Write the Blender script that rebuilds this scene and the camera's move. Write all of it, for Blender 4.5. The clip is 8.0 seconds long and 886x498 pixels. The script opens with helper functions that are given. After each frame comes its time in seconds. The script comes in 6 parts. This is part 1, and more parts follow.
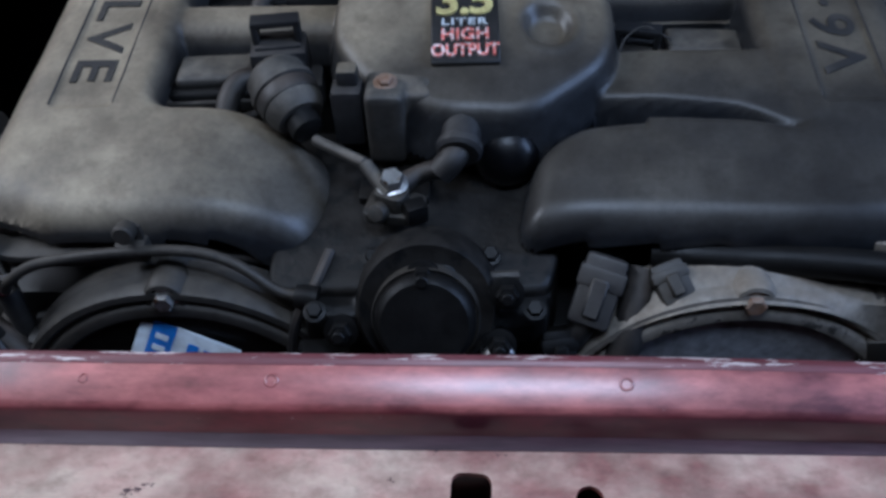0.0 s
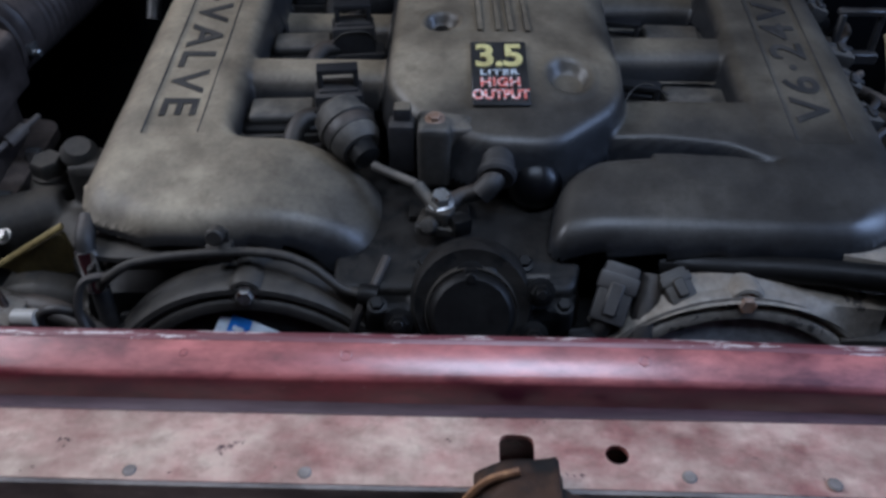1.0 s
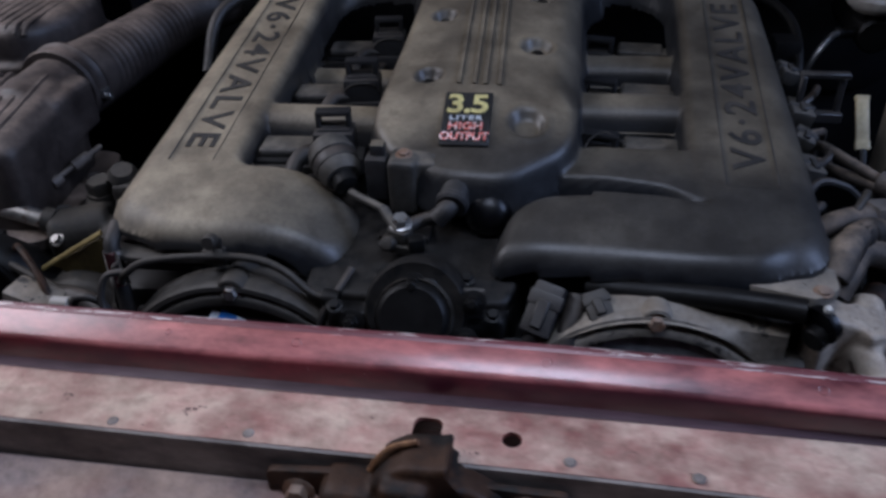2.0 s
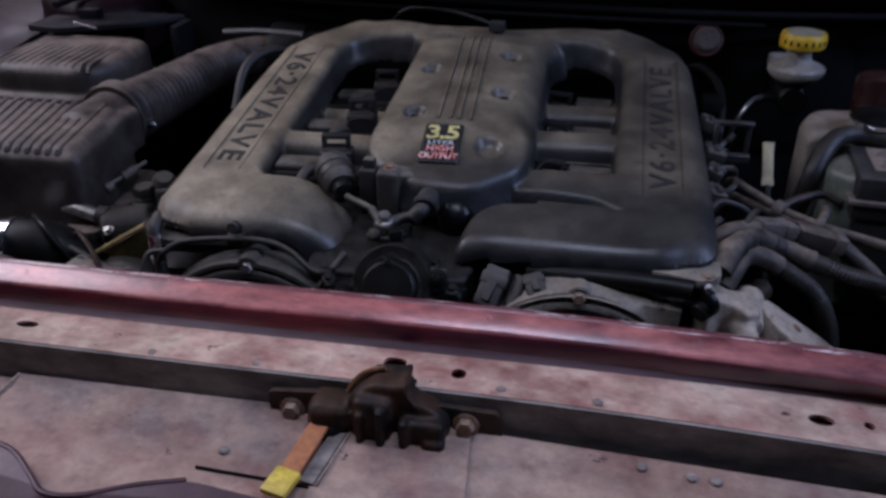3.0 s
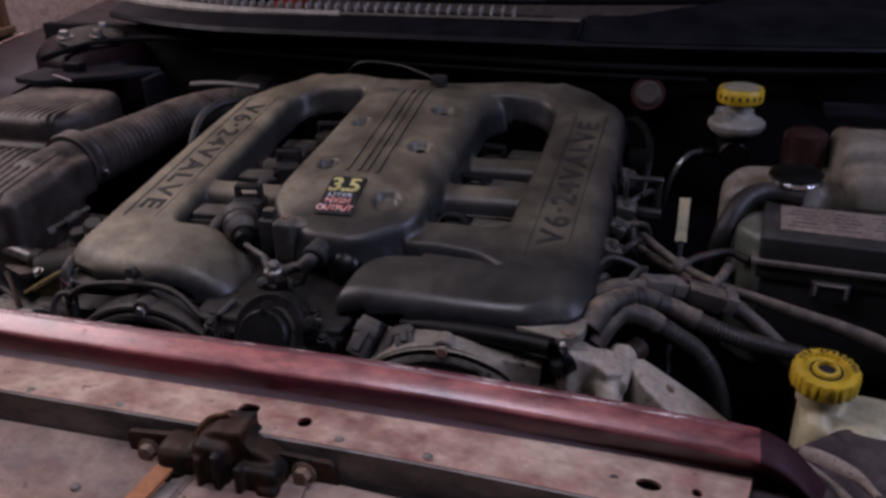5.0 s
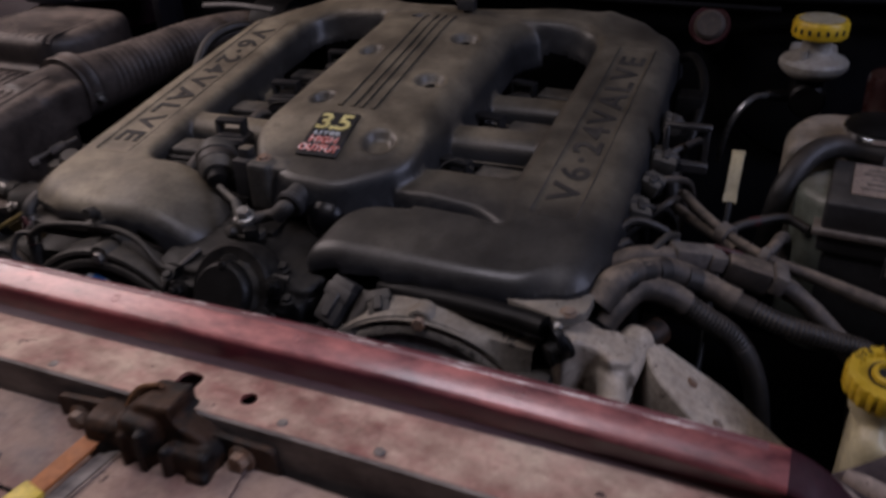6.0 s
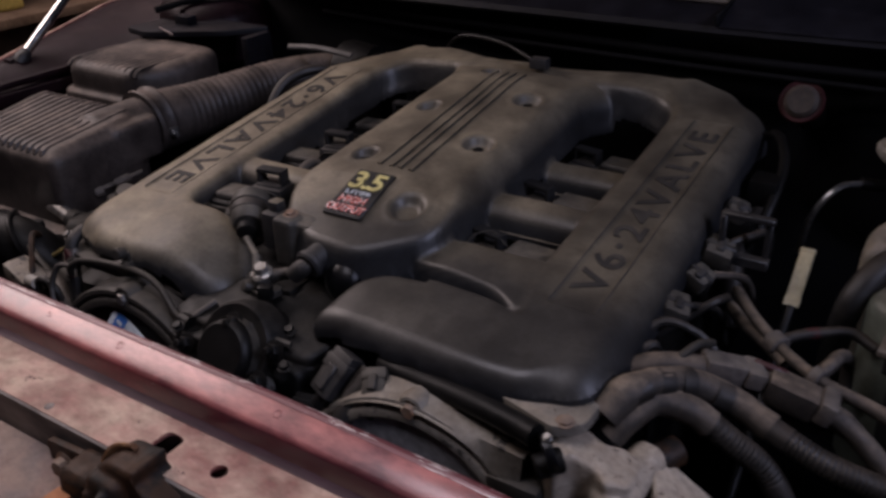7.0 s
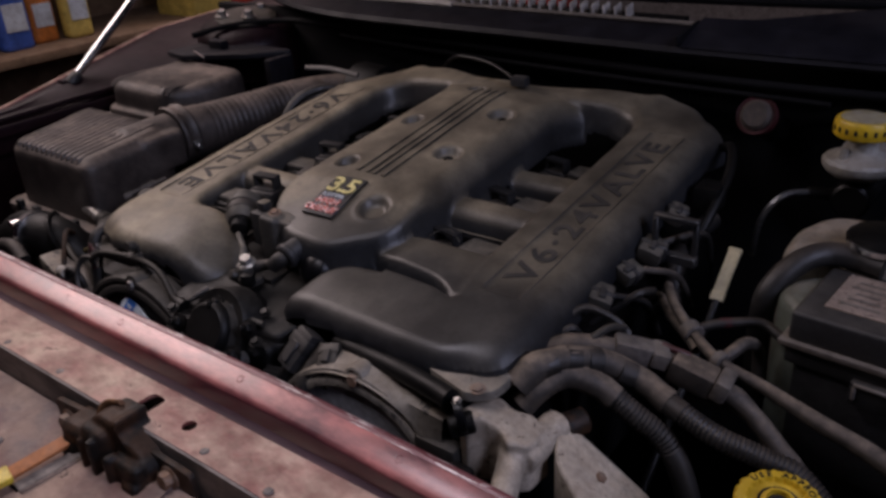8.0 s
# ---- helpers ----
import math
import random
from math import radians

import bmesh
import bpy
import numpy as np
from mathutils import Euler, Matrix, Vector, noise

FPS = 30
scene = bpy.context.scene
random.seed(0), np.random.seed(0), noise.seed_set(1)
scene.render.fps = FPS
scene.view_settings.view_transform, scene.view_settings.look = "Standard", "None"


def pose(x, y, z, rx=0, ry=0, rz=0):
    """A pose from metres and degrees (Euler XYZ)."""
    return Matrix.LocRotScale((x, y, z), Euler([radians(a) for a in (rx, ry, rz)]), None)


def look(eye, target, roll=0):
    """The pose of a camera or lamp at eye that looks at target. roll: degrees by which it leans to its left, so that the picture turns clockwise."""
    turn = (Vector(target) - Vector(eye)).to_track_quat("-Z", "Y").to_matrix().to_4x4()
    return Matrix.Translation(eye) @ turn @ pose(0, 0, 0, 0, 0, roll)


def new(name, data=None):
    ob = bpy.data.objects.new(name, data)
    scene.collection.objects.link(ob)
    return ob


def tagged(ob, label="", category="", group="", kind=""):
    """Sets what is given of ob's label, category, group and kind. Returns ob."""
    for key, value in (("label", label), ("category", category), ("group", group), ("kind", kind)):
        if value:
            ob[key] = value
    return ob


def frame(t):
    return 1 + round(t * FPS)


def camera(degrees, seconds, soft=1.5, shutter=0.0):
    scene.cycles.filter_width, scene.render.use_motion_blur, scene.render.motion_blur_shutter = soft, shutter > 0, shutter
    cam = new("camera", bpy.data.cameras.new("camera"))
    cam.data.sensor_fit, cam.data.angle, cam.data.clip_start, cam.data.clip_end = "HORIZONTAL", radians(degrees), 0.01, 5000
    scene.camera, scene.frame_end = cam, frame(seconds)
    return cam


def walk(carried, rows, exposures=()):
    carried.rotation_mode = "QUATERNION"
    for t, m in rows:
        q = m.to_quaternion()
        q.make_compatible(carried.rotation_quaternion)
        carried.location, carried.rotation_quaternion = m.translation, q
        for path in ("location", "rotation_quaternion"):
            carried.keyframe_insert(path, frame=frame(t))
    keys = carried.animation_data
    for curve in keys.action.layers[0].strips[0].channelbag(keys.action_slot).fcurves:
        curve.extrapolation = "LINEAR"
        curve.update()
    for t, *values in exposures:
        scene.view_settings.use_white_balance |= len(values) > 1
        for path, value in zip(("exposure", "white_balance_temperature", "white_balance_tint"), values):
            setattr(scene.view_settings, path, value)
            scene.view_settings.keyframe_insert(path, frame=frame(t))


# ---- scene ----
cam = camera(57.0, 8.0, soft=3.0, shutter=0.4)
METRES, EYE, TILT, LEAN, TURN = 1.15, 1.15, -45.0, 2.0, 2.0
ROWS = [
    (0.0, 0.0, 0.0, 0.0, 0.0, -0.0, 0.0),
    (0.5, -0.0189, -0.0324, -0.0211, -1.93, 3.92, -0.34),
    (1.0, -0.0385, -0.0639, -0.0427, -2.22, 6.04, -0.89),
    (1.5, -0.0188, -0.0888, -0.0588, 0.72, 7.1, -2.56),
    (2.0, 0.0541, -0.1298, -0.0759, 4.66, 10.2, -4.84),
    (3.5, 0.0936, -0.3113, -0.2083, 4.15, 20.77, -7.05),
    (4.0, 0.1179, -0.3096, -0.2056, 5.09, 21.02, -6.38),
    (4.5, 0.1738, -0.2809, -0.1788, 7.39, 20.06, -7.15),
    (6.0, 0.2934, -0.1446, -0.0859, 14.13, 12.54, -13.67),
    (6.5, 0.2804, -0.1039, -0.0392, 14.91, 14.35, -16.93),
    (7.0, 0.343, -0.0998, -0.026, 21.9, 12.35, -20.88),
    (7.5, 0.4188, -0.1184, -0.0237, 24.19, 11.54, -22.41),
    (8.0, 0.455, -0.125, -0.0265, 26.78, 11.97, -22.66),
]
EXPOSURES = [(0.0, 0.25, 5050, 9), (1.0, 0.2, 5200, 11), (2.0, 0.0, 5450, 16), (3.6, -0.12, 5550, 27), (4.6, -0.18, 6000, 30), (6.0, -0.36, 6600, 27), (8.0, -0.28, 6700, 28)]
PATH = [(t, pose(0, 0, EYE, TILT, LEAN, TURN) @ pose(METRES * x, METRES * y, METRES * z, 90 + pitch, roll, yaw)) for t, x, y, z, yaw, pitch, roll in ROWS]
PATH += [(2.2, look((0.106, -0.192, 1.203), (-0.247, 1.430, 0.088), -2.3)), (3.3, look((0.128, -0.388, 1.219), (-0.177, 1.389, 0.354), 0.3)),
         (4.7, look((0.255, -0.336, 1.228), (-0.184, 1.427, 0.391), -1.7)), (5.8, look((0.362, -0.217, 1.199), (-0.328, 1.387, 0.224), -3.5))]
PATH += [(0.2, look((-0.006, -0.011, 1.164), (-0.074, 1.410, -0.241), -1.9)), (0.7, look((-0.028, -0.053, 1.177), (-0.051, 1.441, -0.153), -0.4)),
         (1.2, look((-0.039, -0.100, 1.175), (-0.120, 1.441, -0.097), -0.8)), (1.8, look((0.027, -0.140, 1.191), (-0.179, 1.454, 0.000), -1.4)),
         (3.8, look((0.140, -0.427, 1.230), (-0.203, 1.377, 0.438), -0.7)), (4.2, look((0.177, -0.398, 1.232), (-0.193, 1.392, 0.420), -2.3)),
         (6.2, look((0.333, -0.131, 1.189), (-0.295, 1.480, 0.185), 0.5)), (6.8, look((0.365, -0.089, 1.193), (-0.544, 1.432, 0.266), -1.2)),
         (7.2, look((0.435, -0.096, 1.203), (-0.536, 1.383, 0.269), -1.4)), (7.7, look((0.509, -0.099, 1.210), (-0.538, 1.335, 0.289), -2.2))]
walk(cam, sorted(PATH, key=lambda row: row[0]), EXPOSURES)

# ---- light ----
world = bpy.data.worlds.new("garage_world")
scene.world = world
world.use_nodes = True
world.node_tree.nodes["Background"].inputs[0].default_value = (0.55, 0.6, 0.75, 1)
world.node_tree.nodes["Background"].inputs[1].default_value = 0.006


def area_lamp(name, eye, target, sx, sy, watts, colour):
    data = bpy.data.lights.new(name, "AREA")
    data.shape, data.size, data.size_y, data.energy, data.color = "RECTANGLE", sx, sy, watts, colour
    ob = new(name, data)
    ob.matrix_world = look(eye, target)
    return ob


area_lamp("ceiling_tube_lamp", (0.06, 0.26, 2.62), (0.06, 0.26, 0.8), 0.80, 0.30, 4.5, (0.86, 0.92, 1.0))
# Close light added for the brighter middle of the panels; its source is unseen.
area_lamp("near_front_light", (0.05, 0.15, 1.46), (0.05, 0.21, 0.8), 0.30, 0.12, 1.4, (0.9, 0.94, 1.0))
# Fill lamp added to brighten the tiled wall; no fixture is known there.
area_lamp("wall_fill_lamp", (-1.45, 2.6, 2.75), (-2.3, 2.6, 0.6), 1.2, 0.8, 38, (1.0, 0.9, 0.88))
area_lamp("work_lamp", (-1.30, 0.46, 1.90), (-0.1, 0.40, 0.85), 0.95, 0.7, 15.5, (1.0, 0.935, 0.87))
# Cool light added from the right; its source is unseen.
area_lamp("side_cool_fill", (2.0, 0.1, 2.1), (0.3, 0.5, 0.9), 0.25, 1.2, 23, (0.62, 0.74, 1.0))


# ---- materials ----
def mat(name, base, rough=0.6, metal=0.0, dust=(0.2, 0.17, 0.14), amount=0.0, tops=0.0, second=None, patch=7.0,
        grain=180.0, bump=0.1, coat=0.0, spots=None, spot_level=0.66, spot_scale=60.0, vary=0.25, trans=0.0, side_fade=0.0, thin_oval=None, even=0.25, stretch=None, specular=0.5, mottle=26.0, coat_rough=0.32):
    """Base colour with grain, a second colour in patches, dust (more on faces that look up), and chips, stains or
    painted glints as spots. The x fade and the oval also put light falloff into the dust.
    """
    m = bpy.data.materials.new(name)
    m.use_nodes = True
    nt = m.node_tree
    n, link = nt.nodes, nt.links.new
    bsdf = n["Principled BSDF"]
    geo = n.new("ShaderNodeNewGeometry")
    pos = geo.outputs["Position"]
    grain_at = pos
    if stretch:
        along = n.new("ShaderNodeVectorMath")
        along.operation = "MULTIPLY"
        along.inputs[1].default_value = stretch
        link(pos, along.inputs[0])
        grain_at = along.outputs[0]

    def noise_tex(scale, detail=4.0, rough_=0.6):
        t = n.new("ShaderNodeTexNoise")
        t.inputs["Scale"].default_value, t.inputs["Detail"].default_value = scale, detail
        t.inputs["Roughness"].default_value = rough_
        link(grain_at, t.inputs["Vector"])
        return t.outputs["Fac"]

    def ramp(src, lo, hi):
        r = n.new("ShaderNodeMapRange")
        r.inputs["From Min"].default_value, r.inputs["From Max"].default_value = lo, hi
        link(src, r.inputs["Value"])
        return r.outputs["Result"]

    def calc(op, a, b):
        c = n.new("ShaderNodeMath")
        c.operation = op
        c.use_clamp = True
        for k, v in enumerate((a, b)):
            if isinstance(v, (int, float)):
                c.inputs[k].default_value = v
            else:
                link(v, c.inputs[k])
        return c.outputs[0]

    def blend(fac, a, b, kind="MIX"):
        x = n.new("ShaderNodeMix")
        x.data_type, x.blend_type = "RGBA", kind
        if isinstance(fac, (int, float)):
            x.inputs["Factor"].default_value = fac
        else:
            link(fac, x.inputs["Factor"])
        for key, v in (("A", a), ("B", b)):
            sock = [s for s in x.inputs if s.name == key and s.type == "RGBA"][0]
            if isinstance(v, tuple):
                sock.default_value = (*v, 1)
            else:
                link(v, sock)
        return [s for s in x.outputs if s.type == "RGBA"][0]

    fine = noise_tex(grain, 3.0)
    big = noise_tex(patch, 5.0, 0.65)
    colour = blend(ramp(fine, 0.3, 0.7), tuple(c * (1 - vary) for c in base), tuple(min(1, c * (1 + vary)) for c in base))
    if second:
        colour = blend(ramp(big, 0.42, 0.58), colour, second)
    wear = None
    if amount > 0 or tops > 0:
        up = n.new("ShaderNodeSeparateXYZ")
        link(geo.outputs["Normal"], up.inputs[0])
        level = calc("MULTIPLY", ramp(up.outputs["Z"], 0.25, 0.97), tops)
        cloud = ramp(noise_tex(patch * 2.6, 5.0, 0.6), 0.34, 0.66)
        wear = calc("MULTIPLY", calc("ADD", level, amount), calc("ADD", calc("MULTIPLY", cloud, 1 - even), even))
        # Thins the dust towards the right, with the light's falloff painted in.
        if side_fade:
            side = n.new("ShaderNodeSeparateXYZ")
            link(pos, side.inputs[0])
            fade_map = n.new("ShaderNodeMapRange")
            fade_map.inputs["From Min"].default_value, fade_map.inputs["From Max"].default_value = -0.25, 0.2
            fade_map.inputs["To Min"].default_value, fade_map.inputs["To Max"].default_value = 1.0, 1.0 - side_fade
            link(side.outputs["X"], fade_map.inputs["Value"])
            wear = calc("MULTIPLY", wear, fade_map.outputs["Result"])
        # Thins the dust in an oval that also carries shade.
        if thin_oval:
            cx, cy, wx, wy, keep = thin_oval
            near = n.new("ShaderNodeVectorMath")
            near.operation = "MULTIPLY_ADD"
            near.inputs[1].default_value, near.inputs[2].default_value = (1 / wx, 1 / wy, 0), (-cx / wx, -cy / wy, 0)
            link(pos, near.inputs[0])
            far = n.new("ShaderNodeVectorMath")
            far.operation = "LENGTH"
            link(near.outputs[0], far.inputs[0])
            oval_edge = ramp(calc("ADD", far.outputs["Value"], calc("MULTIPLY", noise_tex(22, 4.0), 0.3)), 0.76, 0.995)
            wear = calc("MULTIPLY", wear, calc("ADD", calc("MULTIPLY", oval_edge, 1 - keep), keep))
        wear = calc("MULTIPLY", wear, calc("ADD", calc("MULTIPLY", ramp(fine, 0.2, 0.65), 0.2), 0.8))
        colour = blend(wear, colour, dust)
    if spots:
        chip = ramp(noise_tex(spot_scale, 5.0, 0.7), spot_level, spot_level + 0.03)
        colour = blend(chip, colour, spots)
    if mottle:
        grime = calc("MULTIPLY", ramp(noise_tex(mottle, 6.0, 0.7), 0.3, 0.62), ramp(noise_tex(mottle * 4.3, 4.0, 0.7), 0.2, 0.5))
        shade = blend(grime, (0.55, 0.52, 0.5), (1.0, 1.0, 1.0))
        colour = blend(1.0, colour, shade, "MULTIPLY")
    link(colour, bsdf.inputs["Base Color"])
    rough_out = calc("ADD", calc("MULTIPLY", ramp(noise_tex(patch * 2.3), 0.3, 0.7), 0.18), max(0.0, rough - 0.09))
    if wear is not None:
        rough_out = calc("ADD", rough_out, calc("MULTIPLY", wear, 0.35))
    link(rough_out, bsdf.inputs["Roughness"])
    bsdf.inputs["Metallic"].default_value = metal
    bsdf.inputs["Specular IOR Level"].default_value = specular
    bsdf.inputs["Coat Weight"].default_value = coat
    bsdf.inputs["Coat Roughness"].default_value = coat_rough
    if trans:
        bsdf.inputs["Subsurface Weight"].default_value = trans
        bsdf.inputs["Subsurface Radius"].default_value = (0.01, 0.009, 0.006)
    if bump:
        b = n.new("ShaderNodeBump")
        b.inputs["Strength"].default_value, b.inputs["Distance"].default_value = bump, 0.0012
        link(calc("ADD", calc("MULTIPLY", fine, 0.6), calc("MULTIPLY", big, 0.4)), b.inputs["Height"])
        link(b.outputs["Normal"], bsdf.inputs["Normal"])
    return m


TAN, GREY = (0.25, 0.215, 0.17), (0.2, 0.19, 0.175)
# Real dust, but its fade to the right also carries light from the left.
M_MANIFOLD = mat("dusty_black_plastic", (0.015, 0.017, 0.021), 0.40, 0, (0.47, 0.385, 0.255), 0.05, 0.80, patch=6.5, bump=0.03, grain=300, even=0.58, specular=0.5, side_fade=0.68, mottle=17, thin_oval=(0.085, 0.275, 0.37, 0.20, 0.32))
M_BADGE = mat("badge_black", (0.012, 0.012, 0.013), 0.35, 0, GREY, 0.05, 0.1)
M_GOLD = mat("badge_gold", (0.95, 0.76, 0.32), 0.4, 0.2, GREY, 0.06, 0, grain=600)
# White spots on the red are painted foil glints.
M_REDFOIL = mat("badge_red", (0.9, 0.2, 0.16), 0.4, 0.1, GREY, 0.03, 0, spots=(0.98, 0.82, 0.78), spot_scale=420, spot_level=0.50)
M_LETTER = mat("letter_black", (0.008, 0.008, 0.009), 0.6, 0, TAN, 0.03, 0.0)
# Same plastic as the rails; recess shade is put into this dark colour.
M_RAILTEXT = mat("dusty_recess_shade", (0.014, 0.014, 0.015), 0.6, 0, (0.14, 0.12, 0.095), 0.11, 0.32, patch=18)
M_PLASTIC = mat("black_plastic", (0.02, 0.02, 0.022), 0.5, 0, TAN, 0.02, 0.24, patch=9)
M_AIRBOX = mat("dusty_airbox_plastic", (0.028, 0.023, 0.022), 0.5, 0, (0.33, 0.25, 0.195), 0.08, 0.5, patch=10, bump=0.1)
M_DRUM = mat("dusty_moulding", (0.03, 0.029, 0.027), 0.55, 0, (0.26, 0.225, 0.175), 0.12, 0.5, patch=25)
M_DARK = mat("greasy_black", (0.005, 0.005, 0.005), 0.45, 0, (0.045, 0.036, 0.028), 0.02, 0.12, specular=0.22, patch=14, bump=0.4)
M_GRIME = mat("oily_grime", (0.009, 0.008, 0.007), 0.5, 0.0, (0.040, 0.034, 0.028), 0.12, 0.18, specular=0.3, patch=40, bump=0.7, spots=(0.004, 0.004, 0.004), spot_scale=60, spot_level=0.55)
M_RUBBER = mat("rubber_hose", (0.012, 0.012, 0.012), 0.5, 0, (0.18, 0.135, 0.10), 0.04, 0.36, patch=16, bump=0.3)
M_TAPE = mat("taped_harness", (0.022, 0.020, 0.019), 0.6, 0, (0.36, 0.275, 0.20), 0.14, 0.62, patch=28, grain=90, bump=0.6)
M_CASTGREY = mat("cast_grey", (0.027, 0.025, 0.022), 0.55, 0.1, (0.14, 0.112, 0.078), 0.04, 0.36, patch=14, bump=0.35, spots=(0.03, 0.028, 0.025), spot_scale=45, spot_level=0.6)
M_DISC = mat("dull_belt_disc", (0.27, 0.28, 0.3), 0.45, 0.1, (0.2, 0.17, 0.14), 0.1, 0.2, patch=20)
M_COVER = mat("grimy_cover_casting", (0.21, 0.195, 0.17), 0.5, 0.2, (0.33, 0.265, 0.19), 0.2, 0.4, patch=24, bump=0.35, spots=(0.05, 0.045, 0.04), spot_scale=45, spot_level=0.58)
M_ALU = mat("cast_aluminium", (0.50, 0.435, 0.355), 0.52, 0.12, (0.64, 0.49, 0.345), 0.2, 0.45, patch=24, bump=0.5, spots=(0.12, 0.09, 0.07), spot_scale=150, spot_level=0.63)
M_STEEL = mat("zinc_steel", (0.45, 0.45, 0.44), 0.36, 0.9, TAN, 0.12, 0.25, spots=(0.16, 0.09, 0.05), spot_scale=160, spot_level=0.6)
M_CHROME = mat("bright_chrome", (0.82, 0.82, 0.82), 0.16, 1.0, TAN, 0.02, 0.04, bump=0.05, mottle=0)
M_RUSTHOOK = mat("orange_rust", (0.42, 0.21, 0.085), 0.7, 0.1, TAN, 0.1, 0.15, second=(0.24, 0.11, 0.05), patch=60, bump=0.4)
M_RUSTBOLT = mat("rusty_bolt", (0.27, 0.15, 0.09), 0.7, 0.4, TAN, 0.1, 0.2, second=(0.3, 0.22, 0.17), patch=90)
M_RUSTIRON = mat("rusty_latch_iron", (0.010, 0.008, 0.007), 0.55, 0.2, (0.05, 0.035, 0.026), 0.05, 0.12, specular=0.3, second=(0.060, 0.029, 0.015), patch=38, bump=0.8)
M_ORANGE = mat("orange_lever", (0.5, 0.17, 0.05), 0.6, 0, (0.2, 0.12, 0.07), 0.2, 0.25, patch=40)
M_TABYELLOW = mat("yellow_tab", (0.75, 0.55, 0.05), 0.5, 0, GREY, 0.08, 0.1)
M_BRASS = mat("dull_yellow_metal", (0.38, 0.3, 0.1), 0.45, 0.6, TAN, 0.15, 0.25)
M_DULLGOLD = mat("grimy_yellow_plate", (0.1, 0.075, 0.02), 0.6, 0.2, (0.1, 0.08, 0.05), 0.2, 0.2, patch=40)
M_YELLOW = mat("yellow_cap", (0.78, 0.5, 0.02), 0.42, 0, (0.35, 0.27, 0.12), 0.05, 0.2, patch=40, vary=0.1)
M_YELLOWTOP = mat("dusty_cap_top", (0.42, 0.36, 0.2), 0.6, 0, (0.3, 0.28, 0.24), 0.35, 0.4, patch=40)
M_WHITE = mat("milky_plastic", (0.42, 0.4, 0.36), 0.38, 0, (0.25, 0.21, 0.17), 0.1, 0.3, patch=25, trans=0.2, vary=0.08)
M_CREAM = mat("cream_bottle", (0.62, 0.54, 0.34), 0.4, 0, (0.3, 0.24, 0.16), 0.06, 0.15, patch=20, trans=0.2, vary=0.08)
M_TANK = mat("grey_green_tank", (0.13, 0.15, 0.125), 0.4, 0, (0.22, 0.18, 0.13), 0.1, 0.45, patch=12, trans=0.1, vary=0.1)
M_TANKTOP = mat("dusty_tank_top", (0.22, 0.205, 0.17), 0.45, 0, (0.44, 0.33, 0.235), 0.3, 0.4, patch=14, trans=0.1, vary=0.1)
M_LIDEDGE = mat("dusty_plastic_edge", (0.1, 0.085, 0.08), 0.55, 0, TAN, 0.3, 0.4, patch=30)
M_BROWNCAP = mat("brown_red_cap", (0.03, 0.007, 0.007), 0.25, 0, TAN, 0.04, 0.1)
M_CAPFACE = mat("dusty_cap_face", (0.02, 0.016, 0.013), 0.6, 0, (0.16, 0.115, 0.09), 0.4, 0.3, patch=60)
M_REDRING = mat("red_ring", (0.06, 0.008, 0.012), 0.45, 0, TAN, 0.1, 0.1)
# The pink on upward faces is dust with the top light painted in.
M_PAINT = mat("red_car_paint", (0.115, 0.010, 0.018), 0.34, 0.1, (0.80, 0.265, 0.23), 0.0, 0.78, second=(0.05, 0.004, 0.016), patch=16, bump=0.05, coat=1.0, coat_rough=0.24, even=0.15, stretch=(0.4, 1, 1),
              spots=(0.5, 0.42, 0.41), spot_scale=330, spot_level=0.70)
M_BUMPER = mat("purplish_bumper_paint", (0.05, 0.010, 0.022), 0.42, 0.1, (0.16, 0.1, 0.13), 0.02, 0.2, patch=9, bump=0.05, coat=0.12)
M_CHIP = mat("chipped_paint_edge", (0.15, 0.02, 0.03), 0.4, 0.1, (0.42, 0.3, 0.28), 0.05, 0.2, patch=30, coat=0.3, stretch=(0.12, 1, 1), spots=(0.74, 0.62, 0.58), spot_scale=260, spot_level=0.565)
M_PANEL = mat("dusty_red_panel", (0.24, 0.045, 0.045), 0.5, 0.05, (0.66, 0.51, 0.385), 0.16, 0.8, even=0.26, second=(0.42, 0.17, 0.14), stretch=(0.7, 1, 1), patch=13, bump=0.2,
              spots=(0.09, 0.05, 0.048), spot_scale=75, spot_level=0.66)
M_SHEET = mat("dusty_closing_panel", (0.19, 0.14, 0.128), 0.6, 0.0, (0.54, 0.385, 0.29), 0.12, 0.72, second=(0.17, 0.055, 0.05), stretch=(0.8, 1, 1), patch=9, bump=0.25, even=0.08, mottle=15,
              spots=(0.1, 0.065, 0.055), spot_scale=40, spot_level=0.655)
M_RIDGEEND = mat("grimy_shaded_maroon", (0.035, 0.005, 0.010), 0.55, 0.0, (0.07, 0.03, 0.03), 0.05, 0.25, patch=30, specular=0.25)
M_CORNER = mat("grimy_bracket", (0.030, 0.016, 0.018), 0.6, 0.05, (0.15, 0.11, 0.095), 0.08, 0.5, patch=24, bump=0.35, even=0.1)
M_DIRT = mat("packed_dirt", (0.07, 0.03, 0.04), 0.7, 0, (0.26, 0.2, 0.19), 0.30, 0.5, patch=9, bump=0.3, stretch=(0.15, 1, 1), even=0.0)
M_STEPDARK = mat("dark_step_face", (0.08, 0.065, 0.062), 0.6, 0.0, (0.44, 0.38, 0.33), 0.66, 0.2, patch=22, stretch=(0.4, 1, 1))
# Red body paint darkened to carry the shade on wings and hood.
M_SHADED_RED = mat("shaded_red_body", (0.014, 0.005, 0.007), 0.4, 0.1, (0.025, 0.021, 0.03), 0.05, 0.2, patch=9, coat=0.0, specular=0.12)
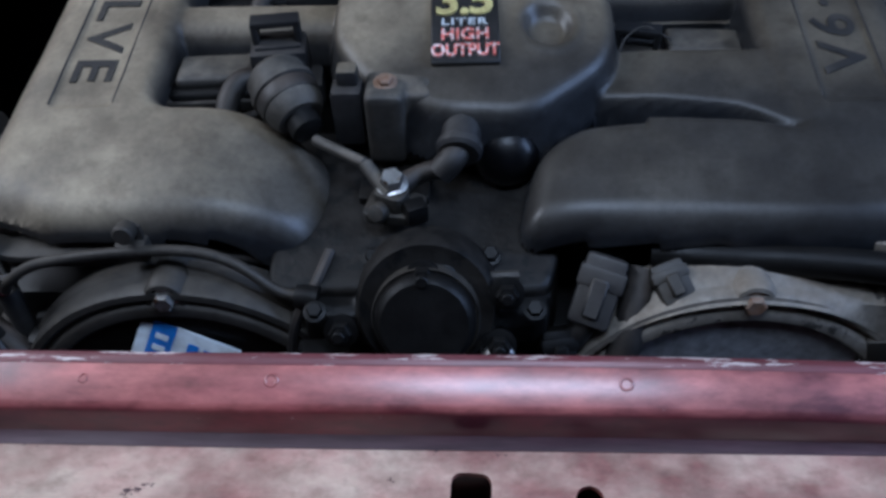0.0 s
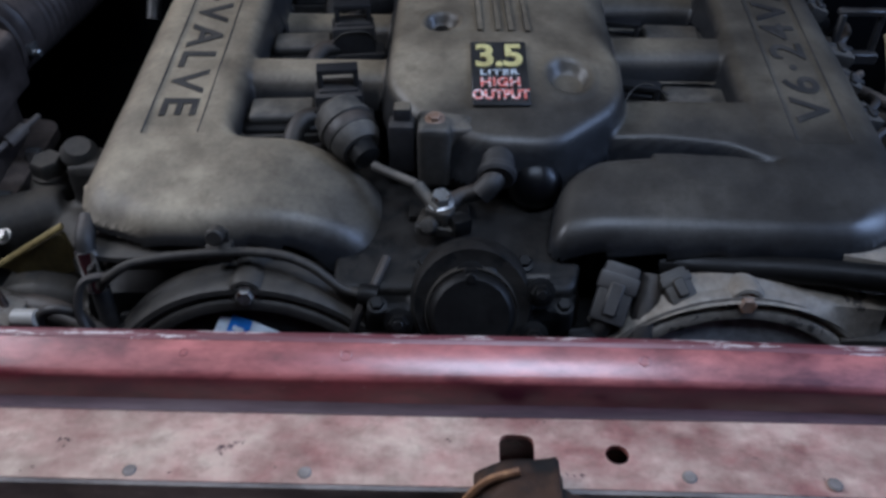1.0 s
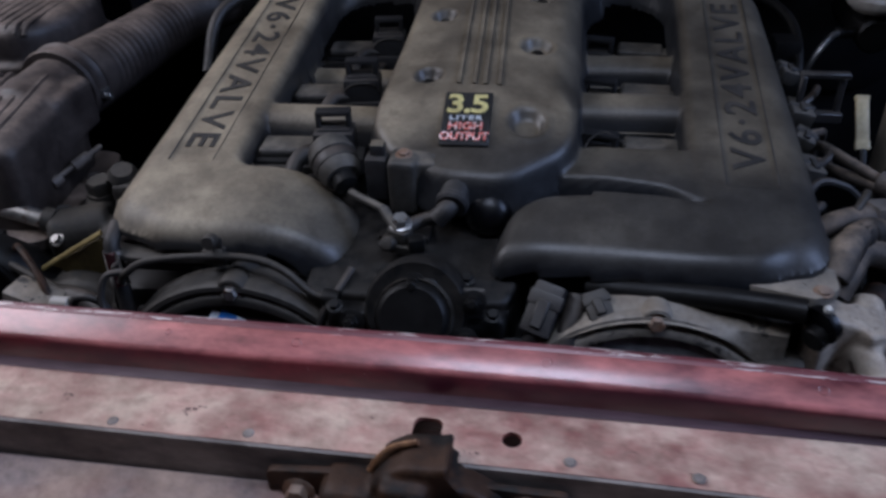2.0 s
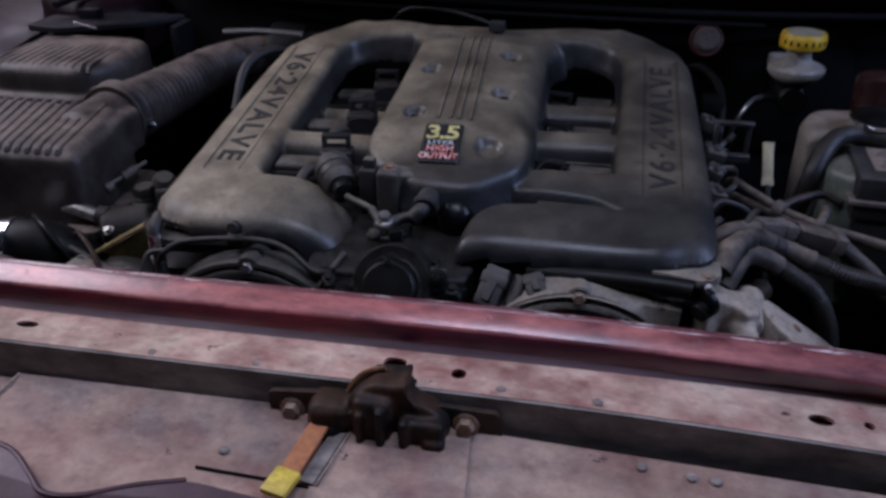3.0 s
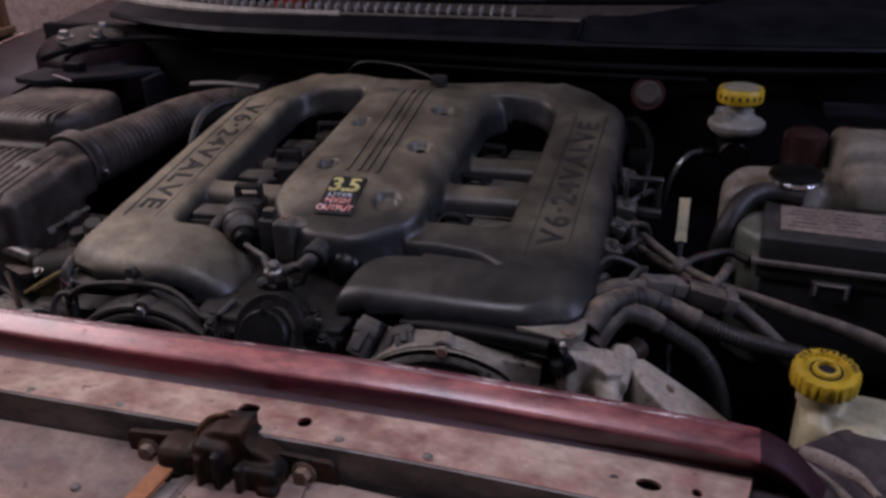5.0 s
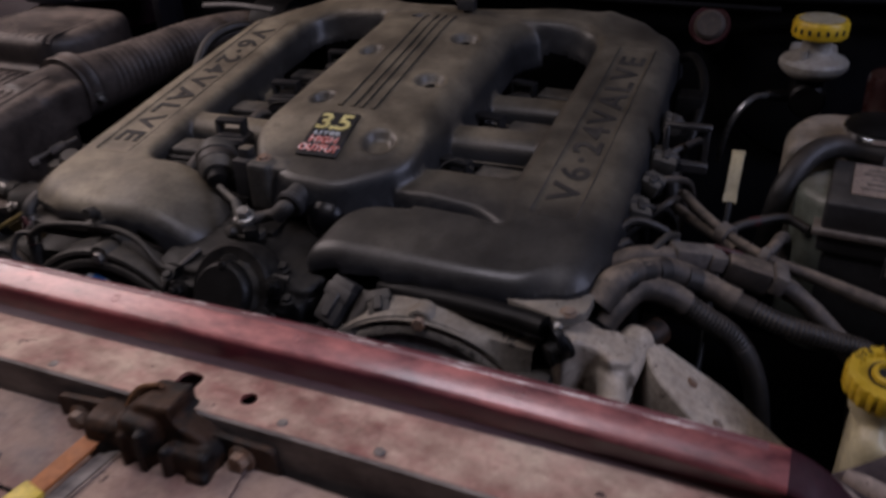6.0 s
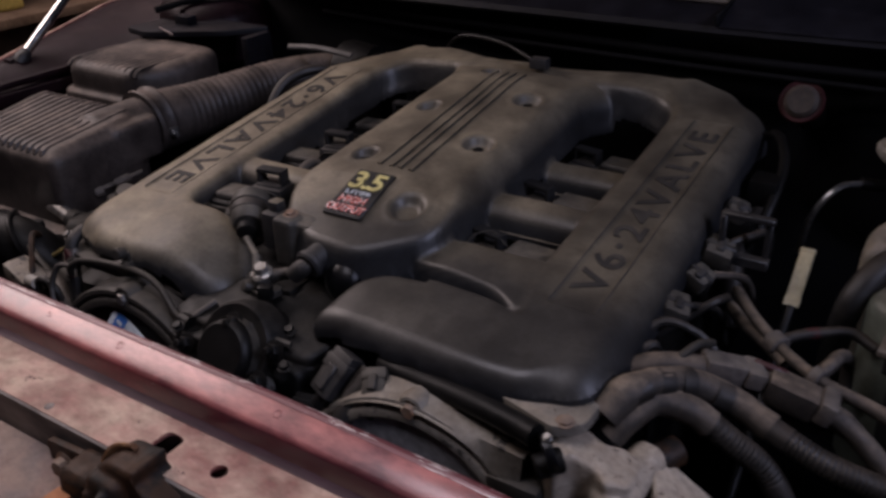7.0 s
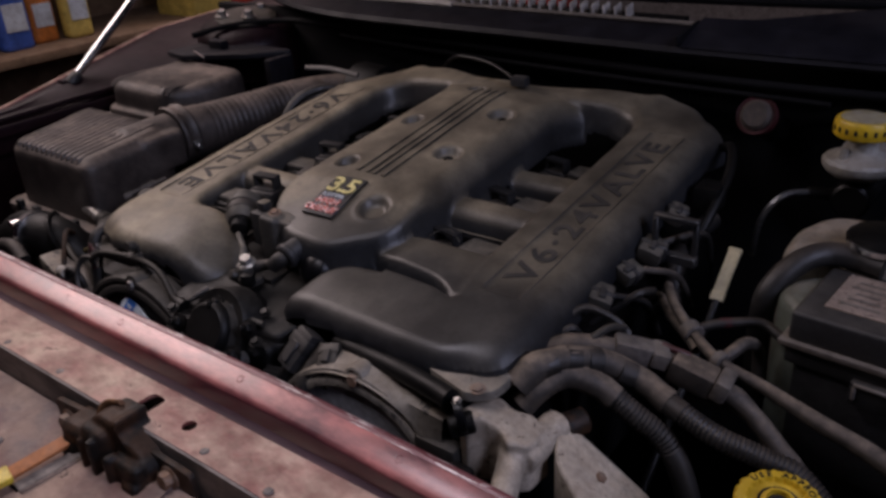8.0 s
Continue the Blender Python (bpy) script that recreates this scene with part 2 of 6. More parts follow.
M_COWL = mat("faded_cowl_plastic", (0.006, 0.006, 0.009), 0.5, 0, (0.026, 0.024, 0.032), 0.06, 0.4, specular=0.2, patch=9)
M_COWLEDGE = mat("pale_cowl_strip", (0.5, 0.46, 0.42), 0.55, 0, TAN, 0.2, 0.2, patch=12)
# Black of linings and seals; on the bay walls it also carries shade.
M_BLACK = mat("lining_and_shade_black", (0.004, 0.004, 0.005), 0.8, 0, TAN, 0.0, 0.01, specular=0.15)
M_GLASS = mat("dark_windscreen", (0.003, 0.003, 0.005), 0.12, 0, GREY, 0.0, 0.01, bump=0, specular=0.06, mottle=0)
M_LABEL = mat("dusty_label", (0.34, 0.25, 0.2), 0.65, 0, TAN, 0.3, 0.3, patch=60, spots=(0.1, 0.06, 0.05), spot_scale=260, spot_level=0.58)
M_BLUE = mat("blue_print", (0.03, 0.17, 0.55), 0.4, 0, GREY, 0.03, 0.05, vary=0.08)
M_CARD = mat("white_print", (0.68, 0.74, 0.78), 0.45, 0, GREY, 0.06, 0.05, vary=0.06)
M_TILE = mat("stone_tile", (0.58, 0.47, 0.43), 0.5, 0, (0.4, 0.33, 0.3), 0.1, 0, patch=2.5, grain=60, bump=0.1)
M_GROUT = mat("grout", (0.2, 0.16, 0.15), 0.9)
M_WALL = mat("painted_plaster", (0.16, 0.15, 0.145), 0.8, 0, GREY, 0.1, 0, patch=1.5, grain=90)
M_CEIL = mat("ceiling_plaster", (0.28, 0.27, 0.26), 0.85, 0, GREY, 0.05, 0, patch=1.5, grain=90)
M_CONCRETE = mat("oily_concrete", (0.14, 0.135, 0.125), 0.75, 0, (0.07, 0.06, 0.055), 0.3, 0.2, patch=1.8, grain=70)
M_WOOD = mat("rough_shelf_wood", (0.22, 0.13, 0.07), 0.7, 0, TAN, 0.1, 0.2, patch=5)
M_ORANGEPL = mat("orange_plastic", (0.7, 0.22, 0.04), 0.4, 0, GREY, 0.08, 0.1)
M_BLUEPL = mat("blue_plastic", (0.05, 0.13, 0.5), 0.4, 0, GREY, 0.08, 0.1)
M_REDPL = mat("red_plastic", (0.6, 0.05, 0.03), 0.4, 0, GREY, 0.08, 0.1)
M_BOXYELLOW = mat("yellow_card", (0.75, 0.55, 0.12), 0.6, 0, GREY, 0.1, 0.1)
M_RAG = mat("grey_rag", (0.3, 0.28, 0.26), 0.9, 0, TAN, 0.2, 0.2, patch=8, bump=0.5)


# ---- mesh helpers ----
def merge(dst, src, m=None):
    """Adds bmesh src to dst, moved by m."""
    if m is not None:
        bmesh.ops.transform(src, matrix=m, verts=src.verts)
    tmp = bpy.data.meshes.new("tmp")
    src.to_mesh(tmp)
    src.free()
    dst.from_mesh(tmp)
    bpy.data.meshes.remove(tmp)
    return dst


def joined(*parts):
    bm = bmesh.new()
    for p in parts:
        merge(bm, p)
    return bm


def to_mesh(name, bm, material, angle=38):
    bmesh.ops.recalc_face_normals(bm, faces=bm.faces)
    me = bpy.data.meshes.new(name)
    bm.to_mesh(me)
    bm.free()
    me.materials.append(material)
    for p in me.polygons:
        p.use_smooth = True
    me.set_sharp_from_angle(angle=radians(angle))
    return me


def part(name, bm, material, parent, label=""):
    """One mesh under a thing or under one of its parts; bm is in world places."""
    ob = new(name, to_mesh(name, bm, material))
    ob.parent = parent
    top = parent
    while top.parent:
        top = top.parent
    ob.matrix_parent_inverse = Matrix.Identity(4)
    ob.data.transform(top.matrix_basis.inverted())
    if label:
        ob["label"] = label
    return ob


def thing(name, at, label, category, group="", kind=""):
    ob = new(name)
    ob.empty_display_size = 0.02
    ob.matrix_basis = Matrix.Translation(at)
    return tagged(ob, label, category, group, kind)


def solo(name, bm, material, label, category, group="", kind=""):
    return tagged(new(name, to_mesh(name, bm, material)), label, category, group, kind)


def box(c, s, bev=0.0, seg=2, m=None):
    bm = bmesh.new()
    bmesh.ops.create_cube(bm, size=1.0)
    bmesh.ops.scale(bm, vec=s, verts=bm.verts)
    if bev:
        bmesh.ops.bevel(bm, geom=list(bm.edges), offset=bev, segments=seg, profile=0.6, affect="EDGES")
    if m is not None:
        bmesh.ops.transform(bm, matrix=m, verts=bm.verts)
    bmesh.ops.translate(bm, vec=c, verts=bm.verts)
    return bm


def aligned(p0, axis):
    """The pose at p0 whose z runs along axis."""
    return Matrix.Translation(p0) @ Vector(axis).to_track_quat("Z", "Y").to_matrix().to_4x4()


def lathe(profile, p0, axis=(0, 0, 1), seg=28, wave=None):
    """Turns (radius, height) pairs about an axis from p0. wave(angle) scales the radius."""
    bm = bmesh.new()
    rings = []
    for r, h in profile:
        if r < 1e-6:
            rings.append([bm.verts.new((0, 0, h))])
        else:
            ring = []
            for k in range(seg):
                a = 2 * math.pi * k / seg
                rr = r * (wave(a) if wave else 1)
                ring.append(bm.verts.new((rr * math.cos(a), rr * math.sin(a), h)))
            rings.append(ring)
    for a, b in zip(rings, rings[1:]):
        for k in range(seg):
            j = (k + 1) % seg
            if len(a) == 1 and len(b) > 1:
                bm.faces.new((a[0], b[k], b[j]))
            elif len(b) == 1 and len(a) > 1:
                bm.faces.new((a[k], b[0], a[j]))
            elif len(a) > 1:
                bm.faces.new((a[k], b[k], b[j], a[j]))
    for ring in (rings[0], rings[-1]):
        if len(ring) > 1:
            bm.faces.new(ring)
    bmesh.ops.transform(bm, matrix=aligned(p0, axis), verts=bm.verts)
    return bm


def rod(p0, p1, r, seg=20, bev=0.15):
    d = Vector(p1) - Vector(p0)
    h = d.length
    e = r * bev
    return lathe([(0, 0), (r - e, 0), (r, e), (r, h - e), (r - e, h), (0, h)], p0, d, seg)


def curve_points(pts, steps=8):
    """Catmull-Rom through the points."""
    p = [Vector(q) for q in pts]
    p = [2 * p[0] - p[1]] + p + [2 * p[-1] - p[-2]]
    out = []
    for k in range(1, len(p) - 2):
        for s in range(steps):
            t = s / steps
            a, b, c, d = p[k - 1], p[k], p[k + 1], p[k + 2]
            out.append(0.5 * (2 * b + (c - a) * t + (2 * a - 5 * b + 4 * c - d) * t * t + (3 * b - a - 3 * c + d) * t ** 3))
    out.append(p[-2])
    return out


def tube(pts, r, seg=14, steps=8, rib=None, lumpy=0.0, flat=1.0):
    """A hose along the points. r: one radius or a function of 0..1; rib: (pitch, depth, from, to) for a corrugated stretch."""
    path = curve_points(pts, steps)
    if rib:
        lens = [0.0]
        for a, b in zip(path, path[1:]):
            lens.append(lens[-1] + (b - a).length)
        count = int(lens[-1] / rib[0] * 6) + 1
        dense, k = [], 0
        for q in range(count + 1):
            want = lens[-1] * q / count
            while k < len(lens) - 2 and lens[k + 1] < want:
                k += 1
            f = (want - lens[k]) / max(1e-9, lens[k + 1] - lens[k])
            dense.append(path[k].lerp(path[k + 1], min(1, f)))
        path = dense
    bm = bmesh.new()
    side, rings, run = None, [], 0.0
    for k, p in enumerate(path):
        d = (path[min(k + 1, len(path) - 1)] - path[max(k - 1, 0)]).normalized()
        if side is None:
            side = d.orthogonal().normalized()
        side = (side - d * side.dot(d)).normalized()
        other = d.cross(side)
        s = k / (len(path) - 1)
        rad = r(s) if callable(r) else r
        if k:
            run += (p - path[k - 1]).length
        if rib and rib[2] <= s <= rib[3]:
            rad -= rib[1] * (0.5 + 0.5 * math.cos(2 * math.pi * run / rib[0]))
        if lumpy:
            rad *= 1 + lumpy * noise.noise(p * 60)
        rings.append([bm.verts.new(p + rad * (math.cos(a) * side + flat * math.sin(a) * other)) for a in [2 * math.pi * q / seg for q in range(seg)]])
    for a, b in zip(rings, rings[1:]):
        for q in range(seg):
            bm.faces.new((a[q], a[(q + 1) % seg], b[(q + 1) % seg], b[q]))
    bm.faces.new(rings[0][::-1])
    bm.faces.new(rings[-1])
    return bm


def rounded(poly, r, seg=5):
    """A polygon with its corners rounded; r: one radius or one for each corner."""
    out = []
    n = len(poly)
    for k in range(n):
        p, a, b = Vector(poly[k]), Vector(poly[k - 1]), Vector(poly[(k + 1) % n])
        rk = r[k] if isinstance(r, (list, tuple)) else r
        rk = min(rk, 0.48 * (a - p).length, 0.48 * (b - p).length)
        if rk < 1e-5:
            out.append(tuple(p))
            continue
        s, e = p + (a - p).normalized() * rk, p + (b - p).normalized() * rk
        for q in range(seg + 1):
            t = q / seg
            out.append(tuple((1 - t) ** 2 * s + 2 * t * (1 - t) * p + t * t * e))
    return out


def prism(poly, z0, z1, bev=0.0, seg=3, m=None):
    """An upright slab over a polygon; bev rounds its top edge. z1 may be a function of x, y."""
    bm = bmesh.new()
    zt = z1 if callable(z1) else (lambda x, y: z1)
    low = [bm.verts.new((x, y, z0)) for x, y in poly]
    top = [bm.verts.new((x, y, zt(x, y))) for x, y in poly]
    n = len(poly)
    bm.faces.new(low[::-1])
    lid = bm.faces.new(top)
    for k in range(n):
        bm.faces.new((low[k], low[(k + 1) % n], top[(k + 1) % n], top[k]))
    bmesh.ops.recalc_face_normals(bm, faces=bm.faces)
    if bev:
        bmesh.ops.bevel(bm, geom=list(lid.edges), offset=bev, segments=seg, profile=0.5, affect="EDGES")
    if m is not None:
        bmesh.ops.transform(bm, matrix=m, verts=bm.verts)
    return bm


def plate(outline, holes, z0, z1):
    """A flat plate with holes that go through it."""
    bm = bmesh.new()
    for loop in (outline, *holes):
        vs = [bm.verts.new((x, y, z1)) for x, y in loop]
        for k in range(len(vs)):
            bm.edges.new((vs[k], vs[(k + 1) % len(vs)]))
    bmesh.ops.triangle_fill(bm, use_beauty=True, use_dissolve=False, edges=bm.edges[:])
    ext = bmesh.ops.extrude_face_region(bm, geom=bm.faces[:])
    bmesh.ops.translate(bm, vec=(0, 0, z0 - z1), verts=[v for v in ext["geom"] if isinstance(v, bmesh.types.BMVert)])
    return bm


def circle(x, y, r, n=16, ry=None, turn=0.0):
    return [(x + r * math.cos(turn) * math.cos(a) - (ry or r) * math.sin(turn) * math.sin(a),
             y + r * math.sin(turn) * math.cos(a) + (ry or r) * math.cos(turn) * math.sin(a)) for a in [2 * math.pi * k / n for k in range(n)]]


def bolt(p, axis, r=0.0065, h=0.006, washer=1.5):
    """A hexagon bolt head on its washer."""
    w = lathe([(0, 0), (r * washer, 0), (r * washer, h * 0.22), (r * 1.1, h * 0.3), (0, h * 0.3)], p, axis, 18)
    head = lathe([(r, h * 0.25), (r, h * 0.85), (r * 0.85, h), (0, h)], p, axis, 6)
    return joined(w, head)


def lettering(text, size, depth, m, spacing=1.0, stretch=1.0, bold=0.0):
    data = bpy.data.curves.new("lettering", "FONT")
    data.body, data.size, data.extrude, data.space_character, data.offset = text, size, depth, spacing, bold
    data.align_x, data.align_y = "CENTER", "CENTER"
    ob = bpy.data.objects.new("lettering", data)
    scene.collection.objects.link(ob)
    bpy.context.view_layer.update()
    me = bpy.data.meshes.new_from_object(ob.evaluated_get(bpy.context.evaluated_depsgraph_get()))
    bm = bmesh.new()
    bm.from_mesh(me)
    bpy.data.objects.remove(ob)
    bpy.data.meshes.remove(me)
    bpy.data.curves.remove(data)
    for k in (0, 1):
        mid = (min(v.co[k] for v in bm.verts) + max(v.co[k] for v in bm.verts)) / 2
        for v in bm.verts:
            v.co[k] -= mid
    bmesh.ops.transform(bm, matrix=m @ Matrix.Diagonal((stretch, 1, 1, 1)), verts=bm.verts)
    return bm


def melted(bm, voxel, rounds):
    """One skin round overlapping solids, with soft blends; returns a bmesh."""
    me = bpy.data.meshes.new("melt")
    bm.to_mesh(me)
    bm.free()
    ob = bpy.data.objects.new("melt", me)
    scene.collection.objects.link(ob)
    re = ob.modifiers.new("skin", "REMESH")
    re.mode, re.voxel_size = "VOXEL", voxel
    sm = ob.modifiers.new("soft", "SMOOTH")
    sm.factor, sm.iterations = 0.5, rounds
    bpy.context.view_layer.update()
    out_me = bpy.data.meshes.new_from_object(ob.evaluated_get(bpy.context.evaluated_depsgraph_get()))
    out = bmesh.new()
    out.from_mesh(out_me)
    bpy.data.objects.remove(ob)
    bpy.data.meshes.remove(me)
    bpy.data.meshes.remove(out_me)
    return out

# ---- garage ----
def room_slab(name, c, s, material, label, category):
    return solo(name, box(c, s), material, label, category, kind="structure")


room_slab("floor", (0, 1, -0.05), (9, 9, 0.1), M_CONCRETE, "oil-stained grey concrete garage floor", "floor")
room_slab("ceiling", (0, 1, 2.95), (9, 9, 0.1), M_CEIL, "plain off-white plaster garage ceiling", "ceiling")
room_slab("wall_front", (0, -3.5, 1.45), (9, 0.1, 2.9), M_WALL, "plain grey plaster garage wall", "wall")
room_slab("wall_back", (0, 5.5, 1.45), (9, 0.1, 2.9), M_WALL, "plain grey plaster garage wall", "wall")
room_slab("wall_right", (3.5, 1, 1.45), (0.1, 9, 2.9), M_WALL, "plain grey plaster garage wall", "wall")
wall_left = room_slab("wall_left", (-2.5, 1, 1.45), (0.1, 9, 2.9), M_GROUT, "garage wall clad in large pinkish stone tiles", "wall")

# ---- car body round the engine bay ----
XC = -0.012  # middle of the engine


def bow(x, y=0.18):
    """How far the front cross member bends towards its ends; its foot bends back where its edges bend forward."""
    if x < 0:
        return 0.02 * x * x
    foot = 0.199 < y < 0.207
    return (-0.04 + 0.075 * foot) * x * x


def dip(x):
    """How far its top falls away at the very ends."""
    a = max(0.0, x - 0.388)
    b = max(0.0, -0.36 - x)
    c = max(0.0, -0.397 - x)
    return -0.06 * max(0.0, x) ** 2 - 12.0 * a * a - 0.45 * b * b - 0.32 * c


def swept(profile, xs, closed=True):
    """A (y, z) profile carried along x with the member's bow and dip."""
    bm = bmesh.new()
    rings = [[bm.verts.new((x, y + bow(x, y), z + dip(x))) for y, z in profile] for x in xs]
    n = len(profile)
    for a, b in zip(rings, rings[1:]):
        for k in range(n if closed else n - 1):
            bm.faces.new((a[k], a[(k + 1) % n], b[(k + 1) % n], b[k]))
    if closed:
        bm.faces.new(rings[0])
        bm.faces.new(rings[-1][::-1])
    return bm


XS = [-0.523 + 0.0135 * k for k in range(72)] 
PLATE_XS = XS[:68] + [0.3905, 0.3925]
support = thing("radiator_support", (0, 0.2, 0.74), "dark red painted radiator cross member, scratched, chipped and dusty", "radiator support")
RIDGE = [(0.236, 0.70), (0.2345, 0.8445), (0.2328, 0.8466), (0.2295, 0.8468), (0.2115, 0.8389), (0.2088, 0.8372), (0.2076, 0.8350), (0.2050, 0.8162), (0.2020, 0.8150), (0.1980, 0.70)]
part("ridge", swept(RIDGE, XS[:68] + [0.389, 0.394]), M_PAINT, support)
# The end turns down into shadow, which its maroon colour carries with grime.
part("ridge_end", swept(RIDGE, [0.394, 0.400, 0.407, 0.415, 0.424, 0.434, 0.446, 0.46]), M_RIDGEEND, support, "grimy end of the ridge, shade put into its maroon")
EDGE = [(0.2349, 0.8440), (0.2333, 0.8469), (0.2312, 0.8474), (0.2290, 0.84695), (0.2272, 0.8459), (0.2290, 0.8452), (0.2341, 0.8430)]
part("chipped_edge", swept(EDGE, XS[:68]), M_CHIP, support, "red paint chipped to pale metal along the edge")
holes = [circle(0.047, 0.178, 0.0062), rounded([(-0.0150, 0.160), (0.003, 0.160), (0.004, 0.189), (-0.0145, 0.190)], 0.006),
         circle(-0.331, 0.180, 0.0105, ry=0.0045), circle(-0.362, 0.178, 0.003), circle(0.318, 0.181, 0.0095, ry=0.006), circle(0.352, 0.183, 0.004)]
shelf_bm = plate([(x, 0.2048) for x in PLATE_XS] + [(0.387, 0.188), (0.389, 0.172)] + [(x, 0.1565) for x in PLATE_XS[::-1]], holes, 0.8135, 0.8165)
for v in shelf_bm.verts:
    v.co.y += bow(v.co.x, v.co.y)
    v.co.z += dip(v.co.x)
part("shelf_plate", shelf_bm, M_PANEL, support, "red plate grey with dust, with drilled holes")
part("step_face", swept([(0.1575, 0.8162), (0.1545, 0.8150), (0.1525, 0.775), (0.1560, 0.775)], PLATE_XS), M_STEPDARK, support, "dark grey step below the plate")
part("dirt_fillet", swept([(0.2063, 0.8225), (0.2044, 0.8190), (0.2008, 0.8170), (0.2040, 0.8150)], PLATE_XS), M_DIRT, support, "dusty dirt packed along the foot of the ridge")
part("inner_rail", swept([(0.190, 0.752), (0.190, 0.772), (0.158, 0.772), (0.158, 0.752)], XS), M_PANEL, support)
for k in (0, 3, 5, 8, 11):
    x = -0.352 + 0.0527 * k + 0.011 * math.sin(k * 2.3)
    r = 0.0018 + 0.0004 * (k % 3)
    c = Vector((x, 0.2205 + bow(x), 0.8431 + dip(x)))
    axis = (0, -0.41, 0.91)
    part("weld_dimple", lathe([(r * 1.4, -0.0003), (r * 1.25, 0.00005), (r * 1.1, 0.0001), (r * 0.95, 0.00005), (r * 0.8, -0.0003)], c, axis, 18), M_PAINT, support)
for x, y in ((0.082, 0.165), (-0.115, 0.163), (-0.205, 0.162), (0.155, 0.163)):
    part("plug", lathe([(0, 0.001), (0.003, 0.001), (0.004, 0)], (x, y + bow(x), 0.8163), (0, 0, 1), 12), M_STEPDARK, support)

# grimy bracket that carries on from the cross member's driver end
corner = thing("corner_bracket", (0.47, 0.2, 0.79), "grimy dark corner bracket with two holes beside the washer bottle", "bracket")
bm = plate(rounded([(0.372, 0.128), (0.46, 0.105), (0.66, 0.10), (0.66, 0.30), (0.47, 0.30), (0.43, 0.262), (0.372, 0.215)], 0.012), [circle(0.4035, 0.1905, 0.0045), circle(0.427, 0.204, 0.0085, ry=0.007)], -0.003, 0.0)
for v in bm.verts:
    v.co.z += 0.7975 - 0.10 * max(0.0, v.co.x - 0.40) + 0.05 * (v.co.y - 0.19)
part("plate", bm, M_CORNER, corner)
part("backing", box((0.43, 0.20, 0.782), (0.09, 0.06, 0.003), 0.001, 1), M_BLACK, corner)
part("folded_edge", tube([(0.396, 0.236, 0.8155), (0.412, 0.238, 0.810), (0.432, 0.2365, 0.803), (0.449, 0.226, 0.7985), (0.462, 0.205, 0.796)], lambda s: 0.0032 + 0.0016 * math.sin(7 * s), 8, 5, flat=0.45), M_LABEL, corner, "pale dirty folded edge")
part("folded_edge", tube([(0.430, 0.256, 0.800), (0.448, 0.250, 0.7985), (0.470, 0.240, 0.796), (0.482, 0.222, 0.794)], lambda s: 0.0045 + 0.002 * math.sin(5 * s), 8, 5, flat=0.35), M_LABEL, corner, "pale dirty folded edge")
part("scrap", box((0.497, 0.215, 0.793), (0.035, 0.018, 0.005), 0.002, 2, pose(0, 0, 0)), M_CORNER, corner)

sheet = thing("closing_panel", (0.1, 0.05, 0.77), "dust-covered grey and red closing panel behind the bumper", "body panel")


def sheet_z(y):
    return 0.787 - 0.13 * (0.156 - y)


def sheet_slab(poly, lift=0.0, thick=0.004):
    bm = plate(poly, [], -thick, 0)
    bmesh.ops.subdivide_edges(bm, edges=bm.edges[:], cuts=2, use_grid_fill=True)
    for v in bm.verts:
        v.co.z += sheet_z(v.co.y) + lift
    return bm


part("main_sheet", sheet_slab([(-0.326, 0.1525), (-0.02, 0.1525), (0.55, 0.125), (0.55, -0.3), (-0.40, -0.3), (-0.343, 0.06)]), M_SHEET, sheet)
part("side_sheet", sheet_slab([(-0.60, 0.1525), (-0.328, 0.1525), (-0.345, 0.06), (-0.40, -0.28), (-0.7, -0.28)], -0.006), M_SHEET, sheet)
part("folded_seam", tube([(-0.326, 0.151, 0.7865), (-0.334, 0.105, 0.7805), (-0.343, 0.06, 0.7745), (-0.37, -0.1, 0.754)], 0.003, 8, 6, flat=0.5), M_LABEL, sheet, "pale worn folded seam")
part("raised_strip", sheet_slab([(-0.03, 0.140), (0.062, 0.148), (0.07, 0.04), (-0.055, 0.035)], 0.003, 0.003), M_SHEET, sheet)
part("seam_gap", tube([(-0.135, 0.082, 0.7785), (-0.05, 0.078, 0.7775), (0.06, 0.068, 0.7763)], 0.0013, 6, 6), M_BLACK, sheet)
part("drain_cup", lathe([(0.018, -0.004), (0.019, 0.003), (0.016, 0.004), (0.012, -0.002), (0, -0.003)], (-0.375, 0.118, 0.778), (0, -0.1, 1), 24), M_STEPDARK, sheet)
for x, y in ((0.19, 0.132), (0.225, 0.128), (0.242, 0.127), (-0.12, 0.10)):
    part("clip", lathe([(0.004, 0), (0.004, 0.002), (0.0025, 0.003), (0, 0.003)], (x, y, sheet_z(y)), (0, 0, 1), 10), M_STEPDARK, sheet)

fascia = thing("bumper_cover", (-0.2, 0, 0.7), "purplish red painted plastic bumper cover edge", "bumper")
lip = [(-0.75, 0.05), (-0.37, 0.066), (-0.335, 0.0755), (-0.30, 0.077), (-0.275, 0.070), (-0.25, 0.052), (-0.232, 0.04), (-0.205, 0.042), (-0.17, 0.056), (-0.135, 0.066), (-0.05, 0.056), (0.2, 0.04), (0.6, 0.03), (0.6, -0.35), (-0.75, -0.35)]
bm = plate(rounded(lip, 0.02, 4), [], -0.02, 0.0)
for v in bm.verts:
    v.co.z += sheet_z(v.co.y) + 0.006 - 0.9 * max(0, 0.02 - v.co.y) ** 1.5
part("skin", bm, M_BUMPER, fascia)
part("edge_bead", tube([(x, y, sheet_z(y) + 0.005) for x, y in lip[1:10]], 0.0024, 8, 6), M_BUMPER, fascia)

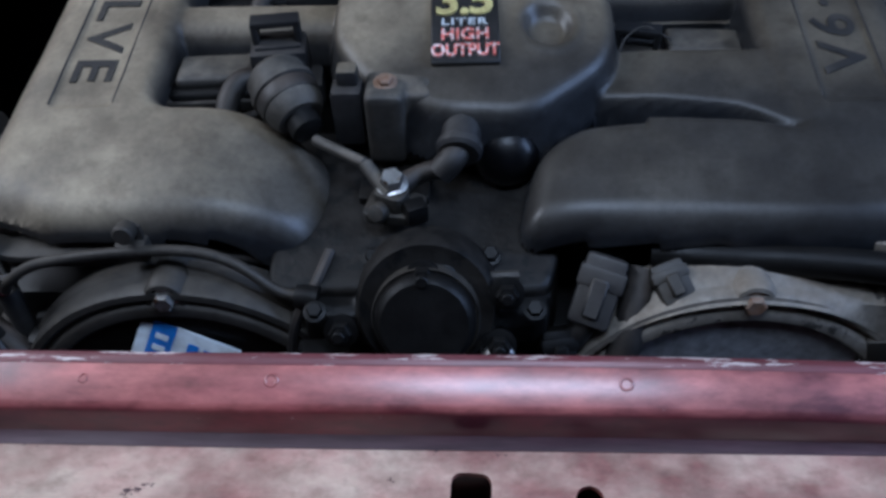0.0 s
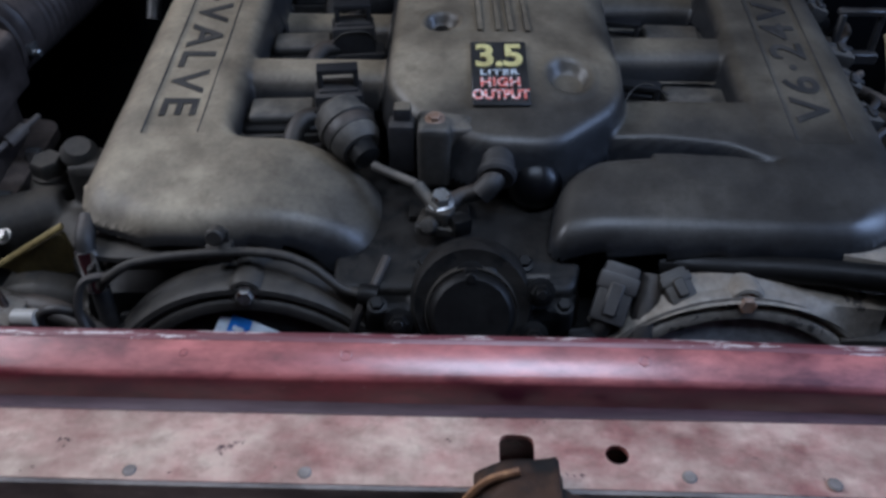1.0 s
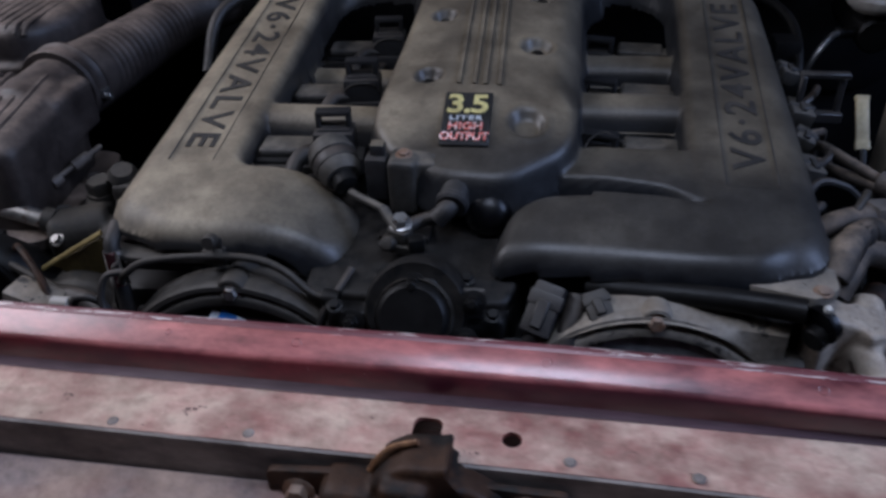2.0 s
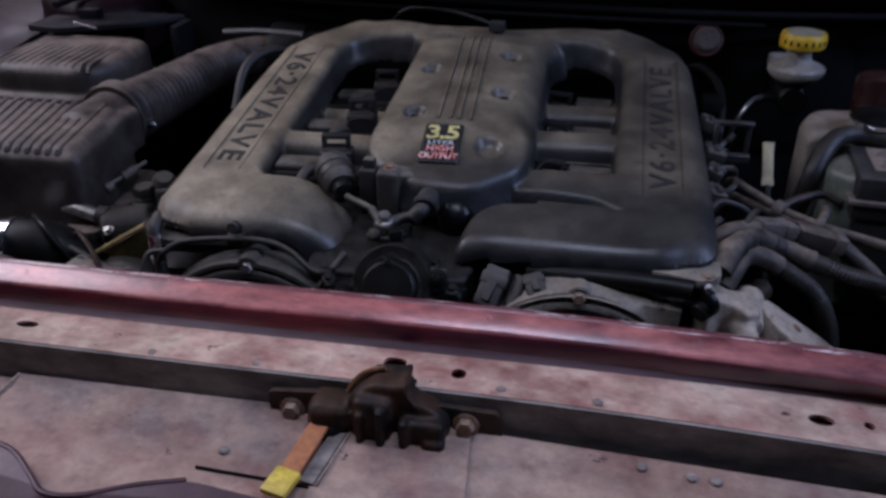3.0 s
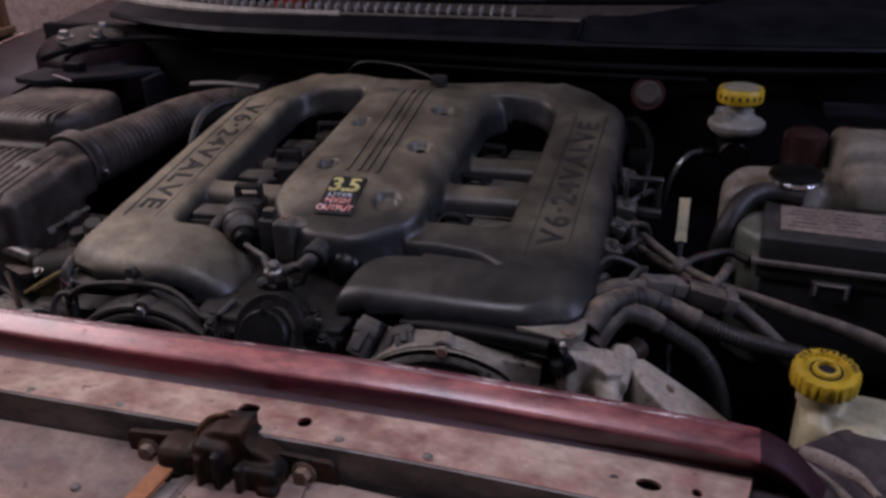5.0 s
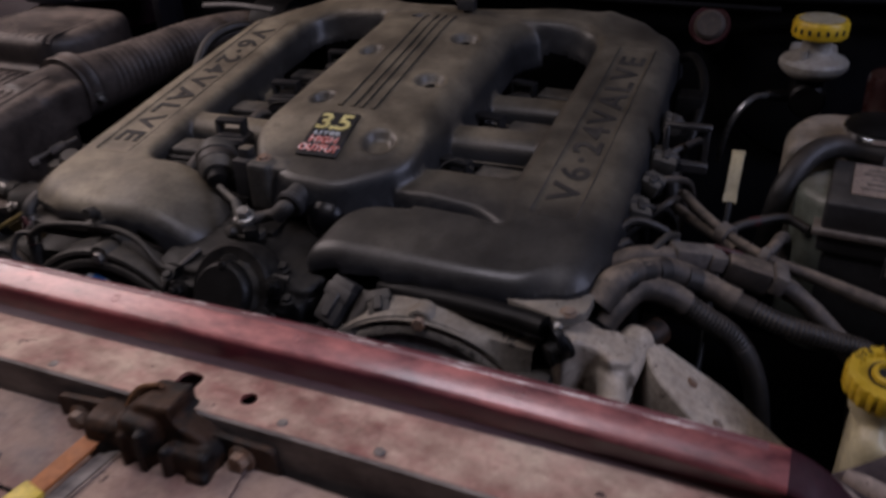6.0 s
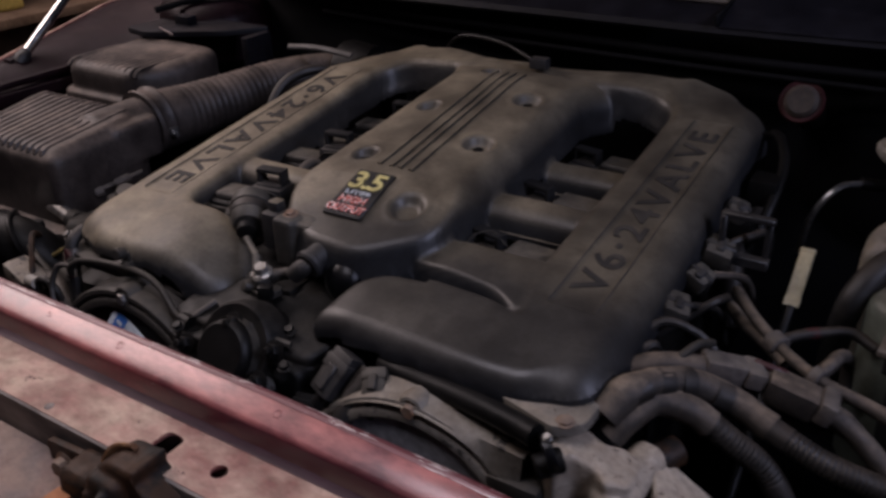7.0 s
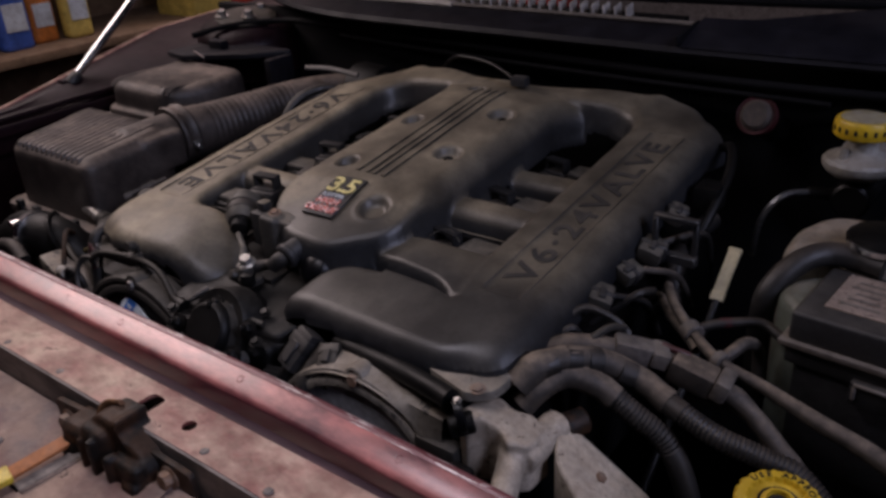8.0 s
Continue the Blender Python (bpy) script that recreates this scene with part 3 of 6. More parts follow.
# ---- hood latch ----
latch = thing("hood_latch", (-0.01, 0.15, 0.787), "rusty black cast hood latch bolted to the cross member", "hood latch")
SIDEWAYS = Matrix(((1, 0, 0, 0), (0, 0, -1, 0), (0, 1, 0, 0), (0, 0, 0, 1)))
hump = [(-0.034, 0.772), (-0.036, 0.806), (-0.026, 0.820), (-0.012, 0.829), (0.006, 0.829), (0.015, 0.833), (0.012, 0.818), (0.030, 0.812), (0.046, 0.800), (0.046, 0.772)]
base = joined(prism(rounded(hump, 0.005), -0.166, -0.136, 0.004, 3, SIDEWAYS),
              box((-0.046, 0.146, 0.790), (0.038, 0.040, 0.038), 0.013, 3), box((-0.049, 0.136, 0.782), (0.026, 0.030, 0.026), 0.010, 3),
              box((-0.012, 0.137, 0.796), (0.030, 0.024, 0.050), 0.008, 3), box((0.026, 0.138, 0.788), (0.036, 0.026, 0.034), 0.006, 3),
              box((-0.020, 0.126, 0.792), (0.006, 0.012, 0.040), 0.002), box((-0.004, 0.125, 0.794), (0.006, 0.012, 0.046), 0.002), box((0.014, 0.126, 0.790), (0.007, 0.012, 0.036), 0.002),
              box((0.036, 0.128, 0.782), (0.018, 0.014, 0.020), 0.004))
part("casting", melted(base, 0.0016, 4), M_RUSTIRON, latch)
for ear in ([(-0.100, 0.774), (-0.101, 0.804), (-0.055, 0.808), (-0.05, 0.77)], [(0.030, 0.772), (0.03, 0.808), (0.084, 0.806), (0.087, 0.780)]):
    part("mounting_ear", prism(rounded(ear, 0.006), -0.1515, -0.1465, 0.001, 2, SIDEWAYS), M_RUSTIRON, latch)
for x, z in ((-0.081, 0.789), (0.058, 0.793)):
    part("bolt", bolt((x, 0.147, z), (0, -1, 0.12), 0.0072, 0.009, 1.45), M_RUSTBOLT, latch, "rust-brown hexagon bolt")
part("hook", tube([(-0.034, 0.150, 0.810), (-0.028, 0.152, 0.820), (-0.020, 0.154, 0.827), (-0.006, 0.156, 0.831)], 0.0042, 8, 6, flat=0.5), M_RUSTHOOK, latch, "orange-rusted release hook")
lever = thing("release_lever", (-0.055, 0.12, 0.79), "flat orange release lever with a yellow tab", "lever")
part("blade", box((-0.0555, 0.110, 0.7905), (0.0155, 0.062, 0.0032), 0.001, 2, pose(0, 0, 0, 6, 0, -10)), M_ORANGE, lever)
part("tab", box((-0.0635, 0.070, 0.7865), (0.020, 0.024, 0.006), 0.002, 2, pose(0, 0, 0, 4, 0, -14)), M_TABYELLOW, lever, "bright yellow plastic tab")
part("pale_line", box((-0.0325, 0.112, 0.7850), (0.0018, 0.072, 0.003), 0.0006, 1, pose(0, 0, 0, 6, 0, -12)), M_LABEL, lever, "thin pale line along the dark strip")
# Dark strip put in for the shadowed band beside the blade.
part("dark_strip", box((-0.041, 0.112, 0.7845), (0.012, 0.070, 0.003), 0.001, 2, pose(0, 0, 0, 6, 0, -12)), M_STEPDARK, lever, "dark grey strip for the shadowed band")

# ---- bay shell ----
bay = thing("engine_bay_shell", (0, 0.5, 0.45), "inner wings and firewall of the engine bay, shade put into their dark colours", "car body")
# Near-black firewall, floor and right wing hold the bay's shade in their colour.
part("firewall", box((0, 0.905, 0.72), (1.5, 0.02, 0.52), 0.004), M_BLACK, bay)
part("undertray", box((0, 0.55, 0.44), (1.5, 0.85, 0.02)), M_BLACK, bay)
part("inner_wing", box((-0.70, 0.5, 0.66), (0.02, 0.9, 0.46), 0.005), M_SHADED_RED, bay)
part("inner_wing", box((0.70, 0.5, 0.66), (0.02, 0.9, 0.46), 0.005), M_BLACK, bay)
part("wing_flange", prism(rounded([(-0.72, 0.22), (-0.655, 0.26), (-0.655, 0.72), (-0.60, 0.86), (-0.72, 0.9)], 0.03), 0.875, 0.890, 0.004), M_SHADED_RED, bay)
part("wing_rib", tube([(-0.665, 0.27, 0.893), (-0.668, 0.5, 0.897), (-0.66, 0.70, 0.903), (-0.62, 0.82, 0.93)], 0.006, 8, 6), M_SHADED_RED, bay)
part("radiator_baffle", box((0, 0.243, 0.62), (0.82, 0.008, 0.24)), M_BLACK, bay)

fender = thing("fender", (-0.78, 0.55, 0.5), "red front fender, shade put into its dark colour, with a dull dusty top", "fender")
bm = bmesh.new()
cols = []
EDGE_SHINE = []
for k in range(38):
    y = -0.15 + 0.06 * k
    xo = -0.71 - (0.32 * (y - 0.44) if y < 0.8 else 0.1152 + 0.26 * (y - 0.8))
    xo = min(xo, -0.69)
    xi = -0.672 - 0.05 * max(0, y - 0.8)
    zt = min(0.936, 0.896 + 0.11 * max(0, y - 0.44))
    prof = [(xi, zt - 0.05), (xi, zt - 0.016), (xi - 0.012, zt - 0.010), ((xi + xo) / 2, zt + 0.004), (xo + 0.01, zt + 0.006), (xo - 0.01, zt - 0.004), (xo - 0.035, zt - 0.05), (xo - 0.06, zt - 0.3)]
    EDGE_SHINE.append((xo - 0.004, y, zt + 0.003))
    cols.append([bm.verts.new((x, y, z)) for x, z in prof])
for a, b in zip(cols, cols[1:]):
    for q in range(len(a) - 1):
        bm.faces.new((a[q], a[q + 1], b[q + 1], b[q]))
part("skin", bm, M_SHADED_RED, fender)
# Raised red line painted in as the highlight along the fender edge.
part("edge_shine", tube(EDGE_SHINE[8:20], 0.003, 8, 4), M_PANEL, fender, "red line painted in for the highlight along the edge")
fender_r = thing("fender", (0.80, 0.45, 0.74), "red front fender, shade put into its dark colour", "fender")
part("skin", box((0.81, 0.45, 0.82), (0.18, 1.3, 0.16), 0.03), M_SHADED_RED, fender_r)
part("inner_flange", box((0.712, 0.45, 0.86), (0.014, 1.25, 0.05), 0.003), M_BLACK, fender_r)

STRUT0, STRUT_DIR = Vector((-0.716, 0.565, 0.9145)), Vector((-0.02, 0.80, 0.595)).normalized()
gas = thing("hood_strut", STRUT0, "silver and black gas strut that holds up the hood", "hood strut")
part("piston_rod", rod(STRUT0, STRUT0 + 0.205 * STRUT_DIR, 0.0065), M_CHROME, gas, "bright silver piston rod")
part("cylinder", rod(STRUT0 + 0.20 * STRUT_DIR, STRUT0 + 0.43 * STRUT_DIR, 0.010), M_BLACK, gas, "black cylinder")
part("ball_socket", lathe([(0, -0.012), (0.009, -0.009), (0.011, 0), (0.008, 0.012), (0.005, 0.016), (0, 0.016)], STRUT0, STRUT_DIR, 16), M_PLASTIC, gas)
part("stud_bracket", box((-0.722, 0.560, 0.900), (0.018, 0.03, 0.036), 0.004), M_SHADED_RED, gas)

# ---- cowl, windscreen, hood ----
def cowl_y(x):
    """Front edge of the cowl."""
    return 0.786 + 0.036 * max(0.0, 0.18 - x) + 0.9 * max(0.0, -0.3 - x) ** 2 + 0.14 * max(0.0, x - 0.18) ** 2


cowl = thing("cowl_panel", (0, 0.88, 0.98), "dusty black plastic cowl panel below the windscreen", "cowl")
CXS = [-0.62 + 0.04 * k for k in range(33)]
bm = bmesh.new()
rows_ = []
for x in CXS:
    y = cowl_y(x)
    prof = [(y + 0.05, 0.988), (y + 0.006, 0.989), (y, 0.994), (y + 0.004, 1.000), (y + 0.03, 1.006), (y + 0.062, 1.012), (y + 0.066, 0.985)]
    rows_.append([bm.verts.new((x, a, b)) for a, b in prof])
for a, b in zip(rows_, rows_[1:]):
    for q in range(len(a) - 1):
        bm.faces.new((a[q], a[q + 1], b[q + 1], b[q]))
part("lip", bm, M_COWL, cowl)
part("pale_strip", tube([(x, cowl_y(x) + 0.058, 1.0115 + 0.004) for x in [-0.66 + 0.03 * k for k in range(17)]], lambda s: 0.0112 * (1 - 0.6 * min(1.0, 1.15 * s)), 8, 4, flat=0.7), M_COWLEDGE, cowl, "pale front strip")
part("dull_strip", tube([(x, cowl_y(x) + 0.058, 1.0155) for x in [-0.18 + 0.03 * k for k in range(13)]], 0.0028, 8, 4, flat=0.7), M_LIDEDGE, cowl, "dull grey end of the front strip")
part("bonnet_seal", tube([(-0.63, 0.74, 0.957), (-0.60, 0.80, 0.965), (-0.54, 0.853, 0.968), (-0.44, 0.862, 0.968), (-0.25, 0.845, 0.966), (0.0, 0.82, 0.965), (0.25, 0.80, 0.965), (0.45, 0.81, 0.965), (0.62, 0.84, 0.965)], 0.005, 10, 8), M_BLACK, cowl, "black rubber bonnet seal")
part("seal_channel", tube([(-0.40, 0.853, 0.955), (-0.2, 0.832, 0.953), (0.1, 0.805, 0.953), (0.35, 0.795, 0.953)], 0.003, 8, 6), M_BLACK, cowl)
part("grille_bed", joined(*[box((x, cowl_y(x) + 0.13, 0.993), (0.041, 0.13, 0.006)) for x in CXS if x < 0.14]), M_BLACK, cowl)
for k in range(46):
    x = -0.655 + 0.0163 * k
    y = cowl_y(x)
    part("grille_tooth", box((x, y + 0.096, 1.0165), (0.0024, 0.020, 0.016), 0.001, 1, pose(0, 0, 0, 10)), M_COWLEDGE, cowl)
part("grille_back_rail", tube([(x, cowl_y(x) + 0.118, 1.030) for x in [-0.66 + 0.06 * k for k in range(14)]], 0.005, 8, 3), M_COWL, cowl)
bm = bmesh.new()
vs = []
for x in [0.186 + 0.03 * k for k in range(17)]:
    y = cowl_y(x)
    far = 0.07 + 0.16 * min(1, max(0, (x - 0.24) / 0.16))
    vs.append([bm.verts.new(p) for p in ((x, y + 0.001, 1.0), (x, y + 0.006, 1.0045), (x, y + far * 0.5, 1.013), (x, y + far, 1.021), (x, y + far + 0.006, 1.012))])
for a, b in zip(vs, vs[1:]):
    for q in range(4):
        bm.faces.new((a[q], a[q + 1], b[q + 1], b[q]))
part("side_cover", bm, M_COWL, cowl, "bluish grey cover on the driver side")
part("cover_joint", box((0.183, cowl_y(0.183) + 0.03, 1.010), (0.004, 0.065, 0.012), 0.001, 1, pose(0, 0, 0, 6)), M_BLACK, cowl)
wiper = thing("wiper_arm", (-0.1, 1.0, 1.04), "black wiper arm lying on the windscreen", "wiper")
part("arm", tube([(-0.33, 1.055, 1.065), (-0.18, 1.02, 1.052), (0.0, 1.005, 1.047), (0.03, 1.0, 1.046)], 0.006, 8, 5, flat=0.6), M_BLACK, wiper)
part("spindle_cap", lathe([(0.012, -0.01), (0.012, 0.006), (0.008, 0.01), (0, 0.011)], (0.035, 1.0, 1.046), (0, -0.2, 1), 18), M_PLASTIC, wiper)
screen = thing("windscreen", (0, 1.1, 1.03), "dark unlit windscreen glass", "windscreen")
bm = bmesh.new()
g = [[bm.verts.new((x, 0.985 + 0.14 * (abs(x) / 0.7) ** 2 + 0.75 * s, 1.02 + 0.42 * s)) for x in [-0.72 + 0.06 * k for k in range(25)]] for s in (0, 0.3, 0.6, 1)]
for a, b in zip(g, g[1:]):
    for q in range(24):
        bm.faces.new((a[q], a[q + 1], b[q + 1], b[q]))
part("glass", bm, M_GLASS, screen)
part("rubber_edge", tube([(x, 0.98 + 0.14 * (abs(x) / 0.7) ** 2, 1.018) for x in [-0.72 + 0.12 * k for k in range(13)]], 0.006, 8, 4), M_BLACK, screen)
hood = thing("hood", (0, 0.95, 1.1), "raised red hood, darkened for shade, seen from its black lined inner side", "hood")
HOOD = Matrix.Translation((0, 1.02, 1.115)) @ pose(0, 0, 0, -48)
part("panel", box((0, 0, 0), (1.44, 1.12, 0.010), 0.004, 2, HOOD @ Matrix.Translation((0, -0.56, 0.016))), M_SHADED_RED, hood)
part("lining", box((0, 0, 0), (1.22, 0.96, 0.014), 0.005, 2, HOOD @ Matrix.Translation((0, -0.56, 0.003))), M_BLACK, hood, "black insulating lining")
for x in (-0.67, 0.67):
    part("side_rail", box((0, 0, 0), (0.05, 1.08, 0.022), 0.006, 2, HOOD @ Matrix.Translation((x, -0.56, 0.0))), M_SHADED_RED, hood)
part("front_rail", box((0, 0, 0), (1.30, 0.06, 0.022), 0.006, 2, HOOD @ Matrix.Translation((0, -1.08, 0.0))), M_SHADED_RED, hood)
tower = thing("strut_tower", (-0.60, 0.84, 0.93), "grimy suspension strut tower with its top nuts", "strut tower")
part("dome", lathe([(0.09, -0.06), (0.088, 0.0), (0.075, 0.016), (0.05, 0.022), (0, 0.024)], (-0.62, 0.85, 0.945), (0.1, -0.1, 1), 32), M_SHADED_RED, tower)
part("mount_plate", lathe([(0.05, 0), (0.052, 0.004), (0.044, 0.008), (0.02, 0.01), (0, 0.01)], (-0.618, 0.848, 0.967), (0.1, -0.1, 1), 28), M_CASTGREY, tower)
for x, y in ((-0.640, 0.815), (-0.592, 0.832), (-0.62, 0.886)):
    part("nut", bolt((x, y, 0.974), (0.1, -0.1, 1), 0.008, 0.012), M_STEEL, tower)

# ---- intake manifold ----
SLOPE, PIVOT = 0.14, 0.40  # the engine leans back


def lean_z(y):
    return SLOPE * (y - PIVOT)


def on_lean(x, y, z, turn=0.0):
    """A pose on the leaning top: x, y, height before the lean, turned about its normal."""
    return Matrix.Translation((x, y, z + lean_z(y))) @ pose(0, 0, 0, math.degrees(math.atan(SLOPE))) @ pose(0, 0, 0, 0, 0, turn)


def shift(poly):
    return [(x + XC, y) for x, y in poly]


manifold = thing("intake_manifold", (XC, 0.5, 0.84), "dusty black plastic V6 intake manifold with lettered rails", "intake manifold")


def ease(f):
    f = min(1.0, max(0.0, f))
    return f * f * (3 - 2 * f)


def plenum_z(x, y):
    return 0.9125 - 0.03 * (y - 0.42) - 0.9 * (x - XC) ** 2 - 0.2 * max(0.0, 0.445 - y) - 0.010 * ease((y - 0.68) / 0.09)


def edge_distance(poly, px, py):
    """Signed distance of many places to a polygon, negative inside."""
    best, inside = np.full(px.shape, 9.0), np.zeros(px.shape, bool)
    for k in range(len(poly)):
        (ax, ay), (bx, by) = poly[k - 1], poly[k]
        ex, ey = bx - ax, by - ay
        t = np.clip(((px - ax) * ex + (py - ay) * ey) / (ex * ex + ey * ey + 1e-12), 0, 1)
        best = np.minimum(best, np.hypot(px - ax - t * ex, py - ay - t * ey))
        cross = (ay > py) != (by > py)
        inside ^= cross & (px < ax + (py - ay) / (ey if abs(ey) > 1e-9 else 1e-9) * ex)
    return np.where(inside, -best, best)


def fuse(a, b, k):
    """The higher of two heights with a fillet of size k."""
    return np.maximum(a, b) + np.maximum(k - np.abs(a - b), 0) ** 2 / (4 * k)


def roll_off(d, r, steep=6.0):
    """How far a rounded edge of radius r has fallen at distance d from its outline (negative inside)."""
    e = np.maximum(d + r, 0)
    turn = r * steep / math.sqrt(1 + steep * steep)
    return np.where(e < turn, r - np.sqrt(np.maximum(r * r - np.minimum(e, turn) ** 2, 0)), r - np.sqrt(r * r - turn * turn) + steep * (e - turn))


def smooth01(f):
    f = np.clip(f, 0, 1)
    return f * f * (3 - 2 * f)


WELLS = [(0.037, 0.424, 0.0125), (-0.051, 0.484, 0.0105), (0.038, 0.543, 0.0125), (-0.054, 0.601, 0.0105), (0.036, 0.650, 0.0125), (-0.042, 0.716, 0.010)]
RAIL_R = rounded([(0.018, 0.306), (0.105, 0.302), (0.192, 0.297), (0.258, 0.307), (0.258, 0.52), (0.255, 0.797), (0.168, 0.797), (0.168, 0.62), (0.160, 0.43), (0.166, 0.367), (0.147, 0.3725), (0.09, 0.3765), (0.052, 0.373), (0.028, 0.356)],
                 [0.014, 0.04, 0.05, 0.055, 0.05, 0.075, 0.004, 0.05, 0.03, 0.004, 0.02, 0.03, 0.02, 0.020], 8)
RAIL_L = rounded([(-0.284, 0.306), (-0.20, 0.302), (-0.096, 0.310), (-0.078, 0.338), (-0.084, 0.372), (-0.135, 0.388), (-0.191, 0.388), (-0.192, 0.56), (-0.198, 0.797), (-0.277, 0.797), (-0.284, 0.60)],
                 [0.052, 0.03, 0.026, 0.024, 0.03, 0.02, 0.012, 0.04, 0.004, 0.07, 0.05], 8)
BACK_BAR = [(-0.21, 0.742), (-0.12, 0.738), (0.10, 0.740), (0.20, 0.746), (0.20, 0.797), (0.13, 0.795), (0.03, 0.772), (-0.05, 0.770), (-0.14, 0.795), (-0.21, 0.797)]
PLENUM = rounded([(-0.087, 0.700), (-0.087, 0.55), (-0.089, 0.420), (-0.066, 0.384), (-0.024, 0.362), (0.024, 0.360), (0.076, 0.404), (0.080, 0.55), (0.078, 0.690), (0.096, 0.740), (0.125, 0.764), (-0.135, 0.766), (-0.108, 0.745)],
                 [0.03, 0.03, 0.014, 0.014, 0.012, 0.016, 0.022, 0.03, 0.04, 0.03, 0.004, 0.004, 0.03], 5)
ARM = rounded([(0.020, 0.385), (0.046, 0.3925), (0.09, 0.3875), (0.145, 0.3805), (0.166, 0.366), (0.190, 0.366), (0.190, 0.430), (0.05, 0.430)], [0.008, 0.02, 0.03, 0.02, 0.004, 0, 0, 0.01], 5)
STEP = 0.00175
gx, gy = np.meshgrid(np.arange(-0.306, 0.286, STEP), np.arange(0.282, 0.826, STEP), indexing="ij")
side = np.abs(gx - XC)
# rails, lobes and the bar behind them, as one moulding
dl, dr, db = (edge_distance(p, gx, gy) for p in (RAIL_L, RAIL_R, BACK_BAR))
arms = -fuse(-dl, -dr, 0.004)
outline = -fuse(-arms, -db, 0.05)
outer = np.maximum(smooth01((gx - 0.198) / 0.03), smooth01((-0.224 - gx) / 0.03))
bend = 0.011 + 0.016 * outer + 0.003 * (1 - outer) * smooth01((0.390 - gy) / 0.03)
bend -= 0.006 * smooth01((0.172 - gx) / 0.01) * (gx > 0.09) * smooth01((gy - 0.348) / 0.012) * smooth01((0.40 - gy) / 0.012)
bend += (0.017 - bend) * (1 - outer) * smooth01((gy - 0.750) / 0.02)
top = np.full(gx.shape, 0.886)
lobe_l = (gx < -0.06) * smooth01((0.404 - gy) / 0.022)
top -= lobe_l * (1.4 * np.maximum(0, 0.362 - gy) ** 2 + 5.5 * np.maximum(0, gx + 0.165) ** 2)
lobe_r = (gx > -0.03) * smooth01((0.382 - gy) / 0.012)
top -= lobe_r * (1.2 * np.maximum(0, 0.355 - gy) ** 2 + 6.0 * np.maximum(0, 0.060 - gx) ** 2 + 0.003 * smooth01((0.172 - gx) / 0.11))
top += 0.007 * smooth01((0.20 - side) / 0.10) * smooth01((gy - 0.70) / 0.04)
top -= 3.0 * np.maximum(0, side - 0.175) * np.maximum(0, gy - 0.70)
fall = roll_off(outline, bend)
skin_z = top - fall
limit = 0.030 - 0.0195 * smooth01((0.356 - gy) / 0.012) + 0.018 * smooth01((gx + 0.135) / 0.03) * (gx < -0.03) * (gy < 0.40)
keep = fall < limit
lowest = np.where(fall < limit + 0.014, top - limit - 0.35 * np.maximum(fall - limit, 0), 0.0)
# cross bars between the windows: two level with the rails, two low runners
for x0, x1, y, half, z in ((0.05, 0.178, 0.5045, 0.0185, 0.8815), (0.05, 0.178, 0.609, 0.016, 0.862), (-0.205, -0.06, 0.470, 0.0165, 0.8825), (-0.205, -0.06, 0.592, 0.015, 0.850)):
    bar = z - roll_off(np.abs(gy - y) - half, half * 0.8) - 6 * np.maximum(0, np.maximum(x0 - gx, gx - x1))
    skin_z = fuse(skin_z, bar, 0.008)
    keep |= (bar > z - 0.020) & (gx > x0) & (gx < x1)
    lowest = np.maximum(lowest, np.where((bar > z - 0.034) & (gx > x0) & (gx < x1), z - 0.020, 0.0))
arm_z = 0.885 - 0.10 * np.maximum(0, 0.098 - gx) - roll_off(edge_distance(ARM, gx, gy), 0.005)
skin_z = fuse(skin_z, arm_z, 0.0025)
keep |= arm_z > 0.862
lowest = np.maximum(lowest, np.where(arm_z > 0.848, 0.862, 0.0))
# crowned plenum on top, its driver side rolled wide
dp = edge_distance(PLENUM, gx, gy)
crown = 0.9125 - 0.03 * (gy - 0.42) - 0.9 * (gx - XC) ** 2 - 0.2 * np.maximum(0, 0.445 - gy) - 0.010 * smooth01((gy - 0.68) / 0.09)
pl_roll = 0.008 + 0.018 * smooth01((gx - XC) / 0.03) * smooth01((gy - 0.43) / 0.06)
pl_fall = roll_off(dp, pl_roll, 5.0)
skin_z = fuse(skin_z, crown - pl_fall, 0.012)
skirt = 0.024 + 0.014 * smooth01((gy - 0.42) / 0.05)
keep |= pl_fall < skirt
lowest = np.maximum(lowest, np.where(pl_fall < skirt + 0.012, crown - skirt - 0.35 * np.maximum(pl_fall - skirt, 0), 0.0))
# bolt wells with dished rims
for k, (wx, wy, wr) in enumerate(WELLS):
    d = np.hypot(gx - wx, (gy - wy) * 0.95)
    skin_z -= (0.0085 if k else 0.0075) * smooth01((wr * 1.25 - d) / (wr * 0.55))
    skin_z += 0.0008 * np.exp(-((d - wr * 1.45) / (wr * 0.2)) ** 2)
# sunk lettering panels on the rails, with a fine groove along each side
PANELS = ((0.2105, 1.5, 0.0175), (-0.234, -0.5, 0.0175))
for px, turn, half in PANELS:
    u = gx - px - math.tan(radians(turn)) * (gy - 0.54)
    v = np.abs(gy - 0.541) - 0.158
    skin_z -= 0.0013 * smooth01(0.5 - np.maximum(np.abs(u) - half, v) / 0.0028)
keep = keep[:-1, :-1] | keep[1:, :-1] | keep[:-1, 1:] | keep[1:, 1:]
skin_z = np.maximum(skin_z, np.maximum(lowest, 0.81))
final = skin_z + SLOPE * (gy - PIVOT) + 0.00035 * np.sin(gx * 61 + 1.3 * np.sin(gy * 37)) * np.sin(gy * 53)
nx, ny = gx.shape
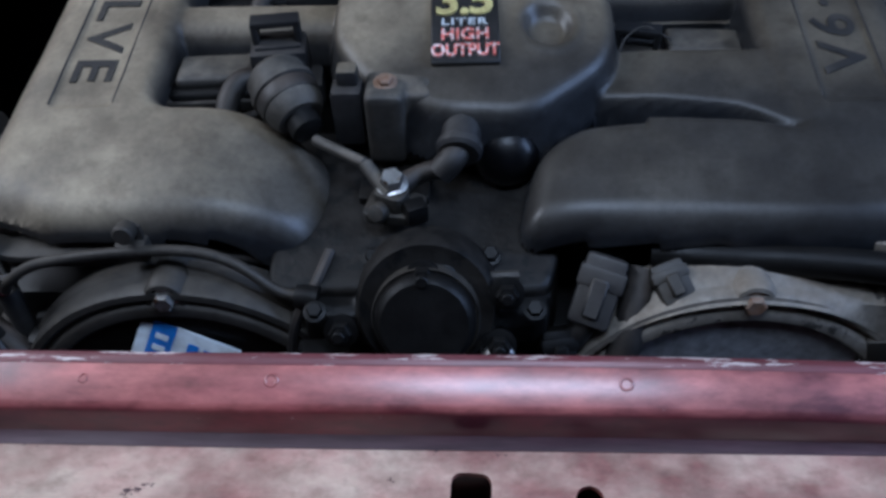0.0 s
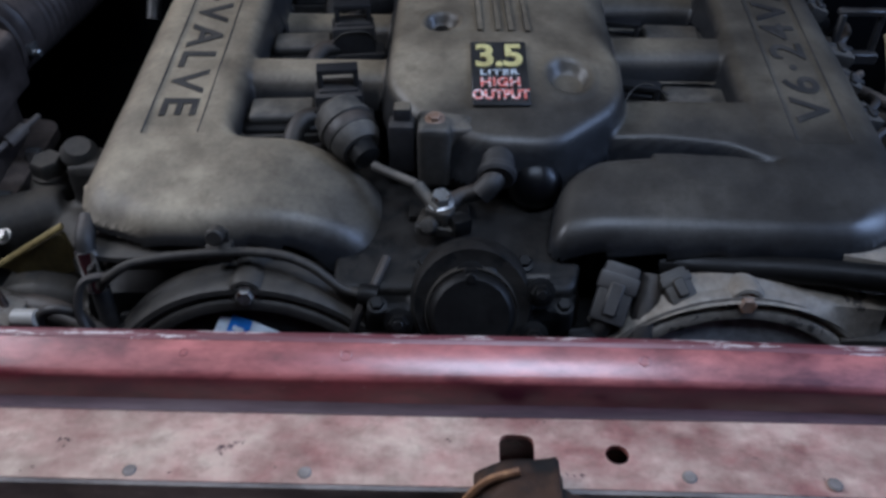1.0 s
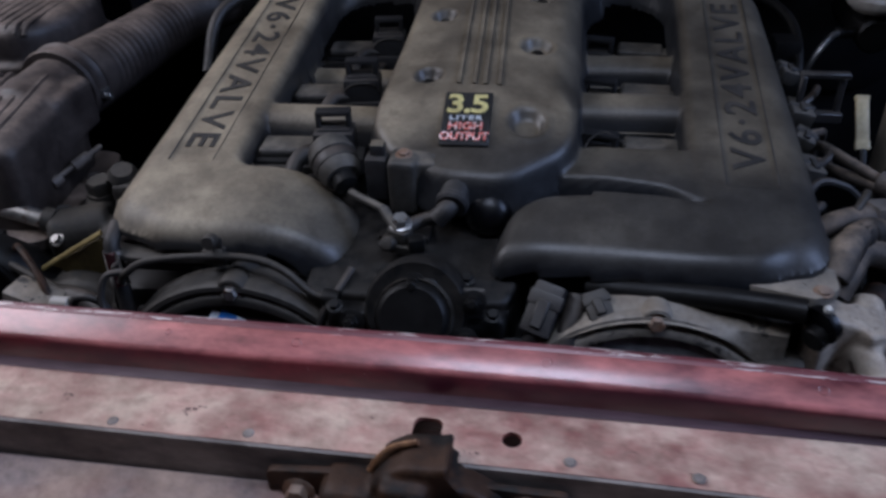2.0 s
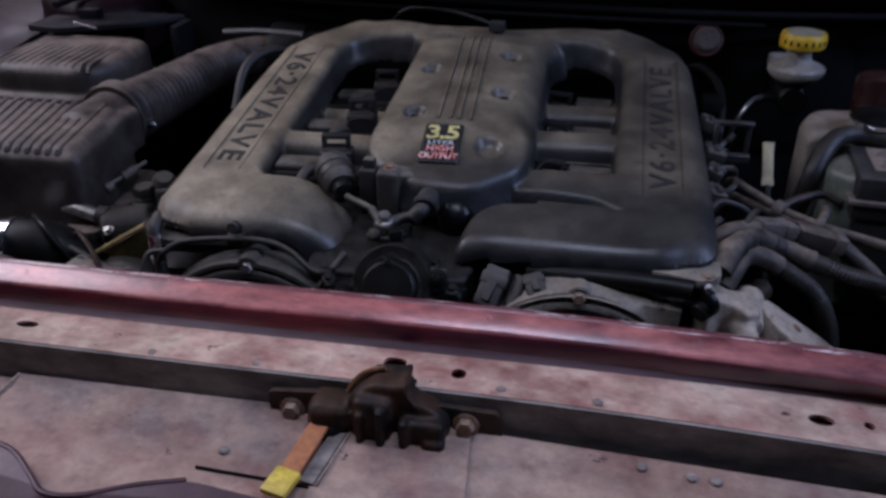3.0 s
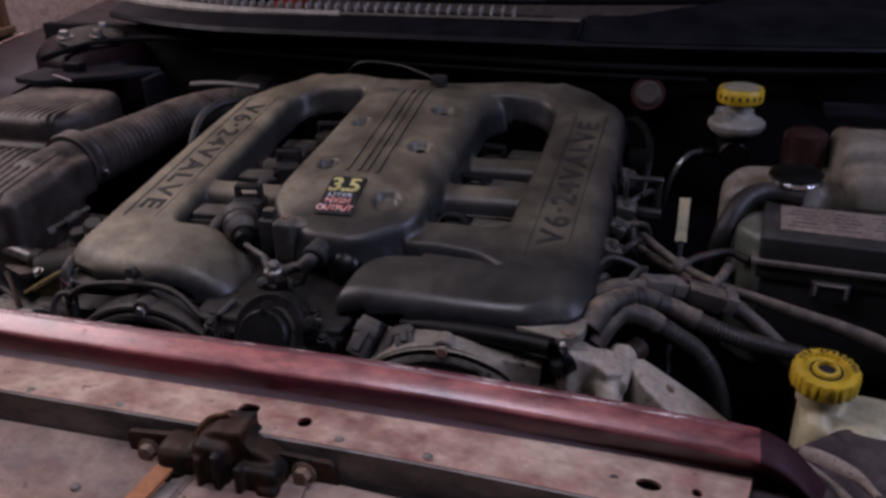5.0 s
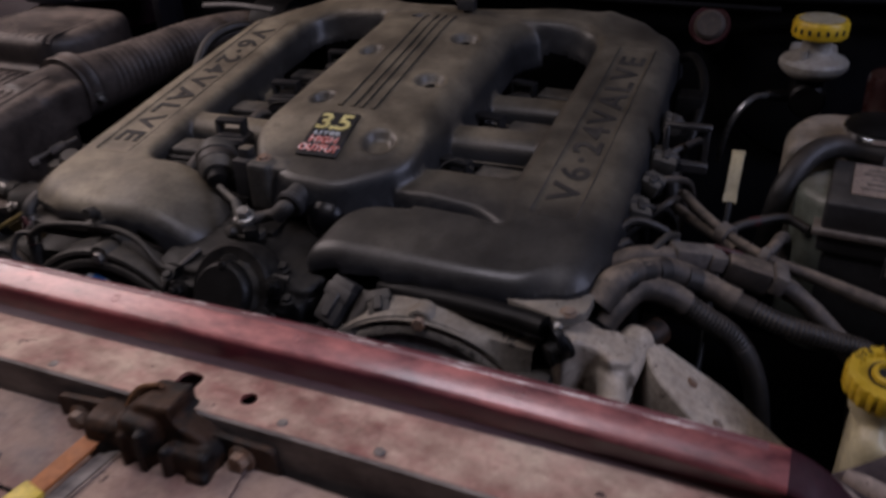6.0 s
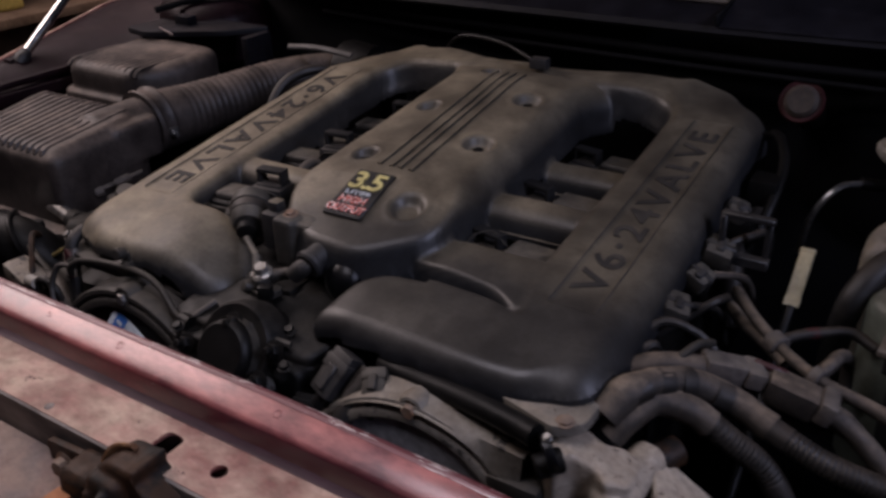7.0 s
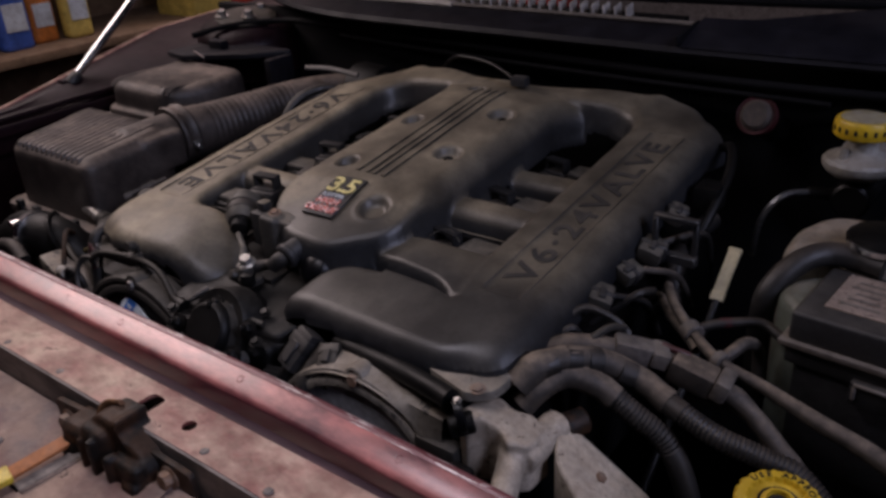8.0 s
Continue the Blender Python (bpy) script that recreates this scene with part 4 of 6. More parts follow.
ids = np.arange(nx * ny).reshape(nx, ny)
ci, cj = np.nonzero(keep)
quads = np.stack([ids[ci, cj], ids[ci + 1, cj], ids[ci + 1, cj + 1], ids[ci, cj + 1]], 1)
ring = np.concatenate([quads[:, [k, (k + 1) % 4]] for k in range(4)])
ring_key = np.sort(ring, 1)
_, first, count = np.unique(ring_key[:, 0] * (nx * ny) + ring_key[:, 1], return_index=True, return_counts=True)
rim = ring[first[count == 1]]
flat = np.stack([gx.ravel(), gy.ravel()], 1)
for _ in range(6):
    total, links = np.zeros_like(flat), np.zeros(len(flat))
    for p, q in ((0, 1), (1, 0)):
        np.add.at(total, rim[:, p], flat[rim[:, q]])
        np.add.at(links, rim[:, p], 1)
    on = links > 0
    flat[on] = 0.4 * flat[on] + 0.6 * total[on] / links[on, None]
gx, gy = flat[:, 0].reshape(gx.shape), flat[:, 1].reshape(gx.shape)
shell_v = np.concatenate([np.stack([gx.ravel(), gy.ravel(), final.ravel()], 1), np.stack([gx.ravel(), gy.ravel(), final.ravel() - 0.005], 1)])
shell_f = np.concatenate([quads, quads[:, ::-1] + nx * ny, np.stack([rim[:, 1], rim[:, 0], rim[:, 0] + nx * ny, rim[:, 1] + nx * ny], 1)])
used = np.unique(shell_f)
where = np.zeros(len(shell_v), int)
where[used] = np.arange(len(used))
shell_me = bpy.data.meshes.new("moulding")
shell_me.from_pydata(shell_v[used].tolist(), [], where[shell_f].tolist())
skin = bmesh.new()
skin.from_mesh(shell_me)
bpy.data.meshes.remove(shell_me)
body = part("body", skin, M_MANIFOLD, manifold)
# runners that bend down below the lobes
LEANING = Matrix(((1, 0, 0, 0), (0, 1, 0, 0), (0, SLOPE, 1, -SLOPE * PIVOT), (0, 0, 0, 1)))
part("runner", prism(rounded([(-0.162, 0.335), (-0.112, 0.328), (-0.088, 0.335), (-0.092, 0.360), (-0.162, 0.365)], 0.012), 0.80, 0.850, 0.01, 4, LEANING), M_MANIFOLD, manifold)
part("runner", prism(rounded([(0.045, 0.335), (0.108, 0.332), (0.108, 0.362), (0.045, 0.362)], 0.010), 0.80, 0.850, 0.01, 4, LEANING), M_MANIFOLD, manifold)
for wx, wy, wr in WELLS[1:]:
    z = plenum_z(wx, wy) + lean_z(wy) - 0.0105
    part("well_bolt", bolt((wx, wy, z), (0, -SLOPE, 1), 0.0058, 0.005, 1.3), M_RUSTBOLT if wy > 0.7 else M_DARK, manifold)
# ribs and rims on the plenum
for dx, w in ((-0.0335, 0.0048), (-0.0205, 0.0048), (-0.0115, 0.0048), (0.0005, 0.0048)):
    rib = bmesh.new()
    prev = None
    for k in range(13):
        y = 0.468 + 0.0205 * k
        x = XC + 0.012 + dx + 0.0105 - 0.045 * (y - 0.468)
        zt = plenum_z(x, y) + lean_z(y)
        ring = [rib.verts.new(p) for p in ((x - w / 2, y, zt - 0.002), (x - w / 3, y, zt + 0.0019), (x + w / 3, y, zt + 0.0019), (x + w / 2, y, zt - 0.002))]
        if prev:
            for q in range(3):
                rib.faces.new((prev[q], prev[q + 1], ring[q + 1], ring[q]))
        prev = ring
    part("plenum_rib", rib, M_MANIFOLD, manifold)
# badge
BADGE = on_lean(-0.0105, 0.4205, plenum_z(-0.0105, 0.4205) + 0.0014, 1.5) @ pose(0, 0, 0, 8.6)
BW, BH = 0.0385, 0.0615
badge = part("badge", box((0, 0, 0), (BW, BH, 0.0026), 0.0007, 1, BADGE), M_BADGE, manifold, "black badge with gold and red foil lettering")


def badge_text(text, size, y, material, name, spacing=1.0, stretch=1.0, bold=0.0002):
    part(name, lettering(text, size, 0.0006, BADGE @ Matrix.Translation((0, y, 0.0019)), spacing, stretch, bold), material, badge)


badge_text("3.5", 0.0300, 0.0155, M_GOLD, "badge_numeral", 0.92, 1.02, 0.0007)
badge_text("LITER", 0.0068, -0.0012, M_CARD, "badge_word", 1.2, 1.35)
badge_text("HIGH", 0.0115, -0.0105, M_REDFOIL, "badge_word", 1.05, 0.95, 0.0004)
badge_text("OUTPUT", 0.0115, -0.0220, M_REDFOIL, "badge_word", 1.0, 0.84, 0.0004)
# rail lettering between two fine lines
for (px, turn, half), way in zip(PANELS, (90, -90)):
    m = on_lean(px, 0.541, 0.8848, way - turn)
    part("rail_lettering", lettering("V6\u00b724VALVE", 0.0350, 0.0008, m, 1.20, 1.29, 0.0005), M_RAILTEXT, manifold, "rail lettering in a dark colour that stands for recess shade")
    for dx in (-half - 0.0015, half + 0.0015):
        part("rail_line", box((0, 0, 0), (0.0011, 0.316, 0.0012), 0.0003, 1, on_lean(px, 0.541, 0.8859, -turn) @ Matrix.Translation((dx, 0, 0))), M_RAILTEXT, manifold)
# mounting flange below the lobes
part("flange", prism(shift(rounded([(-0.262, 0.40), (-0.268, 0.304), (-0.24, 0.298), (-0.17, 0.303), (-0.13, 0.325), (-0.10, 0.40)], 0.01)), 0.855, 0.859, 0.0015, 2,
                     Matrix(((1, 0, 0, 0), (0, 1, 0, 0), (0, SLOPE, 1, -SLOPE * PIVOT), (0, 0, 0, 1)))), M_CASTGREY, manifold, "pale grey cast flange")

# ---- engine below the manifold ----
engine = thing("engine_block", (XC, 0.5, 0.6), "greasy dark V6 engine with cast covers", "engine")
part("valley", box((XC, 0.52, 0.735), (0.16, 0.46, 0.12), 0.01), M_DARK, engine)
part("cylinder_head", box((XC - 0.18, 0.53, 0.735), (0.19, 0.46, 0.16), 0.02), M_DARK, engine)
part("cylinder_head", box((XC + 0.18, 0.53, 0.735), (0.19, 0.46, 0.16), 0.02), M_DARK, engine)
part("front_cover", box((XC, 0.30, 0.68), (0.5, 0.05, 0.24), 0.015), M_DARK, engine)
deck = joined(prism(rounded([(-0.115, 0.284), (0.035, 0.284), (0.045, 0.33), (0.04, 0.40), (-0.115, 0.40)], 0.012), 0.78, lambda x, y: 0.838 + 0.14 * (y - 0.30), 0.004, 3),
              box((-0.050, 0.356, 0.846), (0.04, 0.03, 0.006), 0.002))
part("deck", deck, M_GRIME, engine, "oily black casting between the runners")
# Paler rib painted in as the highlight along the deck's edge.
part("deck_edge_highlight", tube([(0.018, 0.287, 0.843), (0.005, 0.286, 0.8435), (-0.01, 0.287, 0.843)], 0.003, 8, 4), M_CASTGREY, engine)


def cam_cover(c, radius, material, plate_mat, label, bolt_mat):
    """A camshaft drive cover: a cast arch with two lips, a groove, a bolt boss on its crown and a dark disc inside."""
    c = Vector(c)
    face = (0, -0.99, 0.10)
    cover = thing("cam_drive_cover", c, label, "engine cover", "cam drive covers")
    m = aligned(c, face)
    r = radius
    part("rim", lathe([(r - 0.0115, -0.03), (r - 0.0115, -0.0015), (r - 0.0100, 0.0004), (r - 0.0050, 0.0006), (r - 0.0030, -0.0006), (r - 0.0018, -0.0032), (r - 0.0004, -0.0030), (r + 0.0004, -0.0008), (r + 0.0016, 0.0), (r + 0.0050, -0.0006), (r + 0.0066, -0.0035), (r + 0.0070, -0.03)], c, face, 72), material, cover)
    part("disc", lathe([(r - 0.0105, -0.03), (r - 0.0105, -0.0035), (r - 0.018, -0.0030), (0.03, -0.0045), (0, -0.0045)], c, face, 48), plate_mat, cover, "dark belt cover disc")
    top = m @ Vector((0, r, -0.004))
    part("boss", lathe([(0.0122, -0.03), (0.0118, 0.0005), (0.0106, 0.0030), (0.0084, 0.0036), (0.0080, 0.0008), (0, 0.0008)], top, face, 24), material, cover)
    part("boss_bolt", bolt(top + 0.001 * Vector(face), face, 0.0056, 0.0058, 1.25), bolt_mat, cover)
    return cover


cam_cover((-0.166, 0.265, 0.736), 0.1, M_CASTGREY, M_DARK, "grimy dark grey cast cam drive cover, bolted on top", M_STEEL)
cam_cover((0.136, 0.264, 0.739), 0.0975, M_COVER, M_DISC, "pale aluminium cast cam drive cover, bolted on top", M_RUSTBOLT)
# cast housings behind the covers
back_r = thing("valve_cover", (0.15, 0.3, 0.8), "dirty cast aluminium valve cover front", "valve cover")
shell = []
for k in range(31):
    a = -0.98 + 1.96 * k / 30
    dome = []
    for d, e in ((0.272, 0.0995), (0.277, 0.1005), (0.284, 0.1035), (0.291, 0.106), (0.298, 0.107), (0.306, 0.104)):
        hx, hz = 0.137 + e * math.sin(a) * 1.02, 0.739 + e * math.cos(a)
        if hx > 0.136 and d > 0.276:
            hz = max(hz, (0.8365 if d < 0.283 else 0.839) - 0.10 * max(0.0, hx - 0.16))
        dome.append((hx, d, hz))
    shell.append(dome)
hb = bmesh.new()
grid = [[hb.verts.new(p) for p in row] for row in shell]
for ra, rb in zip(grid, grid[1:]):
    for q in range(len(ra) - 1):
        hb.faces.new((ra[q], rb[q], rb[q + 1], ra[q + 1]))
part("housing", hb, M_COVER, back_r)
# Solid dark block put in for the shade of a hole.
part("hole_shade", box((0.217, 0.279, 0.795), (0.04, 0.02, 0.034), 0.006), M_CASTGREY, back_r)
part("gasket_roll", tube([(0.090, 0.309, 0.838), (0.116, 0.3025, 0.8415), (0.170, 0.2935, 0.8465), (0.212, 0.2845, 0.8495), (0.230, 0.279, 0.851)], 0.0084, 16, 6), M_DARK, back_r, "black rubber roll under the manifold")
part("flange", prism(rounded([(0.190, 0.300), (0.216, 0.2925), (0.238, 0.2865), (0.2545, 0.299), (0.2560, 0.330), (0.252, 0.362), (0.236, 0.362), (0.234, 0.322), (0.194, 0.310)], 0.006), 0.848, lambda x, y: 0.856, 0.0012, 2), M_COVER, back_r, "tan dusty flange below the manifold's corner")
part("flange_bolt", bolt((0.2425, 0.2955, 0.8556), (0, -0.1, 1), 0.0048, 0.003, 1.35), M_RUSTBOLT, back_r, "rusty flange bolt")
back_l = thing("valve_cover", (-0.18, 0.3, 0.8), "grimy dark grey cast valve cover front", "valve cover")
part("housing", lathe([(0.098, -0.008), (0.1035, -0.009), (0.1040, -0.0125), (0.1062, -0.0145), (0.1085, -0.018), (0.1088, -0.024), (0.1050, -0.029), (0.094, -0.034), (0.09, -0.05)], (-0.166, 0.265, 0.736), (0, -0.99, 0.10), 72), M_CASTGREY, back_l)
part("gasket_roll", tube([(-0.27, 0.312, 0.828), (-0.2, 0.310, 0.832), (-0.13, 0.311, 0.832), (-0.09, 0.313, 0.822)], 0.004, 12, 6), M_RUBBER, back_l)

pipe = thing("heater_pipe", (-0.2, 0.29, 0.85), "thin grey metal pipe across the front of the engine", "pipe")
part("tube", tube([(-0.262, 0.292, 0.826), (-0.253, 0.287, 0.838), (-0.232, 0.289, 0.8500), (-0.185, 0.292, 0.8555), (-0.150, 0.292, 0.8555), (-0.128, 0.289, 0.849), (-0.108, 0.283, 0.836), (-0.094, 0.281, 0.833)], 0.0030, 12, 7), M_CASTGREY, pipe)
part("bracket", joined(box((-0.183, 0.297, 0.853), (0.016, 0.010, 0.012), 0.002), box((-0.183, 0.299, 0.861), (0.013, 0.003, 0.014), 0.001), rod((-0.183, 0.299, 0.866), (-0.183, 0.290, 0.868), 0.0055, 16)), M_CASTGREY, pipe)
part("end_fitting", lathe([(0, 0), (0.006, 0), (0.007, 0.004), (0.007, 0.012), (0, 0.012)], (-0.098, 0.281, 0.834), (1, -0.1, -0.1), 12), M_DARK, pipe)

card = thing("paper_packet", (-0.182, 0.262, 0.815), "small blue and white printed packet wedged in the cover", "packet")
PK = Matrix.Translation((-0.162, 0.2690, 0.8005)) @ pose(0, 0, 0, 62, 0, 2) @ pose(0, 0, 0, 0, 0, -24)
part("sleeve", box((0, 0, 0), (0.056, 0.026, 0.0016), 0.0005, 1, PK), M_CARD, card)
part("blue_panel", box((0, 0, 0), (0.013, 0.026, 0.0006), 0, 1, PK @ Matrix.Translation((-0.0145, 0, 0.0012))), M_BLUE, card, "blue printed panel")
for k, (bx, bw) in enumerate(((0.003, 0.006), (0.011, 0.004), (0.018, 0.004))):
    part("print_bar", box((0, 0, 0), (bw, 0.007 - 0.001 * k, 0.0005), 0, 1, PK @ Matrix.Translation((bx, 0.003, 0.0012))), M_BLUE, card)
for by in (-0.008, -0.002, 0.005):
    part("print_bar", box((0, 0, 0), (0.007, 0.003, 0.0005), 0, 1, PK @ Matrix.Translation((-0.0145, by, 0.0017))), M_CARD, card)

# ---- throttle side parts in the middle ----
NECK, NAX = Vector((-0.029, 0.262, 0.836)), Vector((0.0, -0.86, 0.5)).normalized()
neck = thing("water_outlet", NECK, "round oily black coolant outlet with a flat capped face", "engine part")
part("cap", lathe([(0, 0.006), (0.022, 0.006), (0.0245, 0.004), (0.0258, 0), (0.0262, -0.02), (0, -0.02)], NECK, NAX, 36), M_DARK, neck)
part("rim", lathe([(0.0262, -0.003), (0.0272, -0.0015), (0.0278, -0.004), (0.0280, -0.02), (0.0262, -0.02)], NECK, NAX, 36), M_CASTGREY, neck, "worn grey rim")
part("collar", lathe([(0.027, -0.012), (0.0345, -0.010), (0.0370, -0.014), (0.0385, -0.034), (0.027, -0.034)], NECK + Vector((0, 0, 0.004)), NAX, 36), M_GRIME, neck, "grimy cast collar above the cap")
part("housing", melted(joined(lathe([(0, -0.055), (0.036, -0.055), (0.038, -0.02), (0.033, -0.012), (0, -0.012)], NECK, NAX, 36),
                              box((-0.078, 0.283, 0.815), (0.034, 0.026, 0.03), 0.008), box((0.018, 0.285, 0.815), (0.034, 0.026, 0.03), 0.008),
                              box((-0.028, 0.287, 0.846), (0.03, 0.016, 0.016), 0.005), box((-0.03, 0.30, 0.80), (0.14, 0.03, 0.06), 0.01)), 0.002, 4), M_DARK, neck)
for p in ((-0.072, 0.262, 0.829), (0.008, 0.258, 0.823), (-0.03, 0.2775, 0.853), (0.012, 0.276, 0.842)):
    part("stud", joined(bolt(p, NAX, 0.006, 0.007), rod(p, Vector(p) + 0.012 * NAX, 0.0032, 10)), M_DARK, neck)
part("side_spigot", rod((0.006, 0.268, 0.812), (0.008, 0.250, 0.820), 0.0085), M_STEEL, neck)
part("clip", box((-0.083, 0.262, 0.812), (0.026, 0.012, 0.008), 0.002, 2, pose(0, 0, 0, 0, 18, 20)), M_DARK, neck)

BA, BB = Vector((-0.122, 0.402, 0.892)), Vector((-0.096, 0.364, 0.876))
sol = thing("vacuum_actuator", (-0.105, 0.38, 0.87), "dusty grey-black round vacuum actuator with a link rod", "actuator")
bax = (BB - BA).normalized()
part("drum", lathe([(0, 0), (0.014, 0), (0.0175, 0.004), (0.0178, 0.012), (0.0195, 0.013), (0.0195, 0.017), (0.0178, 0.018), (0.0175, 0.030), (0.0135, 0.037), (0, 0.038)], BA, bax, 30), M_DRUM, sol)
part("band", lathe([(0.0182, 0.018), (0.0186, 0.019), (0.0186, 0.026), (0.0182, 0.027)], BA, bax, 30), M_RUBBER, sol)
part("snout", lathe([(0, 0.036), (0.0105, 0.036), (0.0095, 0.046), (0.006, 0.048), (0, 0.048)], BA, bax, 20), M_DARK, sol)
part("link_rod", joined(rod(BB + 0.004 * bax, (-0.064, 0.342, 0.873), 0.0032, 10), rod((-0.064, 0.342, 0.873), (-0.050, 0.326, 0.864), 0.004, 10)), M_DRUM, sol, "dull grey link rod")
bell = thing("throttle_linkage", (-0.048, 0.33, 0.86), "small throttle linkage with a bright chrome nut", "linkage")
part("crank", joined(prism(rounded([(-0.066, 0.320), (-0.034, 0.316), (-0.030, 0.336), (-0.06, 0.344)], 0.006), 0.850, 0.856, 0.001), prism(rounded([(-0.060, 0.326), (-0.044, 0.318), (-0.038, 0.330), (-0.052, 0.340)], 0.005), 0.856, 0.866, 0.001)), M_CASTGREY, bell)
part("chrome_nut", joined(bolt((-0.049, 0.332, 0.866), (0.1, -0.3, 1), 0.0064, 0.009, 1.35)), M_STEEL, bell, "bright chrome nut")
part("clevis", lathe([(0, 0), (0.0058, 0), (0.006, 0.003), (0.0045, 0.007), (0, 0.008)], (-0.055, 0.322, 0.856), (-0.3, -0.8, 0.5), 14), M_CASTGREY, bell)
part("cable_end", tube([(-0.046, 0.336, 0.862), (-0.034, 0.344, 0.864), (-0.022, 0.345, 0.868), (-0.014, 0.354, 0.876), (-0.010, 0.368, 0.884)], 0.0052, 10, 6, lumpy=0.15), M_RUBBER, bell)
part("lock_tab", box((-0.036, 0.320, 0.858), (0.012, 0.010, 0.012), 0.002, 2, pose(0, 0, 0, 0, 0, 25)), M_DARK, bell)
pil = thing("sensor_pillar", (-0.055, 0.37, 0.86), "dusty black plastic sensor column with a brass screw", "sensor")
part("column", melted(joined(box((-0.054, 0.374, 0.877), (0.022, 0.020, 0.046), 0.004), box((-0.037, 0.380, 0.872), (0.018, 0.018, 0.05), 0.004), box((-0.046, 0.388, 0.884), (0.040, 0.018, 0.03), 0.005)), 0.0016, 3), M_DRUM, pil)
part("brass_screw", bolt((-0.0535, 0.378, 0.900), (0, -0.2, 1), 0.0045, 0.004, 1.5), M_RUSTBOLT, pil, "brownish brass screw")
part("side_block", box((-0.0755, 0.380, 0.880), (0.018, 0.018, 0.036), 0.004), M_PLASTIC, pil)
part("side_lug", box((-0.075, 0.384, 0.901), (0.012, 0.012, 0.012), 0.003), M_MANIFOLD, pil)
stubt = thing("vacuum_stub", (-0.012, 0.36, 0.88), "black vacuum pipe stub with a rubber hose end", "pipe")
part("stub", joined(rod((-0.010, 0.380, 0.882), (-0.013, 0.352, 0.876), 0.0110), lathe([(0.0110, 0), (0.0128, 0.002), (0.0128, 0.006), (0.0110, 0.008)], (-0.0125, 0.355, 0.8765), (-0.1, -0.95, -0.25), 22)), M_PLASTIC, stubt)
part("hose_end", tube([(-0.0135, 0.352, 0.8755), (-0.0175, 0.345, 0.872), (-0.024, 0.342, 0.866)], 0.0078, 12, 5), M_RUBBER, stubt)
bc = thing("vacuum_port", (0.013, 0.365, 0.865), "oily black vacuum port closed by a rubber bung", "port")
M_GLOSS = mat("wet_black", (0.003, 0.003, 0.004), 0.3, 0, TAN, 0.0, 0.01, bump=0.1, specular=0.25)
part("cap", lathe([(0, 0.0), (0.018, 0.0), (0.0195, 0.004), (0.0195, 0.016), (0.0182, 0.022), (0.0150, 0.0275), (0.0105, 0.031), (0.005, 0.0325), (0, 0.033)], (0.013, 0.378, 0.850), (0.0, -0.75, 0.65), 28), M_GLOSS, bc)

# ---- injectors and coils seen through the manifold's windows ----
def injector(x, y, z, turn, group):
    """A fuel injector plug: stepped shell, open latch frame on top, shoulders and a cable boot."""
    t = thing("injector_plug", (x, y, z), "dirty black injector plug with a wire clip", "connector", group)
    m = Matrix.Translation((x, y, z)) @ pose(0, 0, 0, 0, 0, turn)

    def at(c, size, bev=0.002, seg=2):
        return box((0, 0, 0), size, bev, seg, m @ Matrix.Translation(c))

    part("shell", joined(at((0, 0, 0), (0.034, 0.026, 0.030), 0.003), at((0.002, -0.004, -0.014), (0.044, 0.024, 0.016), 0.003), at((0, 0.002, 0.013), (0.028, 0.020, 0.008))), M_PLASTIC, t)
    part("latch", joined(at((-0.0125, 0.002, 0.023), (0.004, 0.012, 0.014), 0.001), at((0.0125, 0.002, 0.023), (0.004, 0.012, 0.014), 0.001), at((0, 0.002, 0.0285), (0.029, 0.012, 0.004), 0.001)), M_LETTER, t)
    part("wire_clip", tube([m @ Vector((-0.018, -0.014, 0.004)), m @ Vector((-0.008, -0.0145, 0.012)), m @ Vector((0.010, -0.0145, 0.012)), m @ Vector((0.018, -0.014, 0.002))], 0.0008, 6, 5), M_CASTGREY, t, "thin wire clip")
    part("boot", tube([m @ Vector((-0.012, -0.006, -0.004)), m @ Vector((-0.026, -0.010, -0.004)), m @ Vector((-0.034, -0.022, -0.012)), m @ Vector((-0.036, -0.034, -0.026))], 0.0075, 10, 5), M_RUBBER, t)
    return t


def coil(x, y, z, turn, group):
    t = thing("ignition_coil", (x, y, z), "dust-grey ignition coil block beside the runners", "ignition coil", group)
    m = Matrix.Translation((x, y, z)) @ pose(0, 0, 0, 0, 0, turn)
    part("block", box((0, 0, 0), (0.056, 0.036, 0.026), 0.005, 3, m), M_DARK, t)
    part("lid", joined(box((0, 0, 0), (0.046, 0.028, 0.009), 0.004, 3, m @ Matrix.Translation((0.0, 0.002, 0.0150))), box((0, 0, 0), (0.012, 0.020, 0.007), 0.002, 2, m @ Matrix.Translation((0.026, -0.002, 0.0140)))), M_DRUM, t, "dusty coil lid")
    part("bracket", joined(box((0, 0, 0), (0.062, 0.003, 0.008), 0.001, 1, m @ Matrix.Translation((0.0, -0.0215, 0.006))), box((0, 0, 0), (0.010, 0.008, 0.008), 0.002, 1, m @ Matrix.Translation((-0.030, -0.020, 0.006)))), M_CASTGREY, t, "thin metal bracket")
    part("fuel_tube", tube([m @ Vector((-0.04, -0.026, -0.010)), m @ Vector((0.0, -0.026, -0.008)), m @ Vector((0.030, -0.020, 0.0)), m @ Vector((0.038, 0.0, 0.004))], 0.005, 10, 5), M_RUBBER, t)
    return t


for y, drop in ((0.430, 0.0), (0.532, 0.010), (0.655, 0.030)):
    injector(-0.123, y, 0.8755 + lean_z(y) - drop, 8, "left injector plugs")
    coil(-0.164, y - 0.004, 0.857 + lean_z(y) - drop, 4, "left coils")
